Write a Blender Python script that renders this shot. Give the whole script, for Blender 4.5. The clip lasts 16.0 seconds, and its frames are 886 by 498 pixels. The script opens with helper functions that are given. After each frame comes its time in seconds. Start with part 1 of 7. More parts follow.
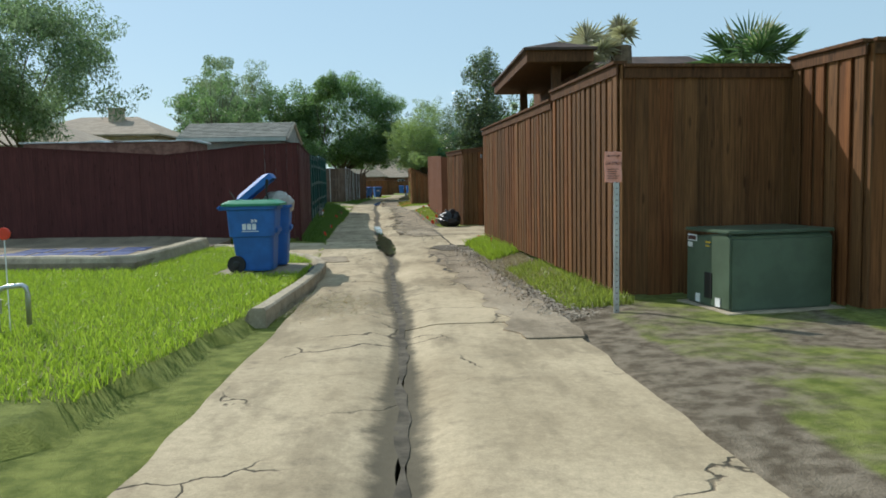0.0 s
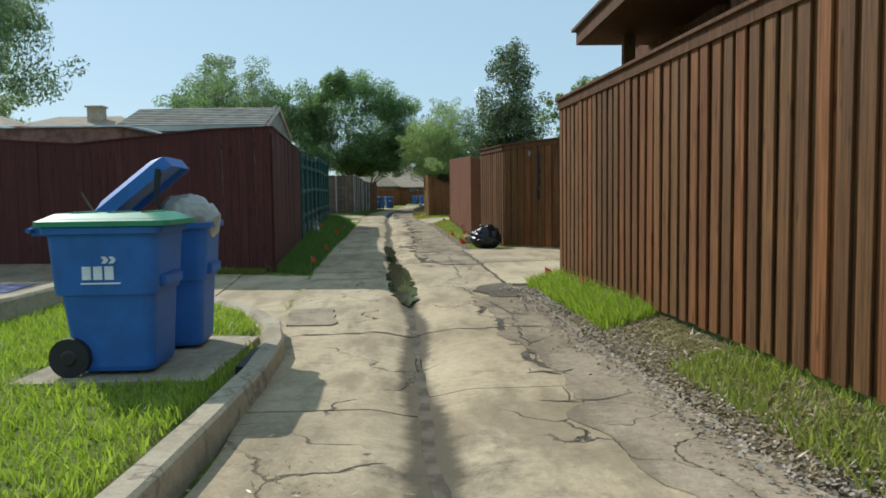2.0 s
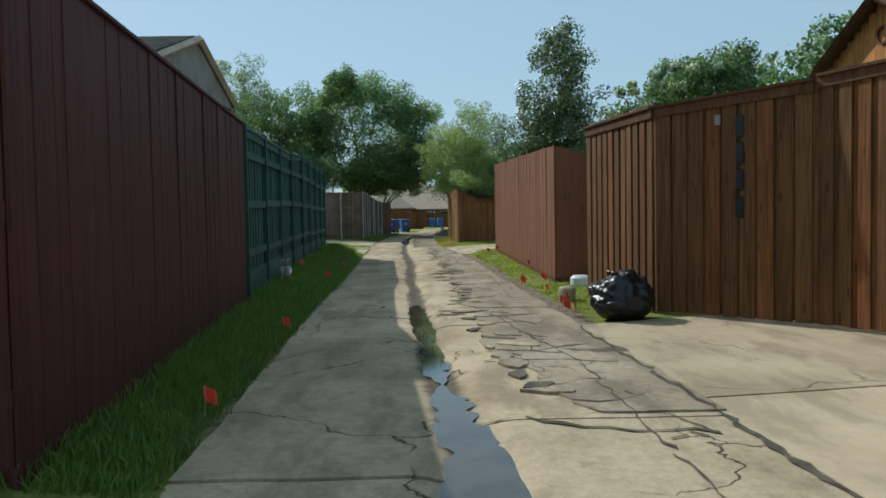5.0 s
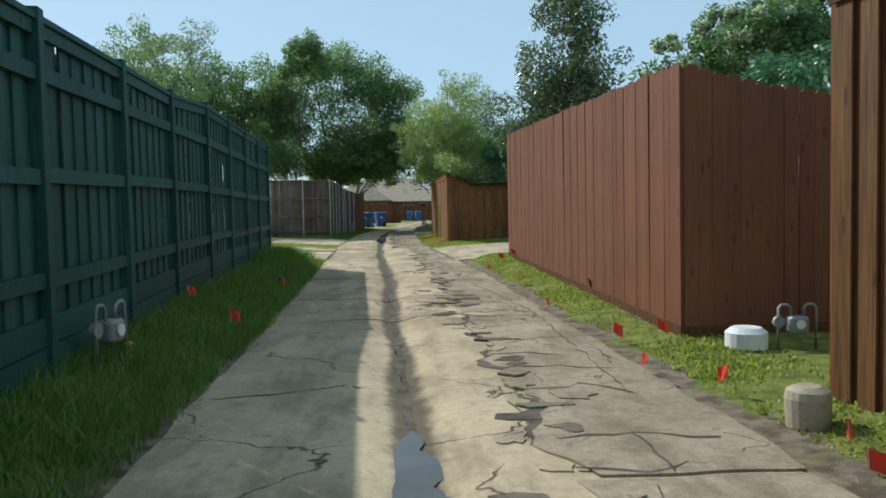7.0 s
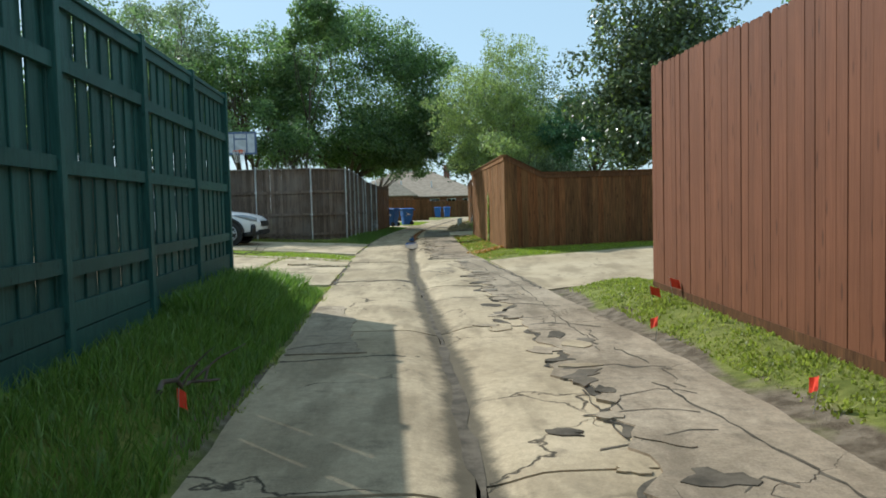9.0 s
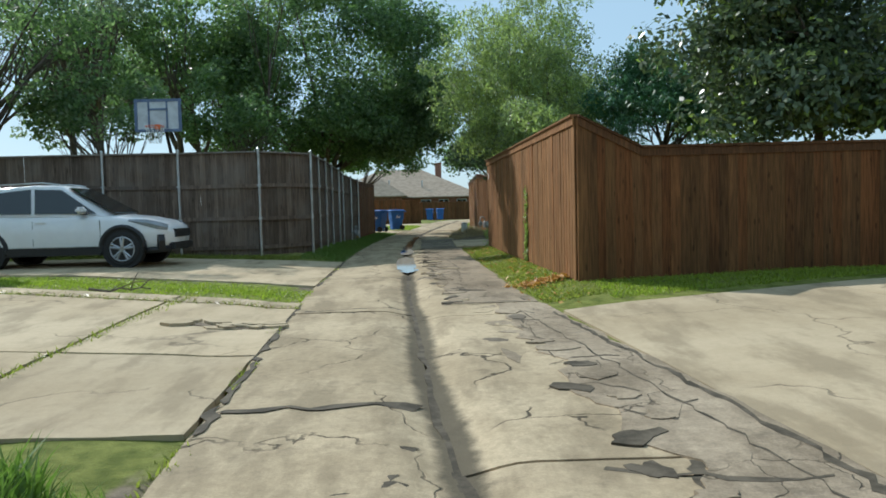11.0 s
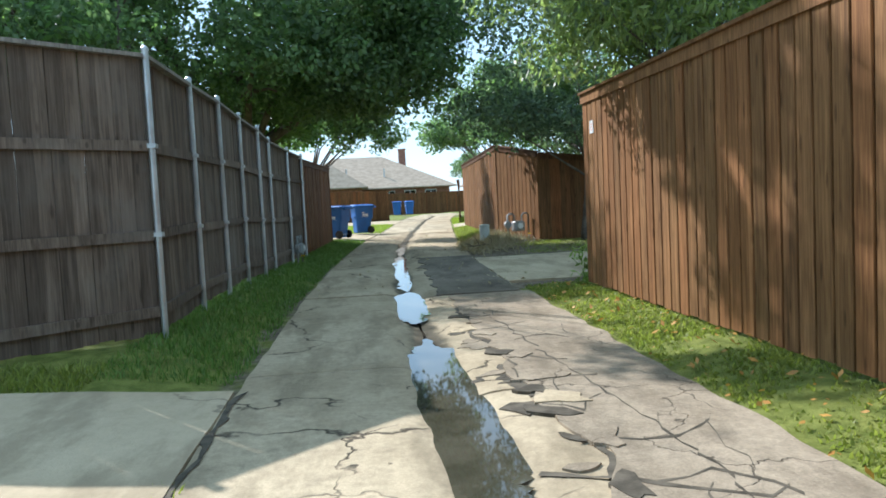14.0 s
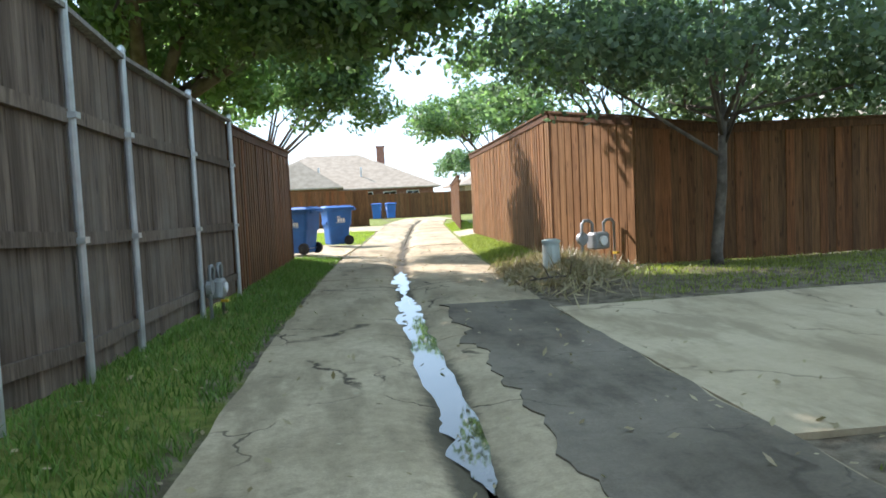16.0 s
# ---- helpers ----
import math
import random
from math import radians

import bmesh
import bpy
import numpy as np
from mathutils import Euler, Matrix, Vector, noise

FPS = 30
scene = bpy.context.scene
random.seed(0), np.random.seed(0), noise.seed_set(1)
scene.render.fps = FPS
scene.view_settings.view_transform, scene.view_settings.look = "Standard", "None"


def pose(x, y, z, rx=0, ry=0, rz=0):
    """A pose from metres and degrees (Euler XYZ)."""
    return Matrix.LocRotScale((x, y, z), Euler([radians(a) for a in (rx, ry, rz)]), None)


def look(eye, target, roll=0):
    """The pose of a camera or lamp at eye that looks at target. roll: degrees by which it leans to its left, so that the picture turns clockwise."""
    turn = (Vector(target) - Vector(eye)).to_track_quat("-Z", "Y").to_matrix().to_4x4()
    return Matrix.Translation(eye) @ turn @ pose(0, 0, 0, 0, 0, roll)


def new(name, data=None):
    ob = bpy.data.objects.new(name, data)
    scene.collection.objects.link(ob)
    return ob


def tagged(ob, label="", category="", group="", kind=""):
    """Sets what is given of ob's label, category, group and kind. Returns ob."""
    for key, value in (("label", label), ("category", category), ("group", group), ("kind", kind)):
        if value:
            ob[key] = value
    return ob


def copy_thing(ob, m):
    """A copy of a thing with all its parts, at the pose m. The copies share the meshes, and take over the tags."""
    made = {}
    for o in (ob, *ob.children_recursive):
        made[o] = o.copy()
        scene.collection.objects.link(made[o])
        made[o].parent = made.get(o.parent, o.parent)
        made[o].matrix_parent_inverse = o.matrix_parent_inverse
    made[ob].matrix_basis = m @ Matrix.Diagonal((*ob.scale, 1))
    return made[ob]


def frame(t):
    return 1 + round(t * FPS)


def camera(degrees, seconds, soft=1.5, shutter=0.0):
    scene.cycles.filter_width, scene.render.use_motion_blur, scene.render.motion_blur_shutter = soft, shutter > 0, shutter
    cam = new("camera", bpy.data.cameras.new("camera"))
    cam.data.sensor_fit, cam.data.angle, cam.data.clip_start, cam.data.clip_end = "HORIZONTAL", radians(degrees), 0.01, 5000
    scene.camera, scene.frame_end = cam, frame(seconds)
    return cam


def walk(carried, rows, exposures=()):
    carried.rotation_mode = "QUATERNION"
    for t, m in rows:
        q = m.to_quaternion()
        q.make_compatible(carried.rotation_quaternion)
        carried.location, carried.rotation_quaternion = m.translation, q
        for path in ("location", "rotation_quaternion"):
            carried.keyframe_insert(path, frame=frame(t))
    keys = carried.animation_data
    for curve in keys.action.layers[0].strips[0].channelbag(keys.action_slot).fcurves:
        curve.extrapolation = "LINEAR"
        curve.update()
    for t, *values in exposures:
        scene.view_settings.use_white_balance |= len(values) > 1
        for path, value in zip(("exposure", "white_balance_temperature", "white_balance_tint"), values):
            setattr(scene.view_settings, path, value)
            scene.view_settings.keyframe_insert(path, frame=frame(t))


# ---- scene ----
cam = camera(60.0, 16.0, 1.75)
PATH = [
    (0, (1.989, -2.315, 1.483), (2.082, -0.325, 1.311), -1.1),
    (0.5, (1.949, -0.604, 1.459), (2.031, 1.388, 1.295), -1.0),
    (1, (1.862, 0.984, 1.448), (1.92, 2.977, 1.287), -1.1),
    (1.5, (1.792, 2.649, 1.404), (1.834, 4.643, 1.259), -0.9),
    (2, (1.749, 4.268, 1.37), (1.813, 6.262, 1.227), -0.8),
    (2.5, (1.638, 5.878, 1.355), (1.646, 7.873, 1.226), -5.5),
    (3, (1.509, 7.511, 1.307), (1.432, 9.506, 1.186), -2.2),
    (3.5, (1.405, 9.108, 1.288), (1.334, 11.102, 1.156), -1.6),
    (4, (1.299, 10.84, 1.226), (1.27, 12.835, 1.094), 0.4),
    (4.5, (1.206, 12.475, 1.264), (1.205, 14.474, 1.184), -0.3),
    (7, (0.922, 21.101, 1.248), (1.016, 23.096, 1.146), -1.2),
    (7.5, (0.763, 22.82, 1.254), (0.853, 24.815, 1.15), -2.0),
    (8, (0.714, 24.709, 1.246), (0.818, 26.704, 1.136), -2.3),
    (8.5, (0.541, 26.701, 1.293), (0.601, 28.697, 1.182), -2.3),
    (9, (0.471, 28.658, 1.262), (0.503, 30.655, 1.15), -1.5),
    (11.3, (0.008, 38.121, 1.237), (0.087, 40.116, 1.131), -1.5),
    (11.5, (-0.076, 38.845, 1.291), (0.015, 40.841, 1.187), -1.6),
    (12, (-0.262, 40.97, 1.271), (-0.152, 42.964, 1.165), -1.9),
    (12.5, (-0.302, 43.219, 1.292), (-0.168, 45.211, 1.171), -1.3),
    (13, (-0.449, 45.393, 1.273), (-0.297, 47.383, 1.147), -0.2),
    (13.5, (-0.547, 47.535, 1.257), (-0.38, 49.524, 1.129), -0.0),
    (14, (-0.614, 49.596, 1.3), (-0.438, 51.584, 1.166), -2.8),
    (14.5, (-0.655, 51.664, 1.334), (-0.462, 53.649, 1.189), -3.4),
    (15, (-0.696, 53.637, 1.27), (-0.489, 55.621, 1.125), -3.5),
    (15.5, (-0.722, 55.652, 1.265), (-0.487, 57.633, 1.119), -2.7),
    (16, (-0.737, 57.41, 1.224), (-0.495, 59.391, 1.095), -2.7),
]
walk(cam, [(t, look(eye, target, roll)) for t, eye, target, roll in PATH], [(0, 0.22, 6150, 9), (2.5, 0.16, 6150, 9), (4.3, 0.0, 6100, 8.5), (7.2, 0.25, 6050, 9), (9, 0.4, 6050, 9), (11.4, 0.26, 5950, 9), (12, 0.36, 5900, 9), (13, 0.6, 5800, 10), (13.6, 0.85, 5700, 11), (14.2, 1.15, 5750, 13), (15, 1.38, 5850, 16), (16, 1.58, 6050, 18)])

# ---- world, sun ----
SUN = Vector((-0.67, 0.743, 0.0)).normalized()
EL = radians(39.0)
world = bpy.data.worlds.new("sky")
scene.world = world
world.use_nodes = True
wn = world.node_tree
sky = wn.nodes.new("ShaderNodeTexSky")
sky.sky_type = "NISHITA"
sky.sun_disc = False
sky.sun_elevation = EL
sky.sun_rotation = math.atan2(SUN.x, SUN.y)
sky.air_density, sky.dust_density, sky.ozone_density = 1.0, 0.5, 1.5
# thin bright haze evens out the blue
haze = wn.nodes.new("ShaderNodeMix")
haze.data_type = "RGBA"
haze.inputs[0].default_value = 0.62
haze.inputs[7].default_value = (5.9, 8.3, 9.55, 1.0)
wn.links.new(sky.outputs[0], haze.inputs[6])
wn.links.new(haze.outputs[2], wn.nodes["Background"].inputs[0])
wn.nodes["Background"].inputs[1].default_value = 0.08
sun_data = bpy.data.lights.new("sun", "SUN")
sun_data.energy, sun_data.angle, sun_data.color = 3.5, radians(0.55), (1.0, 0.95, 0.87)
sun_ob = new("sun", sun_data)
sun_ob.matrix_world = look(Vector((SUN.x * math.cos(EL), SUN.y * math.cos(EL), math.sin(EL))) * 60, (0, 0, 0))


# ---- small tools ----
def smooth(u):
    u = min(1.0, max(0.0, u))
    return u * u * (3 - 2 * u)


def link(nt, a, b):
    nt.links.new(a, b)


def node(nt, kind, **values):
    n = nt.nodes.new(kind)
    for k, v in values.items():
        n.inputs[k.replace("_", " ")].default_value = v
    return n


def math_node(nt, op, a, b=None):
    n = nt.nodes.new("ShaderNodeMath")
    n.operation = op
    for i, v in enumerate((a, b)):
        if v is None:
            continue
        if isinstance(v, (int, float)):
            n.inputs[i].default_value = v
        else:
            nt.links.new(v, n.inputs[i])
    return n.outputs[0]


def mix_col(nt, fac, a, b, blend="MIX"):
    n = nt.nodes.new("ShaderNodeMix")
    n.data_type, n.blend_type = "RGBA", blend
    for sock, v in ((n.inputs[0], fac), (n.inputs[6], a), (n.inputs[7], b)):
        if isinstance(v, (int, float)):
            sock.default_value = v
        elif isinstance(v, tuple):
            sock.default_value = (*v, 1.0) if len(v) == 3 else v
        else:
            nt.links.new(v, sock)
    return n.outputs[2]


def ramp(nt, fac, lo, hi):
    n = nt.nodes.new("ShaderNodeMapRange")
    n.interpolation_type = "SMOOTHSTEP"
    n.inputs["From Min"].default_value, n.inputs["From Max"].default_value = lo, hi
    nt.links.new(fac, n.inputs["Value"])
    return n.outputs[0]


def noise_tex(nt, vec, scale, detail=4.0, rough=0.6):
    n = nt.nodes.new("ShaderNodeTexNoise")
    n.inputs["Scale"].default_value, n.inputs["Detail"].default_value, n.inputs["Roughness"].default_value = scale, detail, rough
    nt.links.new(vec, n.inputs["Vector"])
    return n.outputs["Fac"]


def begin(name, rough=0.8, metal=0.0, spec=0.4):
    m = bpy.data.materials.new(name)
    m.use_nodes = True
    nt = m.node_tree
    p = nt.nodes["Principled BSDF"]
    p.inputs["Roughness"].default_value, p.inputs["Metallic"].default_value = rough, metal
    p.inputs["Specular IOR Level"].default_value = spec
    return m, nt, p


def bump(nt, p, height, strength, distance=0.01):
    b = nt.nodes.new("ShaderNodeBump")
    b.inputs["Strength"].default_value, b.inputs["Distance"].default_value = strength, distance
    nt.links.new(height, b.inputs["Height"])
    nt.links.new(b.outputs[0], p.inputs["Normal"])


def world_pos(nt):
    return nt.nodes.new("ShaderNodeNewGeometry").outputs["Position"]


def mapped(nt, vec, scale):
    n = nt.nodes.new("ShaderNodeMapping")
    n.inputs["Scale"].default_value = scale
    nt.links.new(vec, n.inputs["Vector"])
    return n.outputs[0]


def surface(name, a, b, rough=0.8, scale=3.0, fine=60.0, relief=0.3, metal=0.0, spec=0.4, spread=0.15):
    """A plain surface with two scales of variation and a fine relief."""
    m, nt, p = begin(name, rough, metal, spec)
    pos = world_pos(nt)
    big, small = noise_tex(nt, pos, scale), noise_tex(nt, pos, fine, 3.0)
    c = mix_col(nt, ramp(nt, big, 0.35, 0.65), a, b)
    c = mix_col(nt, spread, c, mix_col(nt, small, (0.0, 0.0, 0.0), (1.0, 1.0, 1.0)), "OVERLAY")
    link(nt, c, p.inputs["Base Color"])
    r = math_node(nt, "MULTIPLY_ADD", big, 0.25)
    nt.nodes[-1].inputs[2].default_value = rough - 0.12
    link(nt, r, p.inputs["Roughness"])
    bump(nt, p, small, relief, 0.004)
    return m


def wood(name, dark, light, rough=0.75, vary=0.5, grey=None, spec=0.13, hue=0.0, fig=1.0):
    """Weathered or stained boards: long grain, knots, a tint of its own for each board."""
    m, nt, p = begin(name, rough, 0.0, spec)
    tc = nt.nodes.new("ShaderNodeTexCoord")
    info = nt.nodes.new("ShaderNodeObjectInfo")
    shift = nt.nodes.new("ShaderNodeVectorMath")
    shift.operation = "MULTIPLY_ADD"
    link(nt, info.outputs["Random"], shift.inputs[0])
    shift.inputs[1].default_value = (37.0, 11.0, 53.0)
    link(nt, tc.outputs["Object"], shift.inputs[2])
    vec = shift.outputs[0]
    grain = noise_tex(nt, mapped(nt, vec, (26.0, 26.0, 2.2)), 2.0, 6.0, 0.65)
    fine = noise_tex(nt, mapped(nt, vec, (120.0, 120.0, 6.0)), 2.0, 3.0)
    blotch = noise_tex(nt, world_pos(nt), 1.7, 4.0)
    c = mix_col(nt, ramp(nt, grain, 0.2, 0.78), dark, light)
    figure = noise_tex(nt, mapped(nt, vec, (8.0, 8.0, 1.1)), 2.0, 5.0, 0.62)
    c = mix_col(nt, math_node(nt, "MULTIPLY", ramp(nt, figure, 0.52, 0.7), 0.55 * fig), c, tuple(min(0.7, v * 1.45) for v in light))
    c = mix_col(nt, math_node(nt, "MULTIPLY", ramp(nt, figure, 0.46, 0.3), 0.6 * fig), c, tuple(v * 0.6 for v in dark))
    vor = nt.nodes.new("ShaderNodeTexVoronoi")
    vor.inputs["Scale"].default_value = 1.0
    link(nt, mapped(nt, vec, (9.0, 9.0, 5.5)), vor.inputs["Vector"])
    knot = math_node(nt, "SUBTRACT", 1.0, ramp(nt, vor.outputs["Distance"], 0.08, 0.2))
    c = mix_col(nt, math_node(nt, "MULTIPLY", knot, 0.55), c, tuple(v * 0.35 for v in dark))
    if grey:
        c = mix_col(nt, math_node(nt, "MULTIPLY", ramp(nt, blotch, 0.42, 0.72), 0.6), c, grey)
    if hue:
        # boards differ: some took the stain redder, some greyed to olive; scuffs show paler wood
        other = math_node(nt, "FRACT", math_node(nt, "MULTIPLY", info.outputs["Random"], 17.3))
        c = mix_col(nt, math_node(nt, "MULTIPLY", ramp(nt, other, 0.55, 0.95), hue), c, mix_col(nt, 1.0, c, (1.3, 0.86, 0.6), "MULTIPLY"))
        c = mix_col(nt, math_node(nt, "MULTIPLY", ramp(nt, other, 0.45, 0.05), hue), c, mix_col(nt, 1.0, c, (0.84, 0.90, 0.82), "MULTIPLY"))
        scuff = ramp(nt, noise_tex(nt, mapped(nt, vec, (14.0, 14.0, 4.5)), 2.0, 5.0, 0.7), 0.68, 0.74)
        c = mix_col(nt, math_node(nt, "MULTIPLY", scuff, hue * 0.7), c, tuple(min(0.6, v * 1.7) for v in light))
    tint = math_node(nt, "MULTIPLY_ADD", info.outputs["Random"], vary)
    nt.nodes[-1].inputs[2].default_value = 1.0 - vary / 2
    tint = math_node(nt, "MULTIPLY", tint, math_node(nt, "ADD", 0.8, math_node(nt, "MULTIPLY", blotch, 0.4)))
    hsv = nt.nodes.new("ShaderNodeHueSaturation")
    link(nt, tint, hsv.inputs["Value"])
    link(nt, c, hsv.inputs["Color"])
    link(nt, hsv.outputs[0], p.inputs["Base Color"])
    bump(nt, p, math_node(nt, "ADD", grain, math_node(nt, "MULTIPLY", fine, 0.5)), 0.45, 0.004)
    return m


def concrete(name, a, b, crack=1.0, crack_scale=0.55, stain=(0.16, 0.13, 0.09), stain_amount=0.55, rough=0.9, grit=0.5):
    """Old concrete: cloudy tone, aggregate, blotched stains, wandering cracks."""
    m, nt, p = begin(name, rough, 0.0, 0.1)
    pos = world_pos(nt)
    info = nt.nodes.new("ShaderNodeObjectInfo")
    big, mid, small = noise_tex(nt, pos, 0.55, 5.0), noise_tex(nt, pos, 4.0, 6.0, 0.7), noise_tex(nt, pos, 70.0, 3.0, 0.7)
    peb = noise_tex(nt, pos, 15.0, 5.0, 0.75)
    wash = noise_tex(nt, mapped(nt, pos, (1.6, 0.5, 1.0)), 1.3, 5.0, 0.65)
    c = mix_col(nt, ramp(nt, big, 0.32, 0.68), a, b)
    c = mix_col(nt, grit * 0.42, c, mix_col(nt, ramp(nt, peb, 0.25, 0.75), (0.15, 0.15, 0.15), (0.85, 0.85, 0.85)), "OVERLAY")
    c = mix_col(nt, math_node(nt, "MULTIPLY", ramp(nt, wash, 0.47, 0.64), 0.6), c, tuple(v * 0.62 for v in a))
    c = mix_col(nt, math_node(nt, "MULTIPLY", ramp(nt, wash, 0.5, 0.28), 0.35), c, tuple(min(0.7, v * 1.12) for v in b))
    c = mix_col(nt, math_node(nt, "MULTIPLY", ramp(nt, mid, 0.52, 0.75), stain_amount), c, stain)
    c = mix_col(nt, grit * 0.6, c, mix_col(nt, small, (0.05, 0.05, 0.05), (0.95, 0.95, 0.95)), "OVERLAY")
    warp = nt.nodes.new("ShaderNodeTexNoise")
    warp.inputs["Scale"].default_value, warp.inputs["Detail"].default_value = 1.6, 5.0
    link(nt, pos, warp.inputs["Vector"])
    add = nt.nodes.new("ShaderNodeVectorMath")
    add.operation = "MULTIPLY_ADD"
    link(nt, warp.outputs["Color"], add.inputs[0])
    add.inputs[1].default_value = (1.1, 1.1, 0.0)
    link(nt, pos, add.inputs[2])
    flat = mapped(nt, add.outputs[0], (1.0, 1.0, 0.0))
    vor = nt.nodes.new("ShaderNodeTexVoronoi")
    vor.feature = "DISTANCE_TO_EDGE"
    vor.inputs["Scale"].default_value = crack_scale
    link(nt, flat, vor.inputs["Vector"])
    line = math_node(nt, "SUBTRACT", 1.0, ramp(nt, vor.outputs["Distance"], 0.001, 0.009))
    line = math_node(nt, "MULTIPLY", line, ramp(nt, noise_tex(nt, pos, 0.9, 2.0), 0.42, 0.55))
    line = math_node(nt, "MULTIPLY", line, crack)
    c = mix_col(nt, math_node(nt, "MULTIPLY", line, 0.85), c, (0.035, 0.03, 0.024))
    damp = nt.nodes.new("ShaderNodeAttribute")
    damp.attribute_name = "damp"
    wet = ramp(nt, math_node(nt, "ADD", damp.outputs["Fac"], math_node(nt, "MULTIPLY", math_node(nt, "SUBTRACT", mid, 0.5), 0.9)), 0.35, 0.85)
    wet = math_node(nt, "MULTIPLY", wet, ramp(nt, damp.outputs["Fac"], 0.0, 0.1))
    c = mix_col(nt, math_node(nt, "MULTIPLY", wet, 0.88), c, (0.085, 0.074, 0.052))
    tint = math_node(nt, "MULTIPLY_ADD", info.outputs["Random"], 0.16)
    nt.nodes[-1].inputs[2].default_value = 0.92
    hsv = nt.nodes.new("ShaderNodeHueSaturation")
    link(nt, tint, hsv.inputs["Value"])
    link(nt, c, hsv.inputs["Color"])
    link(nt, hsv.outputs[0], p.inputs["Base Color"])
    h = math_node(nt, "SUBTRACT", math_node(nt, "ADD", math_node(nt, "ADD", small, peb), math_node(nt, "MULTIPLY", mid, 1.5)), math_node(nt, "MULTIPLY", line, 3.0))
    bump(nt, p, h, 0.6, 0.006)
    return m


def leaf(name, a, b, through_light=0.6, rough=0.5):
    """Leaves or blades: each its own shade of green, letting some light through."""
    m, nt, p = begin(name, rough - 0.06, 0.0, 0.5)
    geo = nt.nodes.new("ShaderNodeNewGeometry")
    c = mix_col(nt, geo.outputs["Random Per Island"], a, b)
    link(nt, c, p.inputs["Base Color"])
    tr = nt.nodes.new("ShaderNodeBsdfTranslucent")
    link(nt, mix_col(nt, 1.0, c, (1.3, 1.5, 1.0), "MULTIPLY"), tr.inputs[0])
    mix = nt.nodes.new("ShaderNodeMixShader")
    mix.inputs[0].default_value = through_light
    link(nt, p.outputs[0], mix.inputs[1])
    link(nt, tr.outputs[0], mix.inputs[2])
    link(nt, mix.outputs[0], nt.nodes["Material Output"].inputs[0])
    return m


def plain(name, col, rough=0.5, metal=0.0, spec=0.5, vary=0.12):
    return surface(name, tuple(c * (1 - vary) for c in col), tuple(min(1, c * (1 + vary)) for c in col), rough, 4.0, 90.0, 0.12, metal, spec, 0.08)


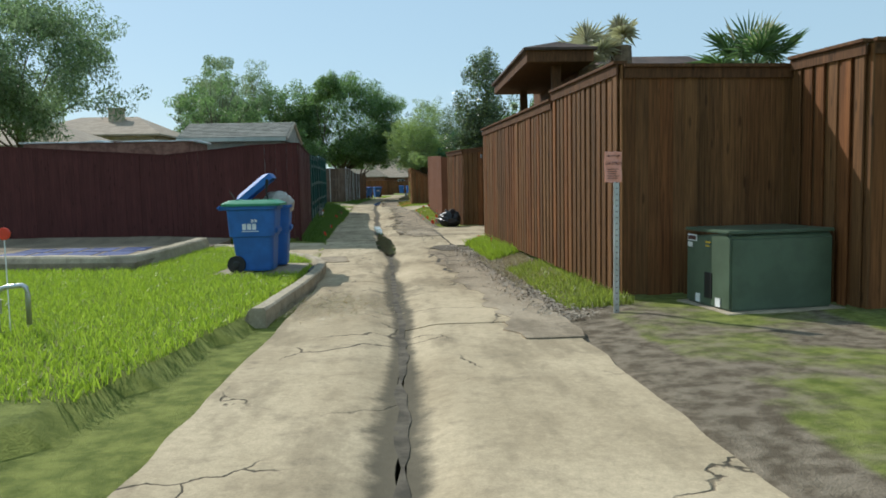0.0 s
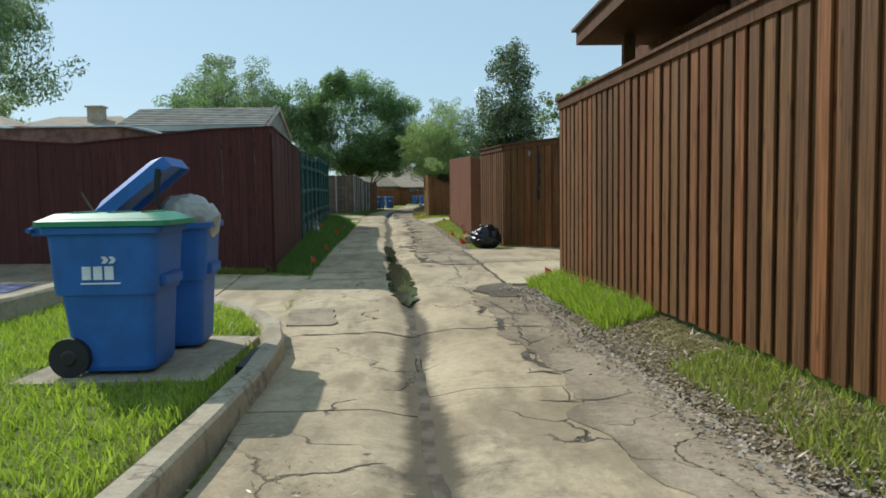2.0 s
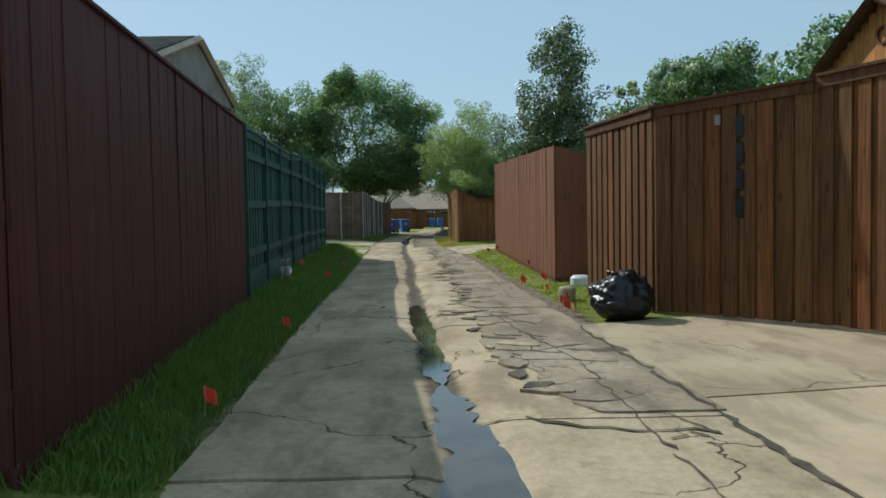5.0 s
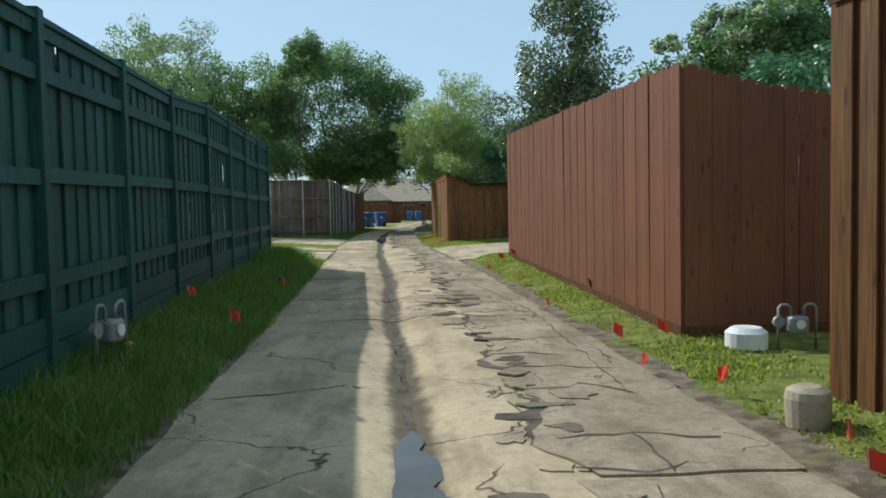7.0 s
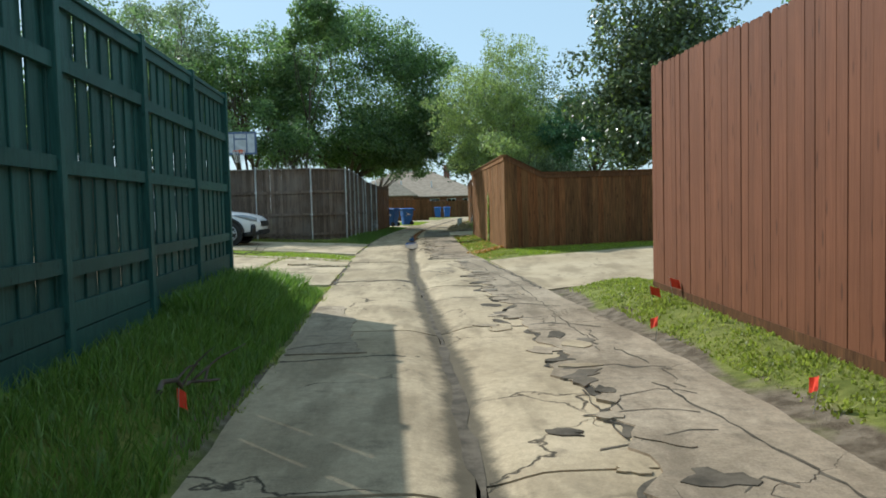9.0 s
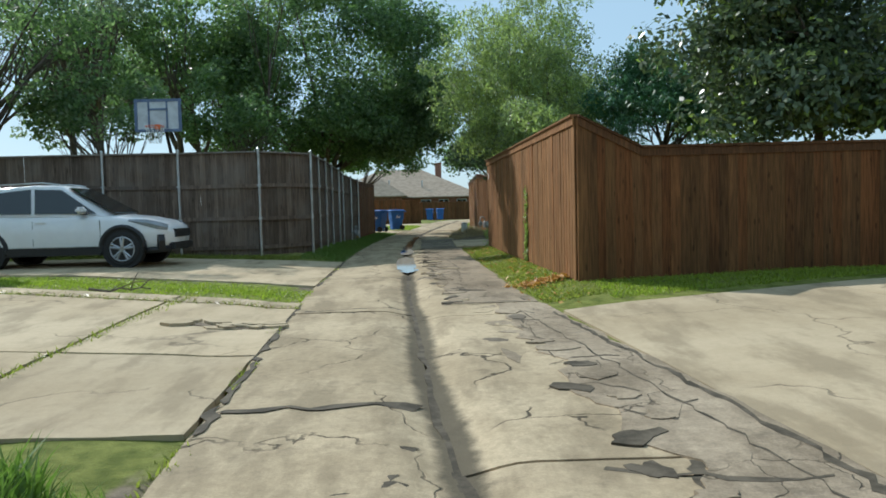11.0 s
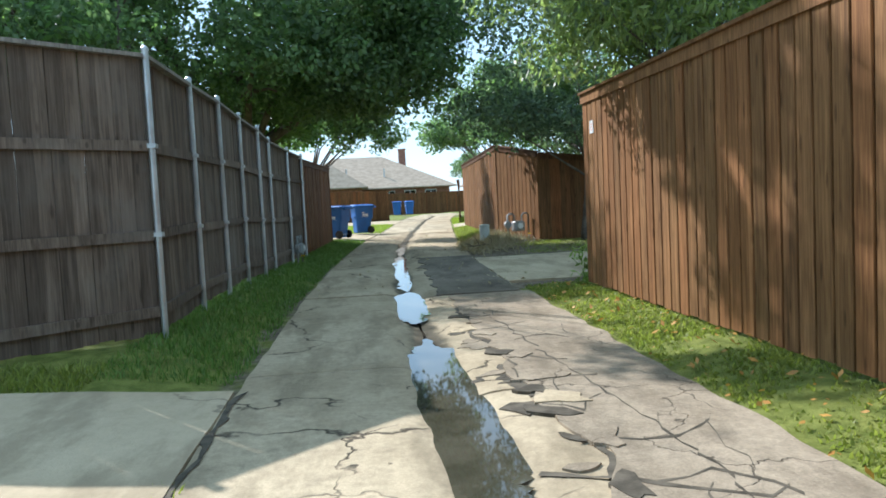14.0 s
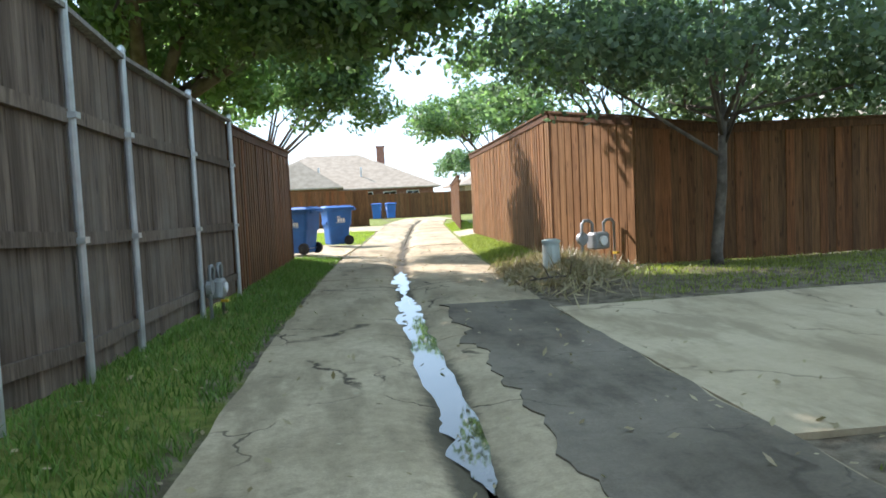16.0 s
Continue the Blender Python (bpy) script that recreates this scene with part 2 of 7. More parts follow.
# ---- materials ----
M = {
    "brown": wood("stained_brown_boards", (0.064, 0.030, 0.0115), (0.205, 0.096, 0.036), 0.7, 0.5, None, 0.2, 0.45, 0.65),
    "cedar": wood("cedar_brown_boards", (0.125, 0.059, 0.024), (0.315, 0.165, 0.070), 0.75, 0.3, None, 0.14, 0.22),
    "red": wood("red_brown_boards", (0.15, 0.056, 0.026), (0.215, 0.086, 0.042), 0.7, 0.2, None, 0.25, 0.0, 0.25),
    "maroon": wood("maroon_painted_boards", (0.056, 0.019, 0.018), (0.108, 0.036, 0.032), 0.6, 0.2, None, 0.13, 0.0, 0.2),
    "green": wood("dark_green_painted_boards", (0.014, 0.056, 0.049), (0.034, 0.108, 0.092), 0.55, 0.35, None, 0.2, 0.0, 0.4),
    "grey": wood("weathered_grey_brown_boards", (0.085, 0.062, 0.047), (0.21, 0.157, 0.118), 0.85, 0.5, (0.17, 0.143, 0.12)),
    "darkwood": wood("dark_brown_trim", (0.062, 0.031, 0.0155), (0.15, 0.072, 0.033), 0.7, 0.3),
    "barnwood": wood("orange_cedar_siding", (0.30, 0.12, 0.035), (0.55, 0.26, 0.085), 0.6, 0.3),
    "concrete": concrete("old_alley_concrete", (0.365, 0.290, 0.185), (0.50, 0.405, 0.268)),
    "drive": concrete("driveway_concrete", (0.42, 0.335, 0.215), (0.52, 0.425, 0.285), 0.55, 0.35, (0.25, 0.20, 0.13), 0.25, 0.9, 0.2),
    "lot": concrete("parking_concrete", (0.235, 0.185, 0.128), (0.30, 0.24, 0.17), 0.3, 0.3, (0.14, 0.13, 0.11), 0.4),
    "kerb": concrete("kerb_concrete", (0.38, 0.318, 0.225), (0.48, 0.41, 0.30), 0.4, 0.8, (0.12, 0.10, 0.07), 0.6),
    "asphalt": concrete("worn_asphalt", (0.27, 0.216, 0.149), (0.40, 0.327, 0.232), 0.8, 1.0, (0.11, 0.095, 0.075), 0.5, 0.95, 0.75),
    "patch": concrete("dark_asphalt_patch", (0.135, 0.113, 0.083), (0.22, 0.186, 0.14), 0.5, 1.0, (0.03, 0.03, 0.028), 0.3, 0.9, 0.4),
    "silt": surface("damp_silt", (0.062, 0.053, 0.038), (0.135, 0.114, 0.083), 0.85, 5.0, 80.0, 0.3, 0.0, 0.15),
    "steel": plain("galvanised_steel", (0.55, 0.56, 0.56), 0.42, 0.85),
    "pipegrey": plain("grey_painted_pipe", (0.27, 0.275, 0.265), 0.55, 0.2),
    "blue": plain("blue_plastic", (0.024, 0.125, 0.40), 0.58),
    "lidgreen": plain("green_plastic_lid", (0.03, 0.24, 0.12), 0.45),
    "rubber": plain("black_rubber", (0.018, 0.018, 0.018), 0.7),
    "white": plain("white_paint", (0.78, 0.78, 0.76), 0.35),
    "whiteprint": plain("white_print", (0.75, 0.77, 0.8), 0.6),
    "boxgreen": plain("green_enamel", (0.082, 0.118, 0.074), 0.42),
    "flag": plain("red_flag_vinyl", (0.75, 0.055, 0.02), 0.5),
    "pink": plain("faded_pink_sign", (0.80, 0.36, 0.27), 0.6),
    "ink": plain("dark_ink", (0.10, 0.035, 0.03), 0.7),
    "yellow": plain("yellow_label", (0.65, 0.42, 0.03), 0.6),
    "bag": plain("black_bin_bag_film", (0.012, 0.012, 0.013), 0.36, 0.0, 0.5),
    "clearbag": plain("cloudy_bag_film", (0.36, 0.345, 0.30), 0.3),
    "carwhite": plain("white_car_paint", (0.80, 0.80, 0.80), 0.18, 0.0, 0.6, 0.02),
    "carblack": plain("black_car_plastic", (0.015, 0.015, 0.016), 0.45),
    "alloy": plain("wheel_alloy", (0.42, 0.43, 0.44), 0.3, 0.8),
    "carglass": plain("tinted_car_glass", (0.012, 0.018, 0.02), 0.04, 0.0, 0.9),
    "lamp": plain("headlamp_lens", (0.24, 0.26, 0.28), 0.08, 0.0, 0.8),
    "shingle": surface("grey_shingles", (0.20, 0.195, 0.165), (0.30, 0.29, 0.25), 0.95, 3.0, 25.0, 0.5),
    "shinglebrown": surface("brown_shingles", (0.29, 0.23, 0.165), (0.385, 0.31, 0.23), 0.95, 2.0, 25.0, 0.5),
    "shingledark": surface("dark_brown_shingles", (0.06, 0.042, 0.034), (0.11, 0.075, 0.06), 0.95, 2.0, 25.0, 0.5),
    "siding": surface("pale_green_siding", (0.42, 0.45, 0.40), (0.52, 0.54, 0.48), 0.8),
    "tan": surface("tan_wall", (0.42, 0.34, 0.25), (0.52, 0.43, 0.33), 0.85),
    "brick": surface("red_brown_brick", (0.20, 0.095, 0.065), (0.33, 0.17, 0.12), 0.9, 6.0, 30.0),
    "metalroof": surface("brown_metal_roof", (0.10, 0.075, 0.06), (0.15, 0.11, 0.09), 0.45, 1.0, 30.0, 0.1, 0.4),
    "bark": surface("grey_brown_bark", (0.085, 0.068, 0.052), (0.17, 0.14, 0.11), 0.95, 5.0, 35.0, 0.9),
    "palmtrunk": surface("palm_trunk_fibre", (0.12, 0.085, 0.055), (0.24, 0.17, 0.11), 0.95, 8.0, 40.0, 0.9),
    "oak": leaf("dark_oak_leaves", (0.075, 0.125, 0.06), (0.21, 0.29, 0.145)),
    "streetleaf": leaf("dull_dark_green_leaves", (0.05, 0.082, 0.045), (0.15, 0.2, 0.105), 0.42),
    "oaklight": leaf("sunlit_oak_leaves", (0.085, 0.148, 0.048), (0.2, 0.3, 0.105)),
    "elm": leaf("grey_green_leaves", (0.115, 0.152, 0.10), (0.25, 0.30, 0.20)),
    "willow": leaf("yellow_green_fine_leaves", (0.15, 0.195, 0.068), (0.37, 0.43, 0.175)),
    "magnolia": leaf("glossy_dark_leaves", (0.045, 0.075, 0.04), (0.175, 0.22, 0.11), 0.28, 0.38),
    "magnoliabrown": leaf("brown_leaf_undersides", (0.12, 0.075, 0.03), (0.22, 0.15, 0.07), 0.2),
    "cedarleaf": leaf("cedar_sprays", (0.045, 0.115, 0.055), (0.11, 0.235, 0.11), 0.25),
    "myrtle": leaf("myrtle_leaves", (0.055, 0.105, 0.045), (0.13, 0.2, 0.09)),
    "blossom": leaf("white_blossom", (0.55, 0.55, 0.48), (0.75, 0.75, 0.68), 0.4),
    "palm": leaf("palm_fronds", (0.06, 0.11, 0.04), (0.16, 0.23, 0.10), 0.4),
    "palmdry": leaf("dry_palm_fronds", (0.31, 0.275, 0.20), (0.50, 0.45, 0.35), 0.4),
    "vine": leaf("pale_vine_leaves", (0.19, 0.26, 0.055), (0.38, 0.46, 0.14), 0.45),
    "lawn": leaf("bright_lawn_blades", (0.165, 0.23, 0.02), (0.36, 0.425, 0.06), 0.5),
    "verge": leaf("verge_grass_blades", (0.14, 0.172, 0.028), (0.345, 0.365, 0.085), 0.5),
    # darker, greener copy of the verge blades: the fences' shade put into the colour
    "shadegrass": leaf("shade_toned_grass_blades", (0.07, 0.135, 0.022), (0.19, 0.29, 0.065), 0.45),
    "straw": leaf("dry_straw", (0.24, 0.18, 0.09), (0.42, 0.34, 0.19), 0.2),
    "leaflitter": leaf("orange_dead_leaves", (0.36, 0.16, 0.03), (0.60, 0.33, 0.08), 0.2),
    "pebble": leaf("pale_gravel", (0.22, 0.18, 0.13), (0.46, 0.39, 0.30), 0.0, 0.9),
}


def water_material():
    m, nt, p = begin("shallow_water", 0.03, 0.0, 0.6)
    pos = world_pos(nt)
    c = mix_col(nt, ramp(nt, noise_tex(nt, pos, 2.5), 0.4, 0.6), (0.055, 0.05, 0.032), (0.085, 0.075, 0.05))
    link(nt, c, p.inputs["Base Color"])
    p.inputs["IOR"].default_value = 1.45
    bump(nt, p, noise_tex(nt, pos, 3.0, 2.0), 0.012, 0.01)
    return m


M["water"] = water_material()


def ground_material():
    m, nt, p = begin("verge_soil_and_turf", 0.95, 0.0, 0.2)
    pos = world_pos(nt)
    att = nt.nodes.new("ShaderNodeAttribute")
    att.attribute_name = "cover"
    big, mid, small = noise_tex(nt, pos, 0.7, 5.0), noise_tex(nt, pos, 6.0, 5.0), noise_tex(nt, pos, 60.0, 4.0, 0.7)
    soil = mix_col(nt, ramp(nt, mid, 0.35, 0.65), (0.11, 0.085, 0.055), (0.25, 0.205, 0.145))
    turf = mix_col(nt, ramp(nt, mid, 0.3, 0.7), (0.105, 0.13, 0.022), (0.235, 0.255, 0.06))
    fac = math_node(nt, "ADD", att.outputs["Fac"], math_node(nt, "MULTIPLY", math_node(nt, "SUBTRACT", big, 0.5), 1.6))
    c = mix_col(nt, ramp(nt, fac, 0.35, 0.6), soil, turf)
    c = mix_col(nt, 0.35, c, mix_col(nt, small, (0.05, 0.05, 0.05), (0.95, 0.95, 0.95)), "OVERLAY")
    link(nt, c, p.inputs["Base Color"])
    bump(nt, p, math_node(nt, "ADD", small, mid), 0.8, 0.02)
    return m


M["ground"] = ground_material()


# ---- mesh tools ----
def add_box(bm, x0, x1, y0, y1, z0, z1, m=None):
    v = [bm.verts.new((x, y, z)) for z in (z0, z1) for x, y in ((x0, y0), (x1, y0), (x1, y1), (x0, y1))]
    for f in ((3, 2, 1, 0), (4, 5, 6, 7), (0, 1, 5, 4), (1, 2, 6, 5), (2, 3, 7, 6), (3, 0, 4, 7)):
        bm.faces.new([v[i] for i in f])
    if m is not None:
        bmesh.ops.transform(bm, matrix=m, verts=v)
    return v


def add_tube(bm, points, radii, sides=8, caps=True):
    """A tapering tube through points."""
    rings = []
    n = len(points)
    for i, p in enumerate(points):
        p = Vector(p)
        d = (Vector(points[min(i + 1, n - 1)]) - Vector(points[max(i - 1, 0)])).normalized()
        a = d.orthogonal().normalized() if abs(d.z) < 0.999 else Vector((1, 0, 0))
        if abs(d.z) < 0.999:
            a = d.cross(Vector((0, 0, 1))).normalized()
        b = d.cross(a)
        r = radii[i] if isinstance(radii, (list, tuple)) else radii
        rings.append([bm.verts.new(p + (a * math.cos(k * math.tau / sides) + b * math.sin(k * math.tau / sides)) * r) for k in range(sides)])
    for r0, r1 in zip(rings, rings[1:]):
        for k in range(sides):
            bm.faces.new((r0[k], r0[(k + 1) % sides], r1[(k + 1) % sides], r1[k]))
    if caps:
        bm.faces.new(rings[0][::-1])
        bm.faces.new(rings[-1])
    return rings


def add_loft(bm, rings, caps=True):
    rv = [[bm.verts.new(p) for p in r] for r in rings]
    n = len(rv[0])
    for r0, r1 in zip(rv, rv[1:]):
        for k in range(n):
            bm.faces.new((r0[k], r0[(k + 1) % n], r1[(k + 1) % n], r1[k]))
    if caps:
        bm.faces.new(rv[0][::-1])
        bm.faces.new(rv[-1])
    return rv


def add_prism(bm, outline, depth, m=None):
    """An outline in x and z, thickened along y."""
    a = [bm.verts.new((x, -depth / 2, z)) for x, z in outline]
    b = [bm.verts.new((x, depth / 2, z)) for x, z in outline]
    n = len(a)
    bm.faces.new(a)
    bm.faces.new(b[::-1])
    for k in range(n):
        bm.faces.new((a[k], b[k], b[(k + 1) % n], a[(k + 1) % n]))
    if m is not None:
        bmesh.ops.transform(bm, matrix=m, verts=a + b)
    return a + b


def rounded(w, d, r, z, n=4):
    out = []
    for cx, cy, a0 in ((w / 2 - r, d / 2 - r, 0), (-w / 2 + r, d / 2 - r, 90), (-w / 2 + r, -d / 2 + r, 180), (w / 2 - r, -d / 2 + r, 270)):
        for i in range(n + 1):
            a = radians(a0 + 90 * i / n)
            out.append((cx + r * math.cos(a), cy + r * math.sin(a), z))
    return out


def part(name, bm, material, parent=None, label="", at=None, soft=False, bevel=0.0):
    if bevel:
        bmesh.ops.bevel(bm, geom=list(bm.edges), offset=bevel, segments=2, affect="EDGES", clamp_overlap=True)
    bmesh.ops.recalc_face_normals(bm, faces=list(bm.faces))
    me = bpy.data.meshes.new(name)
    bm.to_mesh(me)
    bm.free()
    me.materials.append(M[material])
    if soft:
        for f in me.polygons:
            f.use_smooth = True
    ob = new(name, me)
    if parent is not None:
        ob.parent = parent
    if at is not None:
        ob.matrix_basis = at
    if label:
        tagged(ob, label)
    return ob


def thing(name, at, label, category, group="", kind=""):
    ob = new(name)
    ob.empty_display_size = 0.2
    ob.matrix_basis = at if isinstance(at, Matrix) else Matrix.Translation(at)
    return tagged(ob, label, category, group, kind)


def mesh_from(name, verts, faces, material, parent=None, label="", kind="", category="", soft=False):
    """Large meshes straight from arrays. faces: an array with 3 or 4 columns."""
    me = bpy.data.meshes.new(name)
    verts, faces = np.asarray(verts, dtype=np.float32), np.asarray(faces, dtype=np.int32)
    n = faces.shape[1]
    me.vertices.add(len(verts))
    me.vertices.foreach_set("co", verts.ravel())
    me.loops.add(faces.size)
    me.loops.foreach_set("vertex_index", faces.ravel())
    me.polygons.add(len(faces))
    me.polygons.foreach_set("loop_start", np.arange(0, faces.size, n, dtype=np.int32))
    me.update(calc_edges=True)
    me.validate()
    if not soft:
        me.shade_flat()
    me.materials.append(M[material])
    ob = new(name, me)
    if parent is not None:
        ob.parent = parent
    return tagged(ob, label, category, "", kind)


# ---- the lie of the land ----
ROAD_Y = (-14, 5, 8, 10, 14, 17.6, 24, 30, 36, 42, 48, 55, 60, 65, 70, 75, 80, 86, 95, 104)
ROAD_L = (0.75, 0.75, 0.72, 0.6, 0.1, -0.1, -0.42, -0.62, -0.88, -1.2, -1.52, -1.64, -1.6, -1.45, -1.2, -0.85, -0.3, 0.2, 0.9, 2.0)
ROAD_G = (2.0, 1.92, 1.8, 1.75, 1.62, 1.38, 0.98, 0.74, 0.55, 0.2, -0.02, -0.17, -0.2, -0.14, 0.08, 0.45, 0.9, 1.5, 2.4, 3.6)
ROAD_R = (3.5, 3.45, 3.35, 3.3, 3.15, 3.02, 2.75, 2.5, 2.3, 1.95, 1.45, 1.32, 1.3, 1.38, 1.66, 2.05, 2.5, 3.05, 3.9, 5.2)


def road_left(y):
    return float(np.interp(y, ROAD_Y, ROAD_L))


def road_gutter(y):
    return float(np.interp(y, ROAD_Y, ROAD_G))


def road_right(y):
    return float(np.interp(y, ROAD_Y, ROAD_R))


def fall(y):
    return 0.25 * smooth((14 - y) / 18)


BANK_R = ((-14, 0.04), (4, 0.05), (9, 0.14), (13, 0.22), (15, 0.22), (15.6, 0.02), (22.8, 0.02), (24, 0.05), (28, 0.08), (33, 0.14), (38, 0.23), (39.2, 0.2), (40, 0.03), (46, 0.05),
          (47.5, 0.13), (59.4, 0.07), (60.3, 0.02), (65.4, 0.02), (66.8, 0.13), (80, 0.12), (100, 0.04))
BANK_L = ((-14, 0.0), (17.2, 0.0), (17.8, 0.12), (24, 0.2), (30, 0.28), (39, 0.28), (40.8, 0.03), (55, 0.04), (56, 0.13), (63, 0.15), (66, 0.07), (80, 0.05), (100, 0.03))
RISE_R = ((39, 0.0), (42, 0.035), (50, 0.03), (53, 0.0))
RISE_L = ((41, 0.0), (46, 0.045), (56, 0.04), (60, 0.0))
# the lawn beside the alley mouth, round which the kerb runs
LAWN = ((0.42, 5.4), (0.45, 9.3), (0.32, 11.2), (-0.1, 12.4), (-0.9, 13.6), (-2.0, 15.0), (-2.45, 15.1), (-2.5, 10.6), (-5.0, 11.1), (-18.0, 13.2), (-18.0, -4.0), (-1.0, -4.0), (0.1, 2.0))


def inside(x, y, poly):
    hit = False
    for (x0, y0), (x1, y1) in zip(poly, poly[1:] + poly[:1]):
        if (y0 > y) != (y1 > y) and x < (x1 - x0) * (y - y0) / (y1 - y0) + x0:
            hit = not hit
    return hit


def table(rows, y):
    return float(np.interp(y, [r[0] for r in rows], [r[1] for r in rows]))


def height(x, y):
    """The ground beside the alley."""
    z = fall(y)
    left, right = road_left(y), road_right(y)
    if inside(x, y, LAWN):
        return z + 0.11
    if x > right:
        d = x - right
        return z - 0.02 + table(BANK_R, y) * smooth(d / 0.9) + table(RISE_R, y) * min(d, 4.0)
    if x < left:
        d = left - x
        return z - 0.02 + table(BANK_L, y) * smooth(d / 0.9) + table(RISE_L, y) * min(d, 4.5)
    return z - 0.2 * smooth(min(x - left, right - x) / 0.25)


# ---- ground ----
def build_ground():
    xs = np.concatenate([[-1500, -500, -200, -90], np.arange(-45, -14, 3.0), np.arange(-14, -4, 0.5), np.arange(-4, 7, 0.16), np.arange(7, 14, 0.5), np.arange(14, 46, 3.0), [90, 200, 500, 1500]])
    ys = np.concatenate([[-1000, -300, -90, -40], np.arange(-20, 0, 1.0), np.arange(0, 84, 0.2), np.arange(84, 112, 1.0), np.arange(112, 170, 6.0), [200, 300, 600, 2000]])
    verts, cover = [], []
    for y in ys:
        yy = min(max(y, -14), 104)
        for x in xs:
            xx = min(max(x, -45), 45)
            n = noise.noise(Vector((xx * 1.3, yy * 1.3, 0.0))) * 0.018
            verts.append((x, y, height(xx, yy) + n))
            # how much turf covers the soil
            k = 0.75
            right, left = road_right(yy), road_left(yy)
            if xx > right - 0.2:
                d = xx - right
                if yy < 15.3:
                    k = 0.15 if d < 0.5 else 0.5 if d < 2.5 else 0.75
                elif yy < 40:
                    k = 0.3 if d < 0.35 else 0.75
                elif 60 < yy < 72 and d < 6:
                    k = 0.35
            elif xx < left + 0.2:
                d = left - xx
                k = 0.95 if yy < 16 else (0.45 if d < 0.25 else 0.85)
            cover.append(k)
    nx = len(xs)
    idx = np.arange(len(ys) * nx).reshape(len(ys), nx)
    faces = np.stack([idx[:-1, :-1], idx[:-1, 1:], idx[1:, 1:], idx[1:, :-1]], -1).reshape(-1, 4)
    ob = mesh_from("ground", verts, faces, "ground", None, "grassy verge soil and turf beside a concrete alley", "structure", "ground", True)
    a = ob.data.attributes.new("cover", "FLOAT", "POINT")
    a.data.foreach_set("value", np.array(cover, dtype=np.float32))
    return ob


build_ground()


# ---- the alley ----
def road_z(x, y):
    """The worn slabs: they dip to the gutter in the middle."""
    d = abs(x - road_gutter(y))
    return fall(y) + 0.015 - 0.06 * (1 - smooth(d / 0.36)) + 0.006 * noise.noise(Vector((x * 0.9, y * 0.7, 3.0))) + (0.012 * noise.noise(Vector((x * 2.6, y * 0.8, 8.0))) + 0.009 * noise.noise(Vector((x * 6.0, y * 3.0, 4.0)))) * (1 - smooth(d / 0.6))


def gutter_damp(x, y):
    """How wet the slab is: a wandering trickle that thins and swells along the gutter."""
    mid = road_gutter(y) + 0.09 * noise.noise(Vector((y * 0.45, 6.0, 0.0)))
    wide = 0.27 + 0.16 * noise.noise(Vector((y * 0.33, 1.0, 0.0)))
    k = 1 - smooth(abs(x - mid) / max(0.07, wide))
    if y < 12.5:
        # a broad old water stain across the alley mouth
        k = max(k, 0.62 * (1 - smooth(abs(y - 7.6) / 1.3)) * (1 - smooth(abs(x - 1.9) / 1.1)))
    return k


def slab(name, material, parent, y0, y1, fl, fr, dz=0.0, thick=0.16, ragged=0.03, cols=9, step=0.3, zf=road_z, lean=0):
    """One slab between two edge lines, with ragged rims and a skirt."""
    rows = max(3, int((y1 - y0) / step))
    g = []
    for j in range(rows + 1):
        y = y0 + (y1 - y0) * j / rows
        a, b = fl(y), fr(y)
        a += ragged * noise.noise(Vector((a, y * 2.1, 7.0)))
        b += ragged * noise.noise(Vector((b, y * 2.3, 9.0)))
        row = []
        for k in range(cols + 1):
            u = k / cols
            u = 1 - (1 - u) ** 1.9 if lean < 0 else u ** 1.9 if lean > 0 else u
            x = a + (b - a) * u
            yy = y + (ragged * 0.6 * noise.noise(Vector((x * 3.0, y, 2.0))) if j in (0, rows) else 0)
            row.append((x, yy, zf(x, y) + dz))
        g.append(row)
    verts = [p for r in g for p in r]
    n = cols + 1
    faces = [(j * n + k, j * n + k + 1, (j + 1) * n + k + 1, (j + 1) * n + k) for j in range(rows) for k in range(cols)]
    rim = [k for k in range(n)] + [j * n + cols for j in range(1, rows + 1)] + [rows * n + k for k in range(cols - 1, -1, -1)] + [j * n for j in range(rows - 1, 0, -1)]
    base = len(verts)
    for i in rim:
        x, y, z = verts[i]
        verts.append((x, y, z - thick))
    for i in rim:
        verts.append(verts[i])
    m = len(rim)
    faces += [(base + m + (i + 1) % m, base + m + i, base + i, base + (i + 1) % m) for i in range(m)]
    ob = mesh_from(name, verts, faces, material, parent, soft=True)
    if lean:
        w = ob.data.attributes.new("damp", "FLOAT", "POINT")
        w.data.foreach_set("value", np.array([gutter_damp(p[0], p[1]) for p in verts], dtype=np.float32))
    return ob


alley = thing("road", (0, 0, 0), "old cracked concrete alley with a wet gutter along its middle", "alley", "", "structure")
rng = random.Random(4)
for lane in (0, 1):
    y = -14.0
    while y < 104:
        ln = 4.6 + rng.uniform(-0.5, 0.5)
        y1 = min(y + ln, 104.0)
        fl = road_left if lane == 0 else (lambda q: road_gutter(q) + 0.015)
        fr = (lambda q: road_gutter(q) - 0.015) if lane == 0 else road_right
        slab("slab", "concrete", alley, y + 0.012, y1 - 0.012, fl, fr, rng.uniform(-0.006, 0.006), cols=16, step=0.12, lean=-1 if lane == 0 else 1)
        y = y1
slab("slab", "concrete", alley, 104.0, 111.5, lambda q: 2.0 + (q - 104) * 0.2, lambda q: 22.0, 0, 0.16, 0.03, 30)


def wander(f, amp, freq, seed):
    return lambda q: f(q) + amp * noise.fractal(Vector((q * freq, seed, 0.0)), 0.8, 2.0, 5)


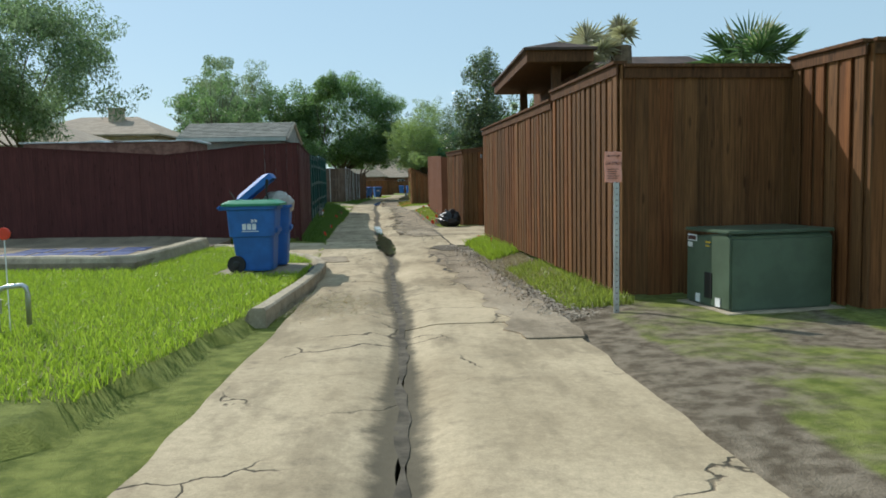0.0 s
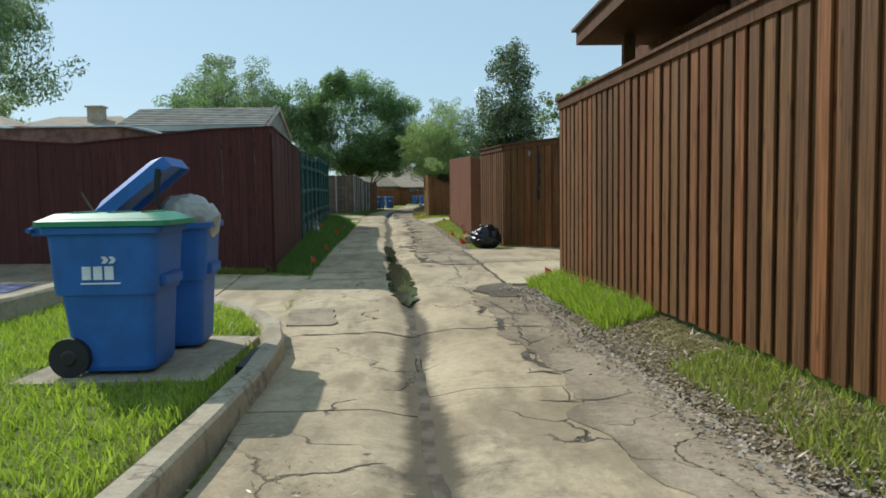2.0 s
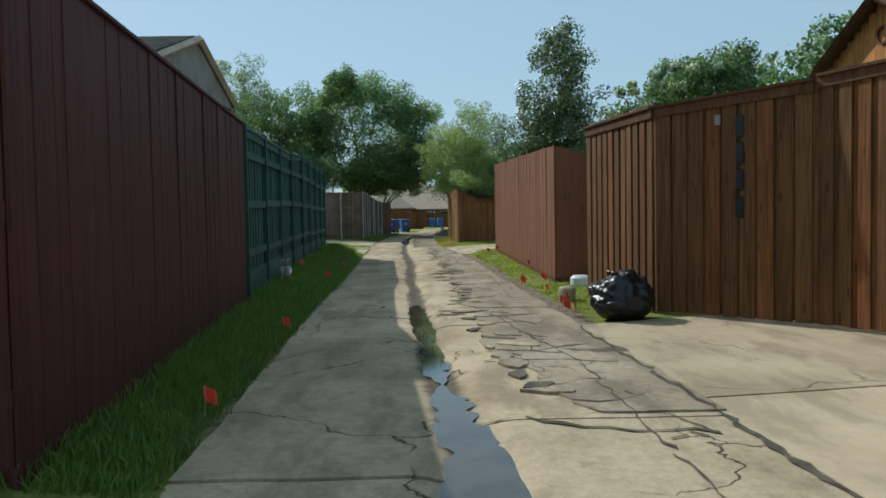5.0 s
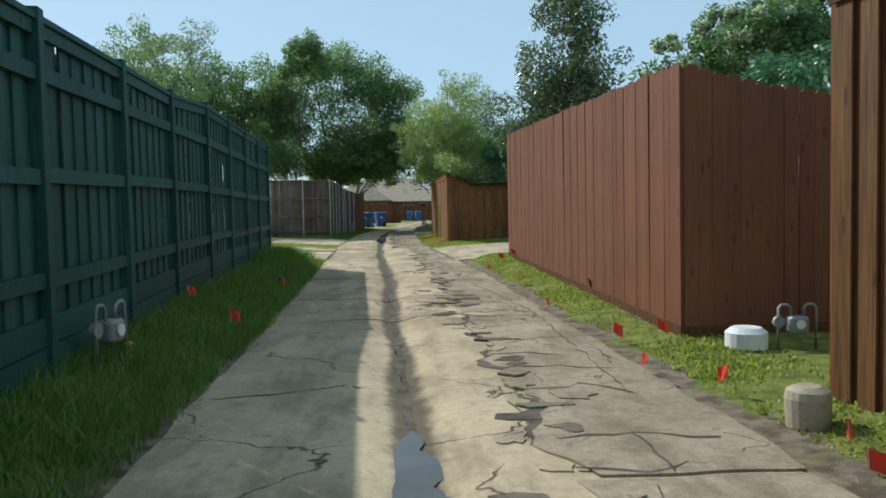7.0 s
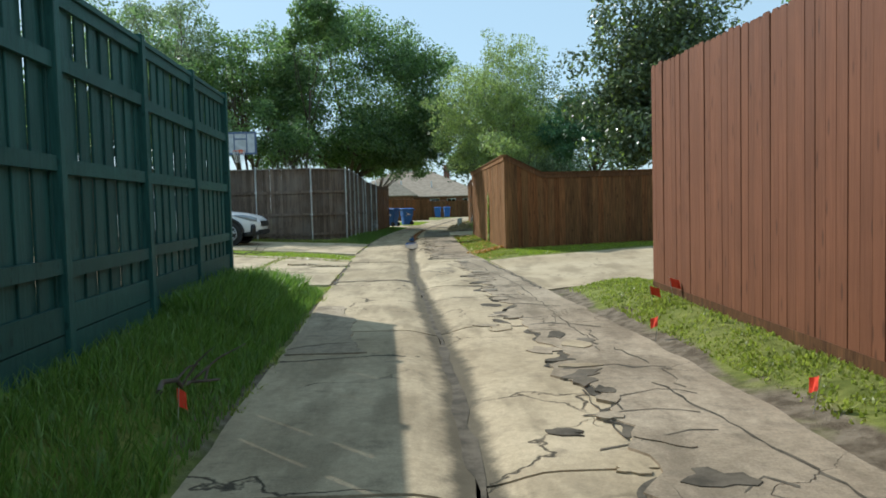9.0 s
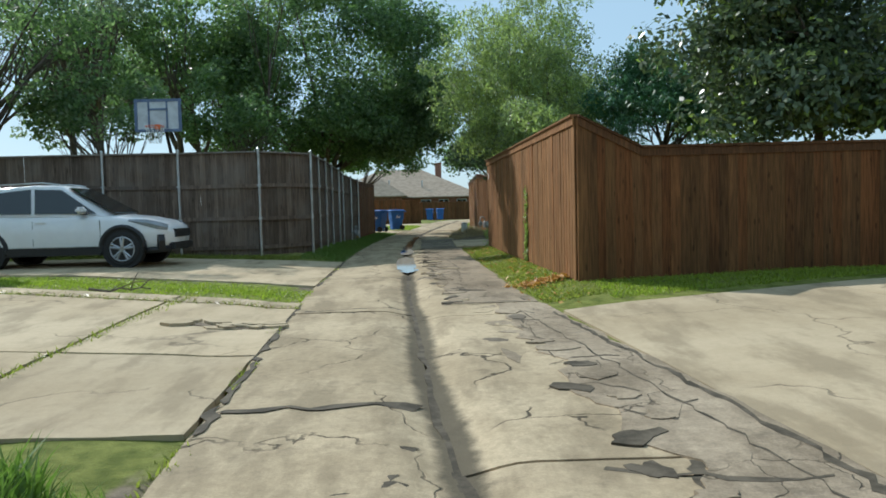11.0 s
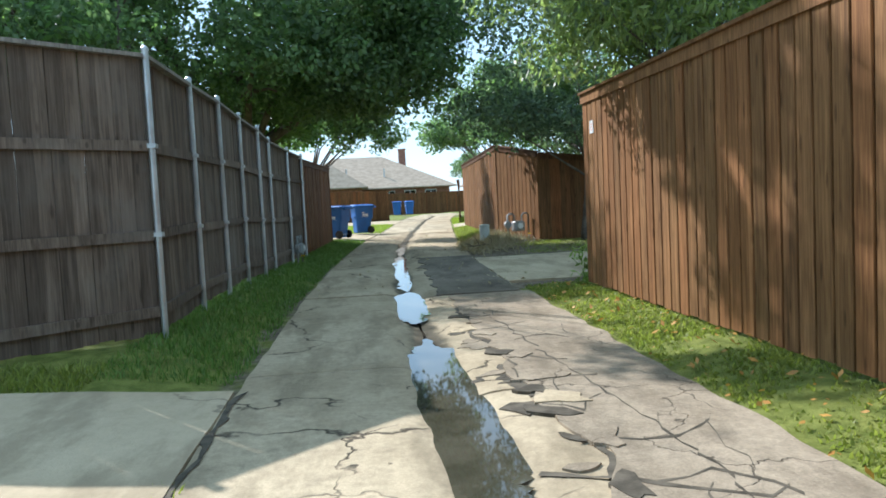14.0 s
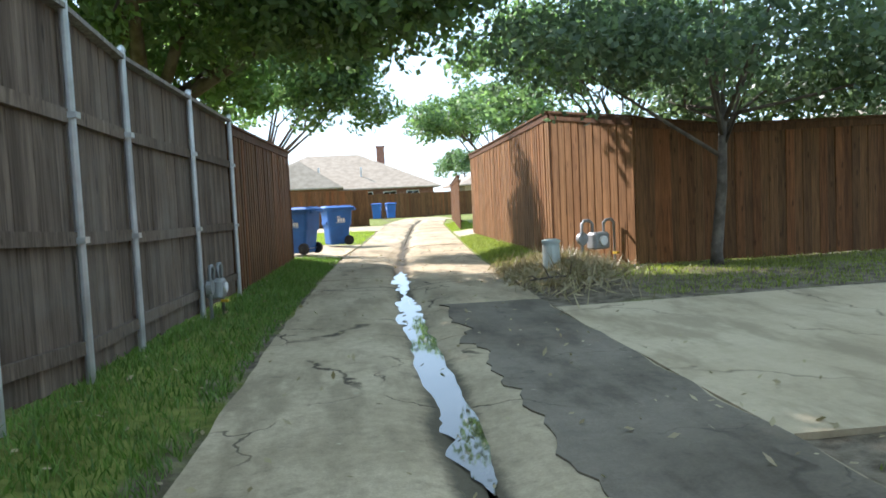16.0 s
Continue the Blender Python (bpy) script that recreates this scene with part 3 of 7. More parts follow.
# worn asphalt over the outer part of the right lane, ragged where it meets the concrete
slab("asphalt_overlay", "asphalt", alley, 24.5, 46.5, wander(lambda q: road_gutter(q) + 0.75 + 0.012 * (q - 24), 0.22, 1.3, 2.0), lambda q: road_right(q) + 0.04, 0.014, 0.03, 0.06, 10, 0.12)
slab("asphalt_overlay", "asphalt", alley, 46.6, 59.5, wander(lambda q: road_gutter(q) + 0.5, 0.16, 1.1, 5.0), lambda q: road_right(q) + 0.06, 0.014, 0.03, 0.06, 10, 0.12)
slab("asphalt_overlay", "asphalt", alley, 4.0, 14.2, wander(lambda q: road_gutter(q) + 1.05 - 0.02 * (q - 4), 0.2, 1.2, 8.0), lambda q: road_right(q) + 0.05, 0.012, 0.03, 0.08, 10, 0.12)
slab("asphalt_overlay", "asphalt", alley, 18.9, 24.45, wander(lambda q: road_gutter(q) + 0.55 + 0.28 * abs(q - 22.0) / 3.0, 0.2, 1.5, 12.0), lambda q: road_right(q) + 0.03, 0.012, 0.03, 0.08, 10, 0.12)
slab("asphalt_patch", "patch", alley, 59.6, 66.0, wander(lambda q: road_gutter(q) + 0.40, 0.16, 1.7, 15.0), lambda q: road_right(q) - 0.02, 0.016, 0.03, 0.05, 9, 0.12)
slab("asphalt_patch", "patch", alley, 14.1, 15.6, wander(lambda q: 2.5 + abs(q - 14.9) * 0.35, 0.16, 2.4, 3.0), lambda q: 3.12, 0.02, 0.03, 0.08, 6, 0.1)
slab("asphalt_patch", "asphalt", alley, 35.2, 38.4, wander(lambda q: road_left(q) + 0.03, 0.03, 2.0, 3.0), wander(lambda q: road_left(q) + 0.7 - 0.1 * (q - 35), 0.12, 1.6, 4.0), 0.014, 0.03, 0.05, 5, 0.12)
slab("asphalt_patch", "asphalt", alley, 12.2, 13.4, lambda q: road_left(q) + 0.05, wander(lambda q: road_left(q) + 0.55, 0.1, 2.0, 6.0), 0.012, 0.03, 0.06, 5, 0.1)


def seam_breaks():
    """Broken dark hollows along the ragged seam between concrete and asphalt."""
    r = random.Random(12)
    runs = []
    y = 25.0
    while y < 58:
        ln = r.uniform(0.5, 1.7)
        if not 46.0 < y < 47.2:
            runs.append((y, y + ln, 0.75 + 0.012 * (y - 24) if y < 46 else 0.5))
        y += ln + r.uniform(0.1, 0.9)
    runs += [(9.6, 10.8, 0.98), (11.3, 12.6, 0.93), (12.9, 13.9, 0.86)]
    for y0, y1, k in runs:
        seed = r.uniform(0, 50)
        n = max(6, int((y1 - y0) / 0.06))
        top = []
        for i in range(n + 1):
            t = i / n
            yy = y0 + (y1 - y0) * t
            near = yy < 46.5
            mid = road_gutter(yy) + k + (0.22 if near else 0.16) * noise.fractal(Vector((yy * (1.3 if near else 1.1), 2.0 if near else 5.0, 0.0)), 0.8, 2.0, 5) - 0.02
            w = 0.012 + 0.06 * math.sqrt(math.sin(math.pi * t) + 0.01) * max(0.1, 0.6 + 1.2 * noise.noise(Vector((yy * 3.1, seed, 0.0))))
            top.append([(mid + s * w + 0.02 * noise.noise(Vector((yy * 9, seed + s, 0))), yy) for s in (-1, 1)])
        verts = [(x, q, road_z(x, q) + 0.005) for row in top for x, q in row]
        faces = [(2 * i, 2 * i + 1, 2 * i + 3, 2 * i + 2) for i in range(n)]
        mesh_from("seam_break", verts, faces, "silt", alley)


seam_breaks()


def overlay_lift(x, y):
    """How far the worn asphalt stands over the slabs here."""
    d = x - road_gutter(y)
    if 18.9 < y < 24.5:
        return 0.016 if d > 0.5 else 0.004
    if 24.5 < y < 46.5:
        return 0.016 if d > 0.7 + 0.012 * (y - 24) else 0.004
    if 46.5 < y < 59.5:
        return 0.016 if d > 0.45 else 0.004
    return 0.016 if 4 < y < 14.2 and d > 0.95 else 0.004


def crack(points, width, seed):
    """An open crack filled with soil, or a thin shadow drawn alike, as a thin jagged ribbon."""
    bm = bmesh.new()
    r = random.Random(seed)
    p = []
    for (x0, y0), (x1, y1) in zip(points, points[1:]):
        n = max(2, int(math.hypot(x1 - x0, y1 - y0) / 0.12))
        for i in range(n):
            t = i / n
            p.append((x0 + (x1 - x0) * t + r.gauss(0, 0.018), y0 + (y1 - y0) * t + r.gauss(0, 0.03)))
    rows = []
    for x, y in p:
        w = width * r.uniform(0.35, 1.4)
        rows.append((bm.verts.new((x - w / 2, y - w, road_z(x, y) + overlay_lift(x, y))), bm.verts.new((x + w / 2, y + w, road_z(x, y) + overlay_lift(x, y)))))
    for (a, b), (c, d) in zip(rows, rows[1:]):
        bm.faces.new((a, b, d, c))
    return part("crack", bm, "silt", alley)


# the four wider lines at y 40.2 to 41.7 are painted shadows, not cracks
for i, (y, x0, x1, sl) in enumerate(((11.6, 0.5, 3.1, 0.3), (18.8, 1.7, 2.9, -0.4), (20.6, 1.5, 2.8, 0.9), (23.4, 1.3, 2.6, 0.4), (26.2, -0.4, 0.8, 0.3), (29.6, -0.5, 2.2, 0.6), (31.5, 0.9, 1.9, -0.4),
                                     (34.9, -0.8, 0.5, 0.2), (38.6, -0.9, 1.9, 0.5), (40.2, -1.0, 0.2, 0.15), (40.35, -1.0, 0.1, 0.1), (40.8, -1.0, 0.2, 0.1), (41.7, -1.1, 0.2, 0.05), (43.4, 0.2, 1.4, 0.4), (46.3, -1.3, 1.3, 0.3), (50.6, -1.5, 1.2, 0.2),
                                     (53.0, 0.1, 1.2, -0.5), (68.3, -1.2, 1.5, 0.2), (71.5, -1.0, 1.8, 0.3), (16.6, 0.0, 1.2, 0.1))):
    crack([(x0, y), ((x0 + x1) / 2, y + sl * 0.7), (x1, y + sl)], 0.05 if 40 < y < 42 else 0.022, i)
for i, (y0, y1, k) in enumerate(((17.0, 24.0, 1.0), (10.0, 15.5, 0.9), (26.0, 34.0, 1.45), (35.0, 46.0, 1.3), (48.0, 58.0, 0.8))):
    crack([(road_gutter(y0) + k, y0), (road_gutter((y0 + y1) / 2) + k + 0.2, (y0 + y1) / 2), (road_gutter(y1) + k - 0.1, y1)], 0.016, 50 + i)

def crazing():
    """The worn asphalt is broken into plates by short jagged cracks across and along it."""
    r = random.Random(31)
    n = 200
    y = 9.0
    while y < 58.5:
        g, right = road_gutter(y), road_right(y)
        worn = 0.95 if y < 18.9 else 0.6 if y < 24.5 else 0.8 if y < 46.5 else 0.55
        a, b = g + worn + r.uniform(-0.25, 0.3), right - r.uniform(0.02, 0.5)
        if not 14.6 < y < 18.0 and b - a > 0.25:
            mid = y + r.uniform(-0.25, 0.25)
            crack([(a, y), ((a + b) / 2, mid), (b, y + r.uniform(-0.4, 0.4))], r.uniform(0.010, 0.024), n)
            n += 1
            if r.random() < 0.7:
                x = r.uniform(a, b)
                crack([(x, mid), (x + r.uniform(-0.2, 0.2), mid + r.uniform(0.4, 1.1))], r.uniform(0.010, 0.02), n)
                n += 1
        y += r.uniform(0.35, 1.1)


def broken_plates():
    """Loose plates and worn hollows along the ragged seam between concrete and asphalt."""
    r = random.Random(32)
    y = 19.5
    while y < 58.0:
        worn = 0.6 if y < 24.5 else 0.75 + 0.012 * (y - 24) if y < 46.5 else 0.5
        x = road_gutter(y) + worn + r.gauss(0.02, 0.16)
        rx, ry = r.uniform(0.05, 0.17), r.uniform(0.06, 0.26)
        kind = r.choice(("patch", "asphalt", "concrete", "asphalt", "silt", "silt"))
        k = r.randint(9, 14)
        turn = r.uniform(0, math.tau)
        lift = overlay_lift(x, y) + (0.006 if kind in ("concrete", "asphalt") else 0.003)
        bm = bmesh.new()
        ring = []
        for i in range(k):
            an = math.tau * i / k
            f = 0.85 + 0.75 * noise.noise(Vector((1.4 * math.cos(an), 1.4 * math.sin(an), turn * 7.0)))
            u, v = rx * f * math.cos(an), ry * f * math.sin(an)
            ring.append((x + u * math.cos(turn) - v * math.sin(turn), y + u * math.sin(turn) + v * math.cos(turn)))
        add_loft(bm, [[(px, py, road_z(px, py) + h) for px, py in ring] for h in (-0.02, lift)])
        part("broken_plate", bm, kind, alley)
        y += r.uniform(0.12, 0.5)


crazing()
broken_plates()
# soil in the open joint between the alley and the driveways
for i, (y0, y1) in enumerate(((41.2, 47.2), (49.3, 55.0))):
    crack([(road_left(y0 + (y1 - y0) * k / 4) + 0.02, y0 + (y1 - y0) * k / 4) for k in range(5)], 0.05, 400 + i)
crack([(road_right(15.7 + 7.0 * k / 4) - 0.03, 15.7 + 7.0 * k / 4) for k in range(5)], 0.045, 402)
crack([(road_right(39.7 + 6.0 * k / 4) - 0.03, 39.7 + 6.0 * k / 4) for k in range(5)], 0.045, 403)

# damp silt along the gutter
slab("gutter_silt", "silt", alley, -14.0, 51.5, wander(lambda q: road_gutter(q) - 0.03, 0.02, 1.5, 21.0), wander(lambda q: road_gutter(q) + 0.035, 0.02, 1.6, 31.0), 0.004, 0.01, 0.05, 4, 0.15)
slab("gutter_silt", "silt", alley, 66.2, 79.0, wander(lambda q: road_gutter(q) - 0.03, 0.02, 1.5, 22.0), wander(lambda q: road_gutter(q) + 0.035, 0.02, 1.6, 32.0), 0.004, 0.01, 0.05, 4, 0.15)


def puddle(y0, y1, wl, wr, seed, dz=0.022):
    """Standing water; its outline is where the level water meets the dipping slabs."""
    n = 90
    verts, faces = [], []
    ym = (y0 + y1) / 2
    z = fall(ym) + 0.015 - 0.06 + dz * 0.72
    for j in range(n + 1):
        t = j / n
        y = y0 + (y1 - y0) * t
        e = max(0.0, 1 - (2 * t - 1) ** 2) ** 0.9
        g = road_gutter(y) + 0.07 * noise.noise(Vector((y * 1.1, seed, 3.0)))
        a = wl * e * max(0.08, 1 + 1.1 * noise.fractal(Vector((y * 2.1, seed, 0)), 0.6, 2.1, 5))
        b = wr * e * max(0.08, 1 + 1.1 * noise.fractal(Vector((y * 2.3, seed + 5, 0)), 0.6, 2.1, 5))
        verts += [(g - a, y, z), (g, y, z), (g + b, y, z)]
    for j in range(n):
        for k in range(2):
            faces.append((j * 3 + k, j * 3 + k + 1, j * 3 + k + 4, j * 3 + k + 3))
    ob = mesh_from("puddle", verts, faces, "water", None, "shallow still puddle in the alley gutter", "structure", "water", True)
    return ob


puddle(13.7, 20.0, 0.29, 0.27, 1.0, 0.042)
puddle(20.0, 25.5, 0.3, 0.3, 2.0, 0.022)
puddle(51.8, 56.7, 0.42, 0.42, 3.0, 0.05)
puddle(57.6, 60.4, 0.42, 0.42, 4.0, 0.042)
puddle(60.5, 67.6, 0.3, 0.24, 5.0, 0.030)
puddle(67.6, 71.0, 0.14, 0.12, 7.0, 0.024)


# ---- driveways ----
def driveway(label, corners, nu, nv, material="drive", lift=0.03, seed=0, gaps=0.02, us=None, vs=None):
    """A driveway of slabs. corners: alley near, alley far, away far, away near."""
    a, b, c, d = [Vector((*p, 0)) for p in corners]
    root = thing("pavement", (0, 0, 0), label, "driveway", "", "structure")
    r = random.Random(seed)

    def at(u, v):
        p = (a * (1 - v) + b * v) * (1 - u) + (d * (1 - v) + c * v) * u
        return p

    us = us or [i / nu for i in range(nu + 1)]
    vs = vs or [j / nv for j in range(nv + 1)]
    for i in range(len(us) - 1):
        for j in range(len(vs) - 1):
            ga, gb = gaps / max(0.5, (d - a).length) * 0.5, gaps / max(0.5, (b - a).length) * 0.5
            u0, u1, v0, v1 = us[i] + ga, us[i + 1] - ga, vs[j] + gb, vs[j + 1] - gb
            n = 8
            dz = r.uniform(-0.008, 0.008)
            verts = []
            for q in range(n + 1):
                for s in range(n + 1):
                    p = at(u0 + (u1 - u0) * q / n, v0 + (v1 - v0) * s / n)
                    e = 0.02 * noise.noise(Vector((p.x * 2.5, p.y * 2.5, 4.0))) if 0 in (q, s) or n in (q, s) else 0
                    verts.append((p.x + e, p.y + e, max(height(p.x, p.y), fall(p.y)) + lift + dz + 0.004 * noise.noise(p)))
            m = n + 1
            faces = [(q * m + s, (q + 1) * m + s, (q + 1) * m + s + 1, q * m + s + 1) for q in range(n) for s in range(n)]
            rim = [s for s in range(m)] + [q * m + n for q in range(1, m)] + [n * m + s for s in range(n - 1, -1, -1)] + [q * m for q in range(n - 1, 0, -1)]
            base = len(verts)
            verts += [(verts[k][0], verts[k][1], verts[k][2] - 0.14) for k in rim]
            faces += [(rim[k], rim[(k + 1) % len(rim)], base + (k + 1) % len(rim), base + k) for k in range(len(rim))]
            mesh_from("slab", verts, faces, material, root)
    return root


driveway("pale concrete apron beside the lawn kerb", ((0.55, 10.9), (-0.12, 17.4), (-2.45, 17.5), (-2.3, 14.9)), 2, 1, "drive", 0.012, 1)
driveway("grey concrete parking court behind the kerb", ((-2.47, 10.4), (-2.5, 17.5), (-18.0, 20.6), (-18.0, 12.9)), 3, 2, "lot", 0.13, 2)
driveway("pale concrete driveway before a wooden gate", ((3.08, 15.7), (2.78, 22.75), (8.0, 24.5), (8.0, 15.7)), 2, 2, "drive", 0.02, 3)
driveway("pale concrete driveway between two fences", ((2.14, 39.7), (1.78, 45.8), (12.0, 47.6), (12.0, 42.5)), 3, 1, "drive", 0.02, 4)
cracked = driveway("cracked pale driveway slabs with weeds in the joints", ((-1.18, 41.2), (-1.42, 47.2), (-13.0, 50.3), (-13.0, 41.0)), 4, 3, "drive", 0.02, 5, 0.05, [0.0, 0.15, 0.42, 0.7, 1.0], [0.0, 0.38, 0.9, 1.0])


def broken_corner():
    """A slab corner broken into loose pale pieces over soil."""
    r = random.Random(44)
    z = height(-1.8, 45.1) + 0.03
    bm = bmesh.new()
    ring = [(-1.85 + (0.5 + r.uniform(-0.1, 0.1)) * math.cos(k * math.tau / 16), 45.12 + (0.2 + r.uniform(-0.05, 0.05)) * math.sin(k * math.tau / 16)) for k in range(16)]
    add_loft(bm, [[(x, y, max(height(x, y), fall(y)) + h) for x, y in ring] for h in (0.0, 0.029)])
    part("soil_patch", bm, "ground", cracked)
    for _ in range(16):
        x, y, k = r.gauss(-1.85, 0.3), r.gauss(45.12, 0.13), r.randint(5, 7)
        a0, w = r.uniform(0, 6), r.uniform(0.08, 0.19)
        ring = [(x + w * r.uniform(0.6, 1.2) * math.cos(a0 + i * math.tau / k), y + 0.7 * w * r.uniform(0.6, 1.2) * math.sin(a0 + i * math.tau / k)) for i in range(k)]
        top = r.uniform(0.038, 0.06)
        bm = bmesh.new()
        add_loft(bm, [[(px, py, max(height(px, py), fall(py)) + h) for px, py in ring] for h in (0.01, top)])
        part("loose_piece", bm, "drive", cracked)


broken_corner()
driveway("pale concrete driveway where the car stands", ((-1.56, 49.4), (-1.64, 55.0), (-13.0, 55.3), (-13.0, 52.2)), 3, 1, "drive", 0.02, 6)
driveway("shaded concrete driveway between two fences", ((1.31, 60.8), (1.4, 65.4), (12.0, 65.8), (12.0, 60.8)), 3, 1, "drive", 0.02, 7)
driveway("pale concrete pad at the bins", ((-0.95, 74.9), (-0.35, 79.9), (-4.0, 80.3), (-4.0, 75.2)), 1, 1, "drive", 0.02, 8)
driveway("pale concrete driveway far down the alley", ((2.75, 81.4), (3.1, 85.5), (11.0, 86.0), (11.0, 81.6)), 2, 1, "drive", 0.02, 9)
driveway("pale concrete pad far down the alley", ((0.6, 90.0), (1.1, 96.5), (-6.0, 96.9), (-6.0, 90.5)), 1, 1, "drive", 0.02, 10)


def blue_marking():
    """The worn blue paint of an accessible bay."""
    root = thing("bay_marking", (0, 0, 0), "worn blue painted square with pale lines on parking concrete", "marking")
    for i in range(4):
        for j in range(2):
            bm = bmesh.new()
            x0, y0 = -6.5 + i * 0.72, 13.55 + j * 1.1 - i * 0.02
            pts = [(x0, y0), (x0 + 0.62, y0 - 0.03), (x0 + 0.52, y0 + 0.95), (x0 - 0.1, y0 + 0.98)]
            add = [bm.verts.new((x, y, max(height(x, y), fall(y)) + 0.148)) for x, y in pts]
            bm.faces.new(add)
            ext = bmesh.ops.extrude_face_region(bm, geom=list(bm.faces))
            bmesh.ops.translate(bm, vec=(0, 0, -0.006), verts=[v for v in ext["geom"] if isinstance(v, bmesh.types.BMVert)])
            part("paint_patch", bm, "bluepaint", root)


M["bluepaint"] = surface("worn_blue_paint", (0.016, 0.036, 0.14), (0.045, 0.075, 0.20), 0.8, 3.0, 60.0)
blue_marking()


# ---- kerb round the lawn ----
def kerb():
    root = thing("kerb", (0, 0, 0), "pale worn concrete kerb round the lawn corner", "kerb", "", "structure")

    def run(pts, tall, wide):
        """One length of kerb along a line, its outer side to the right of the way."""
        # finer points
        fine = []
        for (x0, y0), (x1, y1) in zip(pts, pts[1:]):
            n = max(1, int(math.hypot(x1 - x0, y1 - y0) / 0.3))
            fine += [(x0 + (x1 - x0) * i / n, y0 + (y1 - y0) * i / n) for i in range(n)]
        fine.append(pts[-1])
        bm = bmesh.new()
        rings = []
        for i, (x, y) in enumerate(fine):
            x0, y0 = fine[max(0, i - 1)]
            x1, y1 = fine[min(len(fine) - 1, i + 1)]
            d = Vector((x1 - x0, y1 - y0)).normalized()
            o = Vector((d.y, -d.x))
            z = fall(y)
            w = 0.012 * noise.noise(Vector((x * 2, y * 2, 1)))
            prof = ((0.05, -0.1), (0.04 + w, tall * 0.3), (0.0 + w, tall - 0.03), (-0.03, tall + w), (-wide + 0.02, tall + w), (-wide, tall - 0.02), (-wide, -0.1))
            rings.append([(x + o.x * a, y + o.y * a, z + b) for a, b in prof])
        add_loft(bm, rings)
        part("kerb_length", bm, "kerb", root, soft=False)

    arc = [(0.42, 5.2), (0.5, 7.5), (0.52, 9.4), (0.45, 10.6), (0.25, 11.6), (-0.15, 12.5), (-0.9, 13.6), (-1.7, 14.6), (-2.1, 15.2), (-2.4, 15.3)]
    run(arc[::-1], 0.17, 0.17)
    run([(-18.0, 13.1), (-5.0, 11.0), (-2.9, 10.5), (-2.55, 10.7), (-2.5, 11.3), (-2.5, 15.2)], 0.35, 0.26)
    # black block on the kerb face paints the darkness inside the drain opening
    bm = bmesh.new()
    add_box(bm, 0.42, 0.562, 9.75, 10.75, fall(10) + 0.01, fall(10) + 0.12)
    part("drain_mouth_shade", bm, "rubber", root)
    bm = bmesh.new()
    pts = [(-0.95, 9.3), (0.33, 9.3), (0.33, 11.0), (-0.95, 11.2)]
    vs = [bm.verts.new((x, y, fall(y) + 0.125)) for x, y in pts]
    bm.faces.new(vs)
    ext = bmesh.ops.extrude_face_region(bm, geom=list(bm.faces))
    bmesh.ops.translate(bm, vec=(0, 0, -0.1), verts=[v for v in ext["geom"] if isinstance(v, bmesh.types.BMVert)])
    part("bin_pad", bm, "kerb", root)


kerb()


# ---- fences ----
def picket_mesh(name, w, th, material, ear=0.0):
    """A board one metre tall; ear: its clipped top corners."""
    bm = bmesh.new()
    c = 0.004
    prof = ((-w / 2, th / 2), (w / 2, th / 2), (w / 2, -th / 2 + c), (w / 2 - c, -th / 2), (-w / 2 + c, -th / 2), (-w / 2, -th / 2 + c))
    lo = [(x, y, 0.0) for x, y in prof]
    if ear:
        mid = [(x, y, 1.0 - ear) for x, y in prof]
        hi = [(x * 0.55, y, 1.0) for x, y in prof]
        add_loft(bm, [lo, mid, hi])
    else:
        add_loft(bm, [lo, [(x, y, 1.0) for x, y in prof]])
    bmesh.ops.recalc_face_normals(bm, faces=list(bm.faces))
    me = bpy.data.meshes.new(name)
    bm.to_mesh(me)
    bm.free()
    me.materials.append(M[material])
    return me


def bar(bm, p, q, w, t, off=0.0, lift=0.0):
    """A board from p to q: w across (level), t tall, set off to the right of the way."""
    p, q = Vector(p), Vector(q)
    d = (q - p)
    n = Vector((d.y, -d.x, 0)).normalized()
    rings = []
    for e in (p, q):
        c = e + n * off + Vector((0, 0, lift))
        rings.append([c + n * a + Vector((0, 0, b)) for a, b in ((-w / 2, -t / 2), (w / 2, -t / 2), (w / 2, t / 2), (-w / 2, t / 2))])
    add_loft(bm, rings)


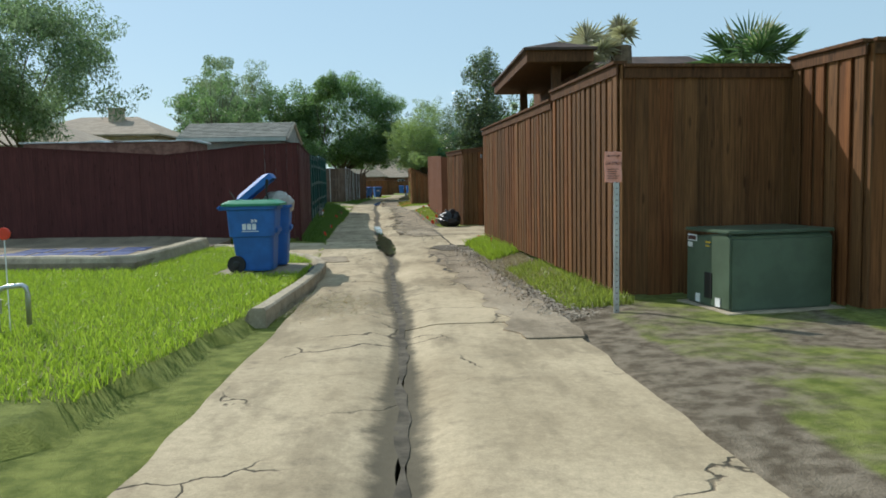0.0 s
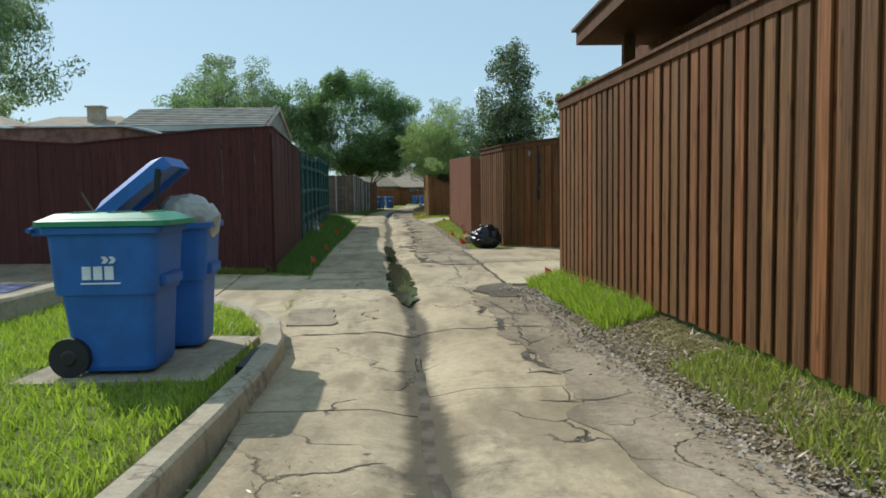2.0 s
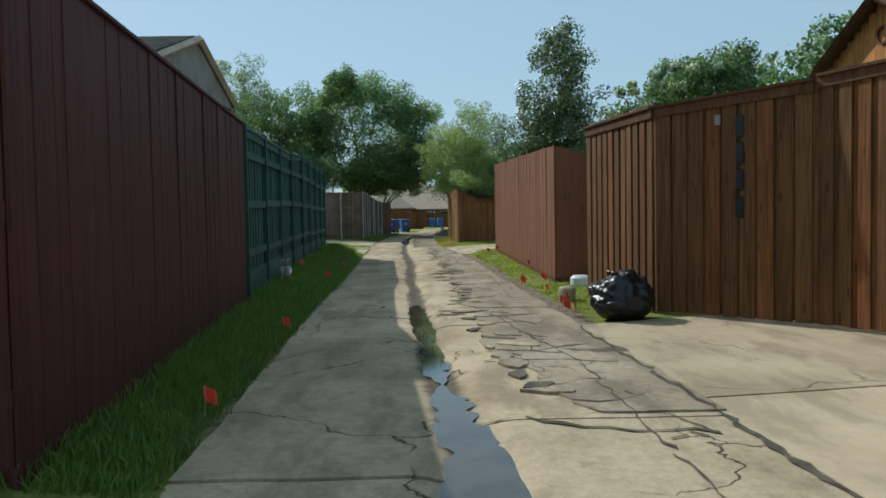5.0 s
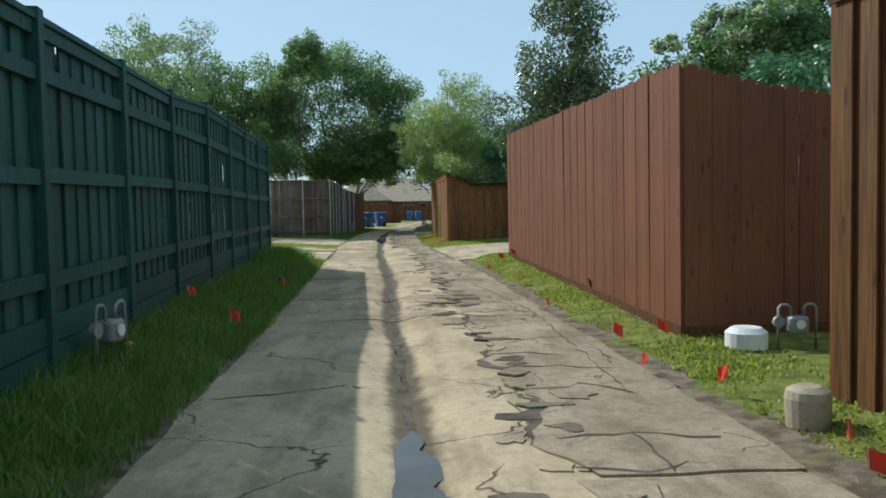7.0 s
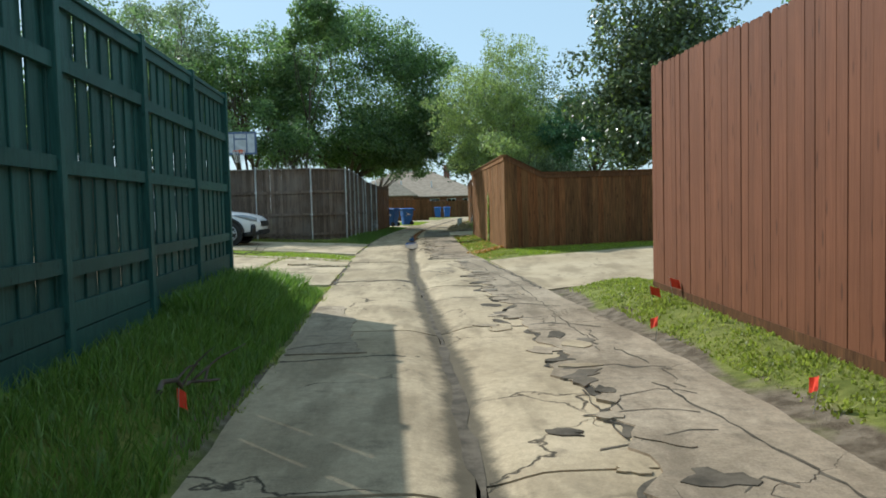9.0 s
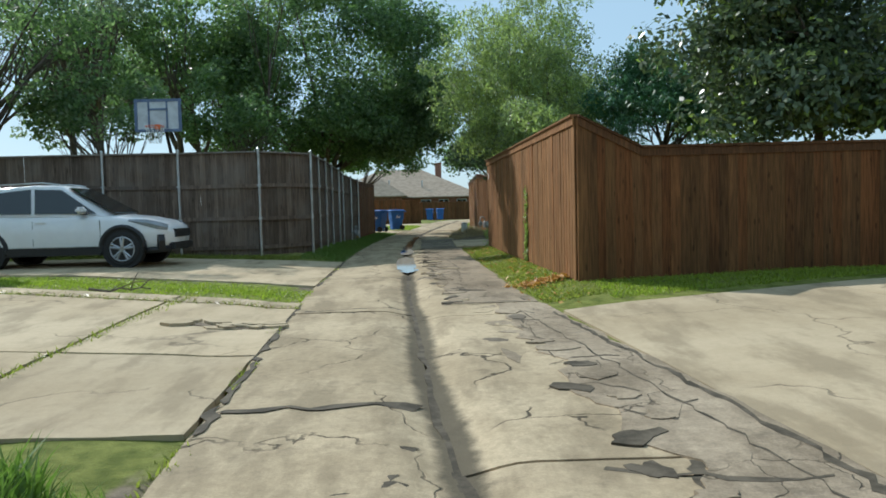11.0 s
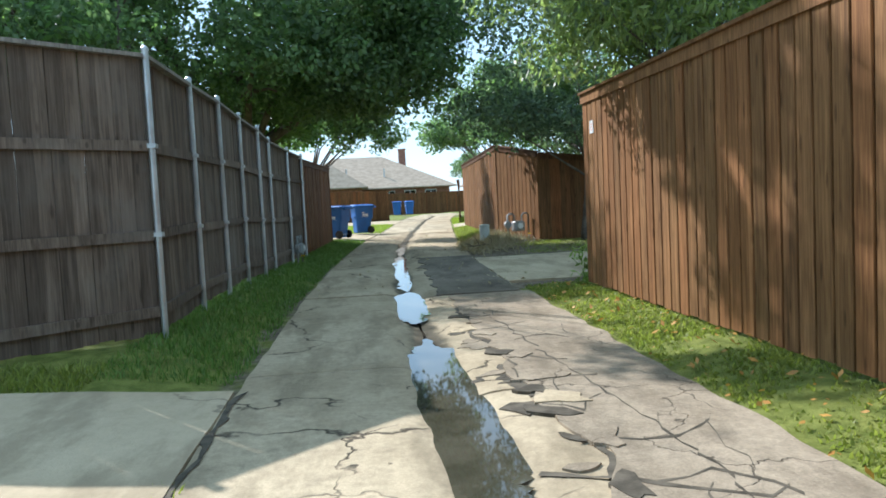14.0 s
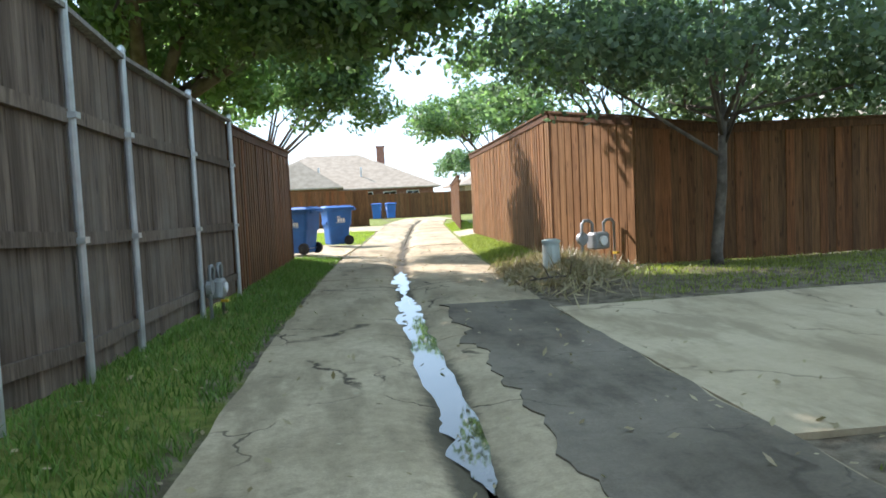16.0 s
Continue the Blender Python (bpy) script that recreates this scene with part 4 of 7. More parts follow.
def fence(label, pts, style, material, trim=None, seed=0, posts=None, name="fence", corner=()):
    """A fence along pts of (x, y, foot, top). The side to the right of the way is the alley's."""
    root = thing(name, (pts[0][0], pts[0][1], pts[0][2]), label, "fence")
    inv = Matrix.Translation(-root.matrix_basis.translation)
    r = random.Random(seed)
    trim = trim or material
    wide, flush = style == "wide", style == "flush"
    style = "bob" if wide or flush else style
    me_front = picket_mesh("picket", 0.172 if wide else 0.142, 0.018, material)
    me_out = picket_mesh("picket", 0.138, 0.018, material, 0.012 if material == "red" else 0.0)

    def put(x, y, z0, z1, yaw, me):
        ob = new("picket", me)
        ob.parent = root
        ob.matrix_basis = inv @ pose(x, y, z0, r.gauss(0, 0.10), r.gauss(0, 0.06 if style in ("grey", "plain") else 0.09), yaw) @ Matrix.Diagonal((1, 1, z1 - z0, 1))

    for (xa, ya, fa, ta), (xb, yb, fb, tb) in zip(pts, pts[1:]):
        ln = math.hypot(xb - xa, yb - ya)
        dx, dy = (xb - xa) / ln, (yb - ya) / ln
        ox, oy = dy, -dx
        yaw = math.degrees(math.atan2(dy, dx))

        def spot(s, off=0.0):
            t = s / ln
            return xa + dx * s + ox * off, ya + dy * s + oy * off, fa + (fb - fa) * t, ta + (tb - ta) * t

        if style == "bob":
            n = math.ceil(ln / 0.139) if flush else max(2, round(ln / 0.2))
            for i in range(n):
                x, y, f, t = spot((i + 0.5) * ln / n, 0.006 + 0.006 * (i % 2) if flush else 0.012)
                put(x, y, f + r.uniform(0, 0.02), t - 0.03, yaw, me_front if wide or flush else me_out)
            for i in range(0 if flush else n + 1):
                x, y, f, t = spot(min(ln - 0.03, max(0.03, i * ln / n)), -0.014)
                put(x, y, f + r.uniform(0, 0.02), t - 0.03, yaw, me_out)
            bm = bmesh.new()
            p, q = spot(0), spot(ln)
            bar(bm, (p[0], p[1], p[3]), (q[0], q[1], q[3]), 0.15, 0.035, 0.0, 0.0)
            part("cap", bm, trim, root, at=inv, bevel=0.004)
            bm = bmesh.new()
            bar(bm, (p[0], p[1], p[3]), (q[0], q[1], q[3]), 0.02, 0.11, 0.034, -0.075)
            part("trim_board", bm, trim, root, at=inv)
            for k in (0.15, 0.5, 0.9):
                bm = bmesh.new()
                bar(bm, (p[0], p[1], p[2] + (p[3] - p[2]) * k), (q[0], q[1], q[2] + (q[3] - q[2]) * k), 0.04, 0.09, -0.05)
                part("rail", bm, trim, root, at=inv)
        elif style == "plain":
            n = max(2, round(ln / (0.1385 if material == "red" else 0.1365)))
            wob = 0.012 if material == "red" else 0.0 if material == "maroon" else 0.004
            for i in range(n):
                x, y, f, t = spot((i + 0.5) * ln / n + r.uniform(-0.002, 0.002), 0.002 * (i % 3))
                put(x, y, f + r.uniform(0, 0.015), t + r.uniform(-wob, wob), yaw, me_out)
            p, q = spot(0), spot(ln)
            for k in (0.15, 0.5, 0.88):
                bm = bmesh.new()
                bar(bm, (p[0], p[1], p[2] + (p[3] - p[2]) * k), (q[0], q[1], q[2] + (q[3] - q[2]) * k), 0.04, 0.09, -0.034)
                part("rail", bm, trim, root, at=inv)
            bm = bmesh.new()
            bar(bm, (p[0], p[1], p[2]), (q[0], q[1], q[2]), 0.04, 0.14, -0.002, -0.02)
            if material == "maroon":
                cap = bmesh.new()
                bar(cap, (p[0], p[1], p[3]), (q[0], q[1], q[3]), 0.075, 0.03, 0.0, 0.012)
                part("cap", cap, trim, root, at=inv, bevel=0.004)
            part("kickboard", bm, "darkwood" if style == "plain" and material == "red" else trim, root, at=inv)
        elif style == "green":
            n = max(2, round(ln / 0.128))
            for i in range(n):
                x, y, f, t = spot((i + 0.5) * ln / n, -0.018 - 0.0185 * (i % 2))
                put(x, y, f, t - 0.02, yaw, me_out)
            count = max(1, round(ln / 1.9))
            for i in range(count + 1):
                x, y, f, t = spot(i * ln / count)
                bm = bmesh.new()
                add_box(bm, -0.05, 0.05, -0.055, 0.045, -0.1, t - f + 0.06, Matrix.Translation((x, y, f)) @ Matrix.Rotation(radians(yaw), 4, "Z"))
                part("post", bm, trim, root, at=inv, bevel=0.005)
            for i in range(count):
                p, q = spot(i * ln / count + 0.05), spot((i + 1) * ln / count - 0.05)
                for k in (0.62, 1.3, 1.95):
                    bm = bmesh.new()
                    bar(bm, (p[0], p[1], p[2] + k), (q[0], q[1], q[2] + k), 0.04, 0.10, 0.012, r.gauss(0, 0.012))
                    part("rail", bm, trim, root, at=inv)
                for k in (0.10, 0.29):
                    bm = bmesh.new()
                    bar(bm, (p[0], p[1], p[2] + k), (q[0], q[1], q[2] + k), 0.025, 0.18, 0.01)
                    part("kickboard", bm, trim, root, at=inv)
                bm = bmesh.new()
                bar(bm, (p[0], p[1], p[3]), (q[0], q[1], q[3]), 0.11, 0.04, -0.01)
                part("cap", bm, trim, root, at=inv)
                bm = bmesh.new()
                bar(bm, (p[0], p[1], p[3] - 0.07), (q[0], q[1], q[3] - 0.07), 0.03, 0.09, 0.01)
                part("trim_board", bm, trim, root, at=inv)
        elif style == "grey":
            n = max(2, round(ln / 0.1362))
            for i in range(n):
                x, y, f, t = spot((i + 0.5) * ln / n + r.uniform(-0.0025, 0.0025), 0.003 * (i % 2))
                put(x, y, f + 0.03 + r.uniform(0, 0.03), t - 0.02, yaw, me_out)
            p, q = spot(0), spot(ln)
            for k in (0.25, 0.95, 1.75):
                bm = bmesh.new()
                bar(bm, (p[0], p[1], p[2] + k), (q[0], q[1], q[2] + k), 0.04, 0.09, 0.034, r.gauss(0, 0.01))
                part("rail", bm, trim, root, at=inv)
            bm = bmesh.new()
            bar(bm, (p[0], p[1], p[3]), (q[0], q[1], q[3]), 0.13, 0.035, 0.02)
            part("cap", bm, "greycap", root, at=inv)
    for x, y, f, t in corner:
        bm = bmesh.new()
        add_box(bm, x - 0.035, x + 0.035, y - 0.035, y + 0.035, f, t)
        part("corner_post", bm, trim, root, at=inv)
    if posts:
        for x, y, f, t in posts:
            bm = bmesh.new()
            add_tube(bm, [(x, y, f - 0.1), (x, y, t + 0.05)], 0.031, 10)
            add_tube(bm, [(x, y, t + 0.05), (x, y, t + 0.075), (x, y, t + 0.095)], [0.036, 0.034, 0.012], 10)
            for k in (0.95, 1.75):
                add_box(bm, x - 0.045, x + 0.045, y - 0.045, y + 0.045, f + k - 0.02, f + k + 0.02)
            part("post", bm, "steel", root, "galvanised steel post", at=inv, soft=False)
    return root


M["greycap"] = wood("grey_cap_boards", (0.16, 0.14, 0.12), (0.32, 0.29, 0.25), 0.85, 0.3)

# brown board-on-board fence by the alley mouth, with a step in its cap
fence("tall dark-stained board-on-board wooden fence with a cap", [(4.33, 6.0, 0.2, 2.74), (4.155, 8.85, 0.24, 2.76)][::-1], "bob", "brown", "darkwood", 1, corner=[(4.365, 6.04, 0.1, 2.7)])
fence("tall dark-stained board-on-board wooden fence with a cap", [(4.155, 8.87, 0.24, 2.65), (3.77, 15.08, 0.25, 2.65)][::-1], "bob", "brown", "darkwood", 2)
fence("shaded dark-stained wooden fence facing the street", [(6.27, 6.0, 0.2, 2.68), (4.36, 6.0, 0.2, 2.7)][::-1], "flush", "brown", "darkwood", 3)
fence("dark-stained wooden fence stepping forward beside the transformer", [(6.22, 5.95, 0.2, 2.75), (6.3, 4.7, 0.2, 2.72)], "bob", "brown", "darkwood", 4)
fence("dark-stained wooden fence behind the transformer", [(6.32, 4.7, 0.2, 2.72), (13.0, 4.6, 0.2, 2.72)], "flush", "brown", "darkwood", 5)
fence("dark-stained wooden fence returning from the driveway", [(3.8, 15.1, 0.2, 2.64), (9.0, 15.3, 0.2, 2.64)][::-1], "bob", "brown", "darkwood", 6)
# the gates beyond the first driveway
fence("dark-stained wooden fence end with a cap beside the gate", [(3.53, 25.67, 0.03, 2.56), (3.93, 23.6, 0.03, 2.57)], "bob", "brown", "darkwood", 7)
fence("closed dark-stained wooden driveway gate with worn numerals", [(3.95, 23.57, 0.05, 2.57), (5.27, 22.3, 0.05, 2.66)], "wide", "brown", "darkwood", 8, None, "gate")
fence("brown wooden gate panel with a metal letter", [(5.30, 22.25, 0.05, 2.69), (6.02, 20.75, 0.05, 2.72), (6.9, 18.9, 0.05, 2.74)], "bob", "brown", "darkwood", 9, None, "gate")
# red-brown picket fence
fence("red-brown picket fence with clipped board tops", [(3.4, 27.9, 0.1, 2.52), (3.175, 37.9, 0.24, 2.86)][::-1], "plain", "red", "red", 10, corner=[(3.43, 27.93, 0.0, 2.47)])
fence("red-brown picket fence return with a sagging top", [(3.42, 27.88, 0.1, 2.50), (4.2, 27.9, 0.1, 2.31), (6.6, 28.0, 0.1, 2.02)], "plain", "red", "red", 11)
fence("red-brown picket fence return behind the driveway", [(3.2, 37.95, 0.24, 2.84), (9.0, 38.3, 0.24, 2.7)][::-1], "plain", "red", "red", 12)
# maroon fence on the other side
fence("solid maroon painted wooden fence rising to its corner", [(-17.0, 20.2, 0.02, 2.5), (-8.5, 18.4, 0.02, 2.62), (-4.2, 17.9, 0.05, 2.31), (-3.2, 17.82, 0.05, 2.40), (-1.9, 17.74, 0.08, 2.52), (-0.765, 17.655, 0.1, 2.55)], "plain", "maroon", "maroon", 13, corner=[(-0.80, 17.70, 0.0, 2.45)])
fence("solid maroon painted wooden fence beside the alley", [(-0.742, 17.63, 0.1, 2.545), (-1.28, 24.25, 0.18, 2.51)], "plain", "maroon", "maroon", 14)
# dark green fence
fence("tall dark green painted fence with outer posts and rails", [(-1.3, 24.35, 0.2, 2.5), (-1.68, 29.8, 0.28, 2.58), (-1.80, 31.8, 0.3, 2.72), (-2.31, 39.25, 0.3, 2.82)], "green", "green", "green", 15)
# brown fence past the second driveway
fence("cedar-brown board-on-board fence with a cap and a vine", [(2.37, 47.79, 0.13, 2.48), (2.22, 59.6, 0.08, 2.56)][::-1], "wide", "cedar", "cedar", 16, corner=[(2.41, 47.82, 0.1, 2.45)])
# driveway side of the cedar fence: darker brown boards put its shade into the colour
fence("cedar-brown fence stepping down along the driveway, shade given by darker brown boards", [(2.4, 47.77, 0.13, 2.47), (3.3, 47.79, 0.15, 2.02), (12.0, 47.9, 0.17, 2.05)], "flush", "brown", "darkwood", 17)
fence("shaded cedar-brown fence return at its end", [(2.25, 59.63, 0.06, 2.55), (9.5, 60.2, 0.06, 2.5)][::-1], "bob", "cedar", "darkwood", 18)
# weathered grey fence with steel posts
GREY = [(-13.0, 55.55, 0.2, 2.68), (-7.4, 55.65, 0.16, 2.69), (-5.65, 55.77, 0.14, 2.69), (-3.72, 55.72, 0.14, 2.69), (-2.63, 56.78, 0.14, 2.69), (-2.66, 58.56, 0.16, 2.70), (-2.63, 60.0, 0.16, 2.69), (-2.62, 61.52, 0.17, 2.64), (-2.51, 62.6, 0.12, 2.55), (-2.50, 63.82, 0.1, 2.46), (-2.40, 65.9, 0.08, 2.42), (-2.30, 68.0, 0.06, 2.40)]
fence("weathered grey-brown picket fence with galvanised posts", GREY, "grey", "grey", "grey", 19, [(x + 0.06, y - (0.07 if i < 4 else 0.0), f, t) for i, (x, y, f, t) in enumerate(GREY)])
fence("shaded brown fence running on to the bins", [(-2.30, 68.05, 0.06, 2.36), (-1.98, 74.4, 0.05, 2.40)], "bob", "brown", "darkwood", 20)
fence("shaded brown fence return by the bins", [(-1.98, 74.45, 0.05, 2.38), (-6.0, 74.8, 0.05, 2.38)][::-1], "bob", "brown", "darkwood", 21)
# last brown fence
fence("red-brown board-on-board fence with peeling stain", [(2.78, 70.3, 0.12, 2.63), (3.12, 80.9, 0.14, 2.55)][::-1], "bob", "cedar", "darkwood", 22, corner=[(2.81, 70.33, 0.1, 2.59)])
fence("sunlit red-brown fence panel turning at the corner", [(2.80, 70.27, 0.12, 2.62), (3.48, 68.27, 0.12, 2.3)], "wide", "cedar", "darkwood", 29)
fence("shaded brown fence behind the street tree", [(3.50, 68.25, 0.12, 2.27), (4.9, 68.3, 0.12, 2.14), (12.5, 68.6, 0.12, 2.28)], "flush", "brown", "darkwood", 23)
fence("dark brown fence far down the alley", [(3.5, 86.2, 0.05, 2.1), (5.2, 101.0, 0.05, 2.0)][::-1], "bob", "brown", "darkwood", 26)
fence("brown fence beyond the far bins", [(-9.0, 97.8, 0.05, 2.0), (0.4, 98.0, 0.05, 1.9)], "plain", "brown", "darkwood", 24)
fence("brown fence closing the alley end", [(-3.0, 115.5, 0.05, 1.85), (24.0, 116.5, 0.05, 1.75)], "plain", "brown", "darkwood", 25)


# ---- trees and plants ----
def leaf_cloud(centres, radii, count, size, rng_np, narrow=0.55, droop=0.0, flat=1.0):
    """Many small leaves gathered in clumps: arrays of vertices and faces."""
    centres, radii = np.asarray(centres, float), np.asarray(radii, float)
    w = radii ** 2
    pick = rng_np.choice(len(centres), count, p=w / w.sum())
    u = rng_np.normal(size=(count, 3))
    u /= np.linalg.norm(u, axis=1)[:, None]
    d = radii[pick] * rng_np.uniform(0.2, 1.0, count) ** 0.45
    pos = centres[pick] + u * d[:, None] * np.array([1, 1, flat])
    # leaves face out of their clump and a little upward, so that each clump has a lit and a shaded side
    face = u + np.array([0.0, 0.0, 0.45]) + rng_np.normal(0.0, 0.75, size=(count, 3))
    a = rng_np.normal(size=(count, 3))
    a[:, 2] -= droop
    a -= face * (np.sum(a * face, axis=1) / np.sum(face * face, axis=1))[:, None]
    a[:, 2] -= droop * 0.3
    a /= np.linalg.norm(a, axis=1)[:, None]
    b = np.cross(a, face)
    b /= np.linalg.norm(b, axis=1)[:, None]
    s = size * rng_np.uniform(0.6, 1.35, count)[:, None]
    verts = np.stack([pos - a * s * 0.5, pos + b * s * 0.5 * narrow, pos + a * s * 0.5, pos - b * s * 0.5 * narrow], 1).reshape(-1, 3)
    faces = np.arange(count * 4).reshape(-1, 4)
    return verts, faces


def crown_clumps(rng_np, centre, spread, count, clump, hollow=0.3, lumpy=0.5):
    """Places of leaf clumps within an uneven ellipsoid, denser to the outside."""
    out, rad = [], []
    while len(out) < count:
        u = rng_np.normal(size=3)
        u /= np.linalg.norm(u)
        k = 1 + lumpy * noise.noise(Vector((u[0] * 2 + centre[0], u[1] * 2 + centre[1], u[2] * 2)))
        q = rng_np.uniform(hollow, 1.0) ** 0.7 * k
        if u[2] < -0.55:
            continue
        out.append([centre[i] + u[i] * q * spread[i] for i in range(3)])
        rad.append(clump * rng_np.uniform(0.45, 1.6))
    return out, rad


def tree(label, foot, trunk_h, trunk_r, centre, spread, clumps, clump, leaves, size, material, seed, narrow=0.55, droop=0.0, stems=1, lean=0.0, name="tree", second=None, limbs=9, flat=0.8, extra=None, hollow=0.3, lumpy=0.5):
    r = random.Random(seed)
    rn = np.random.default_rng(seed)
    foot = Vector((foot[0], foot[1], height(foot[0], min(foot[1], 104)) - 0.05))
    root = thing(name, foot, label, "tree")
    inv = Matrix.Translation(-foot)
    clumps, clump = int(clumps * 2.3), clump * 0.62
    pts, rad = crown_clumps(rn, centre, spread, clumps, clump, hollow, lumpy)
    if extra:
        for c, s, n in extra:
            p2, r2 = crown_clumps(rn, c, s, int(n * 2.3), clump)
            pts, rad = pts + p2, rad + r2
    bm = bmesh.new()
    for s in range(stems):
        off = Vector((r.gauss(0, 0.3), r.gauss(0, 0.3), 0)) if stems > 1 else Vector((0, 0, 0))
        top = Vector((foot.x + (centre[0] - foot.x) * 0.45, foot.y + (centre[1] - foot.y) * 0.45, foot.z + trunk_h)) + off * 2
        mid = foot.lerp(top, 0.5) + Vector((r.gauss(0, 0.12), r.gauss(0, 0.12), 0)) + off * 0.6
        add_tube(bm, [foot + off * 0.4, foot + off * 0.45 + Vector((0, 0, 0.25)), mid, top], [trunk_r * 1.35, trunk_r, trunk_r * 0.85, trunk_r * 0.65], 9)
        order = list(range(len(pts)))
        r.shuffle(order)
        for i in order[:limbs]:
            end = Vector(pts[i])
            start = mid.lerp(top, r.uniform(0.35, 1.0))
            bend = start.lerp(end, 0.5) + Vector((r.gauss(0, 0.25), r.gauss(0, 0.25), r.uniform(0.0, 0.4)))
            add_tube(bm, [start, bend, end], [trunk_r * 0.4, trunk_r * 0.22, trunk_r * 0.05], 6)
            for _ in range(2):
                j = min(range(len(pts)), key=lambda q: (Vector(pts[q]) - bend).length + r.uniform(0, 1.5))
                add_tube(bm, [bend, bend.lerp(Vector(pts[j]), 0.55) + Vector((0, 0, 0.12)), Vector(pts[j])], [trunk_r * 0.18, trunk_r * 0.1, trunk_r * 0.03], 5)
    part("trunk", bm, "bark", root, at=inv, soft=True)
    v, f = leaf_cloud(pts, rad, leaves, size, rn, narrow, droop, flat)
    mesh_from("crown", v - np.array(foot), f, material, root)
    if second:
        n = int(leaves * second[1])
        if second[0] == "blossom":
            top = sorted(range(len(pts)), key=lambda q: -pts[q][2] - 0.6 * abs(pts[q][0] - centre[0]) + r.uniform(0, 1.5))[: len(pts) // 3]
            sub, srad = [pts[q] for q in top], [0.2] * len(top)
        else:
            sub, srad = pts, [q * 1.08 for q in rad]
        v, f = leaf_cloud(sub, srad, n, size * second[2], rn, narrow if len(second) < 4 else second[3], droop, flat)
        mesh_from("blossom" if second[0] == "blossom" else "foliage", v - np.array(foot), f, second[0], root)
    return root


# the dark oaks behind the weathered fence, hanging over the alley
tree("large dark green oak with a dense domed crown over the alley", (-4.1, 70.4), 2.9, 0.33, (-3.3, 69.2, 7.2), (5.3, 3.3, 4.1), 150, 1.0, 84000, 0.155, "oak", 21, second=("oaklight", 0.25, 1.0), limbs=9, hollow=0.5, lumpy=0.25,
     extra=[((-0.8, 68.9, 5.2), (2.4, 2.6, 1.7), 30), ((-0.3, 68.5, 4.3), (2.3, 1.7, 1.1), 28), ((-7.2, 68.6, 6.6), (2.2, 2.0, 2.6), 26), ((-5.6, 69.0, 4.1), (3.6, 1.8, 1.3), 34), ((-1.4, 69.6, 3.9), (1.9, 1.5, 0.9), 20), ((-2.6, 67.2, 4.7), (2.2, 1.8, 1.4), 20), ((0.6, 69.0, 5.6), (1.7, 1.8, 1.4), 18)])
tree("green tree hanging over the bins at the fence end", (-3.6, 76.8), 2.4, 0.1, (-1.3, 76.5, 4.2), (1.6, 1.3, 1.9), 50, 0.7, 12000, 0.15, "oak", 46, limbs=8, lumpy=0.9, second=("oaklight", 0.3, 1.0))
tree("dark green oak behind the weathered fence", (-8.6, 67.4), 4.6, 0.17, (-9.2, 67.8, 7.2), (3.8, 2.8, 3.3), 60, 0.85, 9500, 0.18, "oak", 22, second=("oaklight", 0.25, 1.0), stems=2, limbs=14)
tree("airy grey-green tree behind the weathered fence", (-12.4, 66.0), 5.5, 0.16, (-12.6, 66.0, 9.0), (3.4, 3.2, 3.2), 48, 0.85, 10500, 0.16, "elm", 23, 0.45, stems=2, limbs=16)
tree("dark green tree behind the weathered fence", (-12.5, 60.5), 4.0, 0.15, (-12.5, 60.8, 7.0), (3.8, 3.0, 3.0), 38, 0.8, 6200, 0.17, "oak", 24, stems=3, limbs=14, second=("oaklight", 0.15, 1.0))
# added shadow caster: high crown, hardly seen, placed to shade the cedar fence
tree("slender dark green tree added to cast shade on the cedar fence", (-5.2, 64.8), 6.6, 0.055, (-4.2, 62.5, 9.2), (1.5, 1.4, 1.5), 22, 0.7, 4300, 0.17, "oak", 25, limbs=6, second=("oaklight", 0.25, 1.0))
tree("sunlit green young tree behind the weathered fence", (-3.9, 72.6), 2.6, 0.09, (-3.7, 72.4, 3.9), (1.7, 1.8, 1.6), 40, 0.6, 9500, 0.16, "oaklight", 26, limbs=7)
tree("low dark green tree behind the weathered fence", (-9.4, 61.0), 2.2, 0.07, (-9.4, 61.0, 4.3), (2.3, 1.5, 1.5), 30, 0.62, 4600, 0.15, "oak", 42, stems=3, limbs=8, second=("elm", 0.2, 1.0))
tree("low dark green tree behind the weathered fence", (-6.0, 63.0), 2.2, 0.06, (-6.0, 63.0, 4.2), (1.9, 1.4, 1.4), 24, 0.62, 3600, 0.15, "oak", 43, stems=3, limbs=8, second=("oaklight", 0.2, 1.0))
tree("low green tree behind the weathered fence", (-14.5, 58.5), 1.8, 0.08, (-14.5, 58.6, 4.2), (2.6, 1.8, 1.8), 36, 0.65, 8200, 0.16, "oak", 44, stems=3, limbs=8, second=("elm", 0.2, 1.0))
# fine-leaved tree over the cedar fence
tree("feathery yellow-green tree leaning over the cedar fence", (4.3, 58.4), 2.6, 0.06, (2.9, 58.9, 4.5), (2.5, 2.6, 2.0), 100, 0.6, 40000, 0.125, "willow", 27, 0.28, 0.9, stems=3, limbs=16, second=("elm", 0.25, 1.0), extra=[((2.4, 58.2, 3.1), (0.9, 1.0, 0.7), 24), ((3.2, 55.9, 3.1), (0.9, 1.6, 0.7), 16), ((4.0, 59.2, 6.6), (1.4, 1.2, 1.5), 14), ((4.9, 58.8, 3.7), (1.4, 1.2, 1.1), 18)])
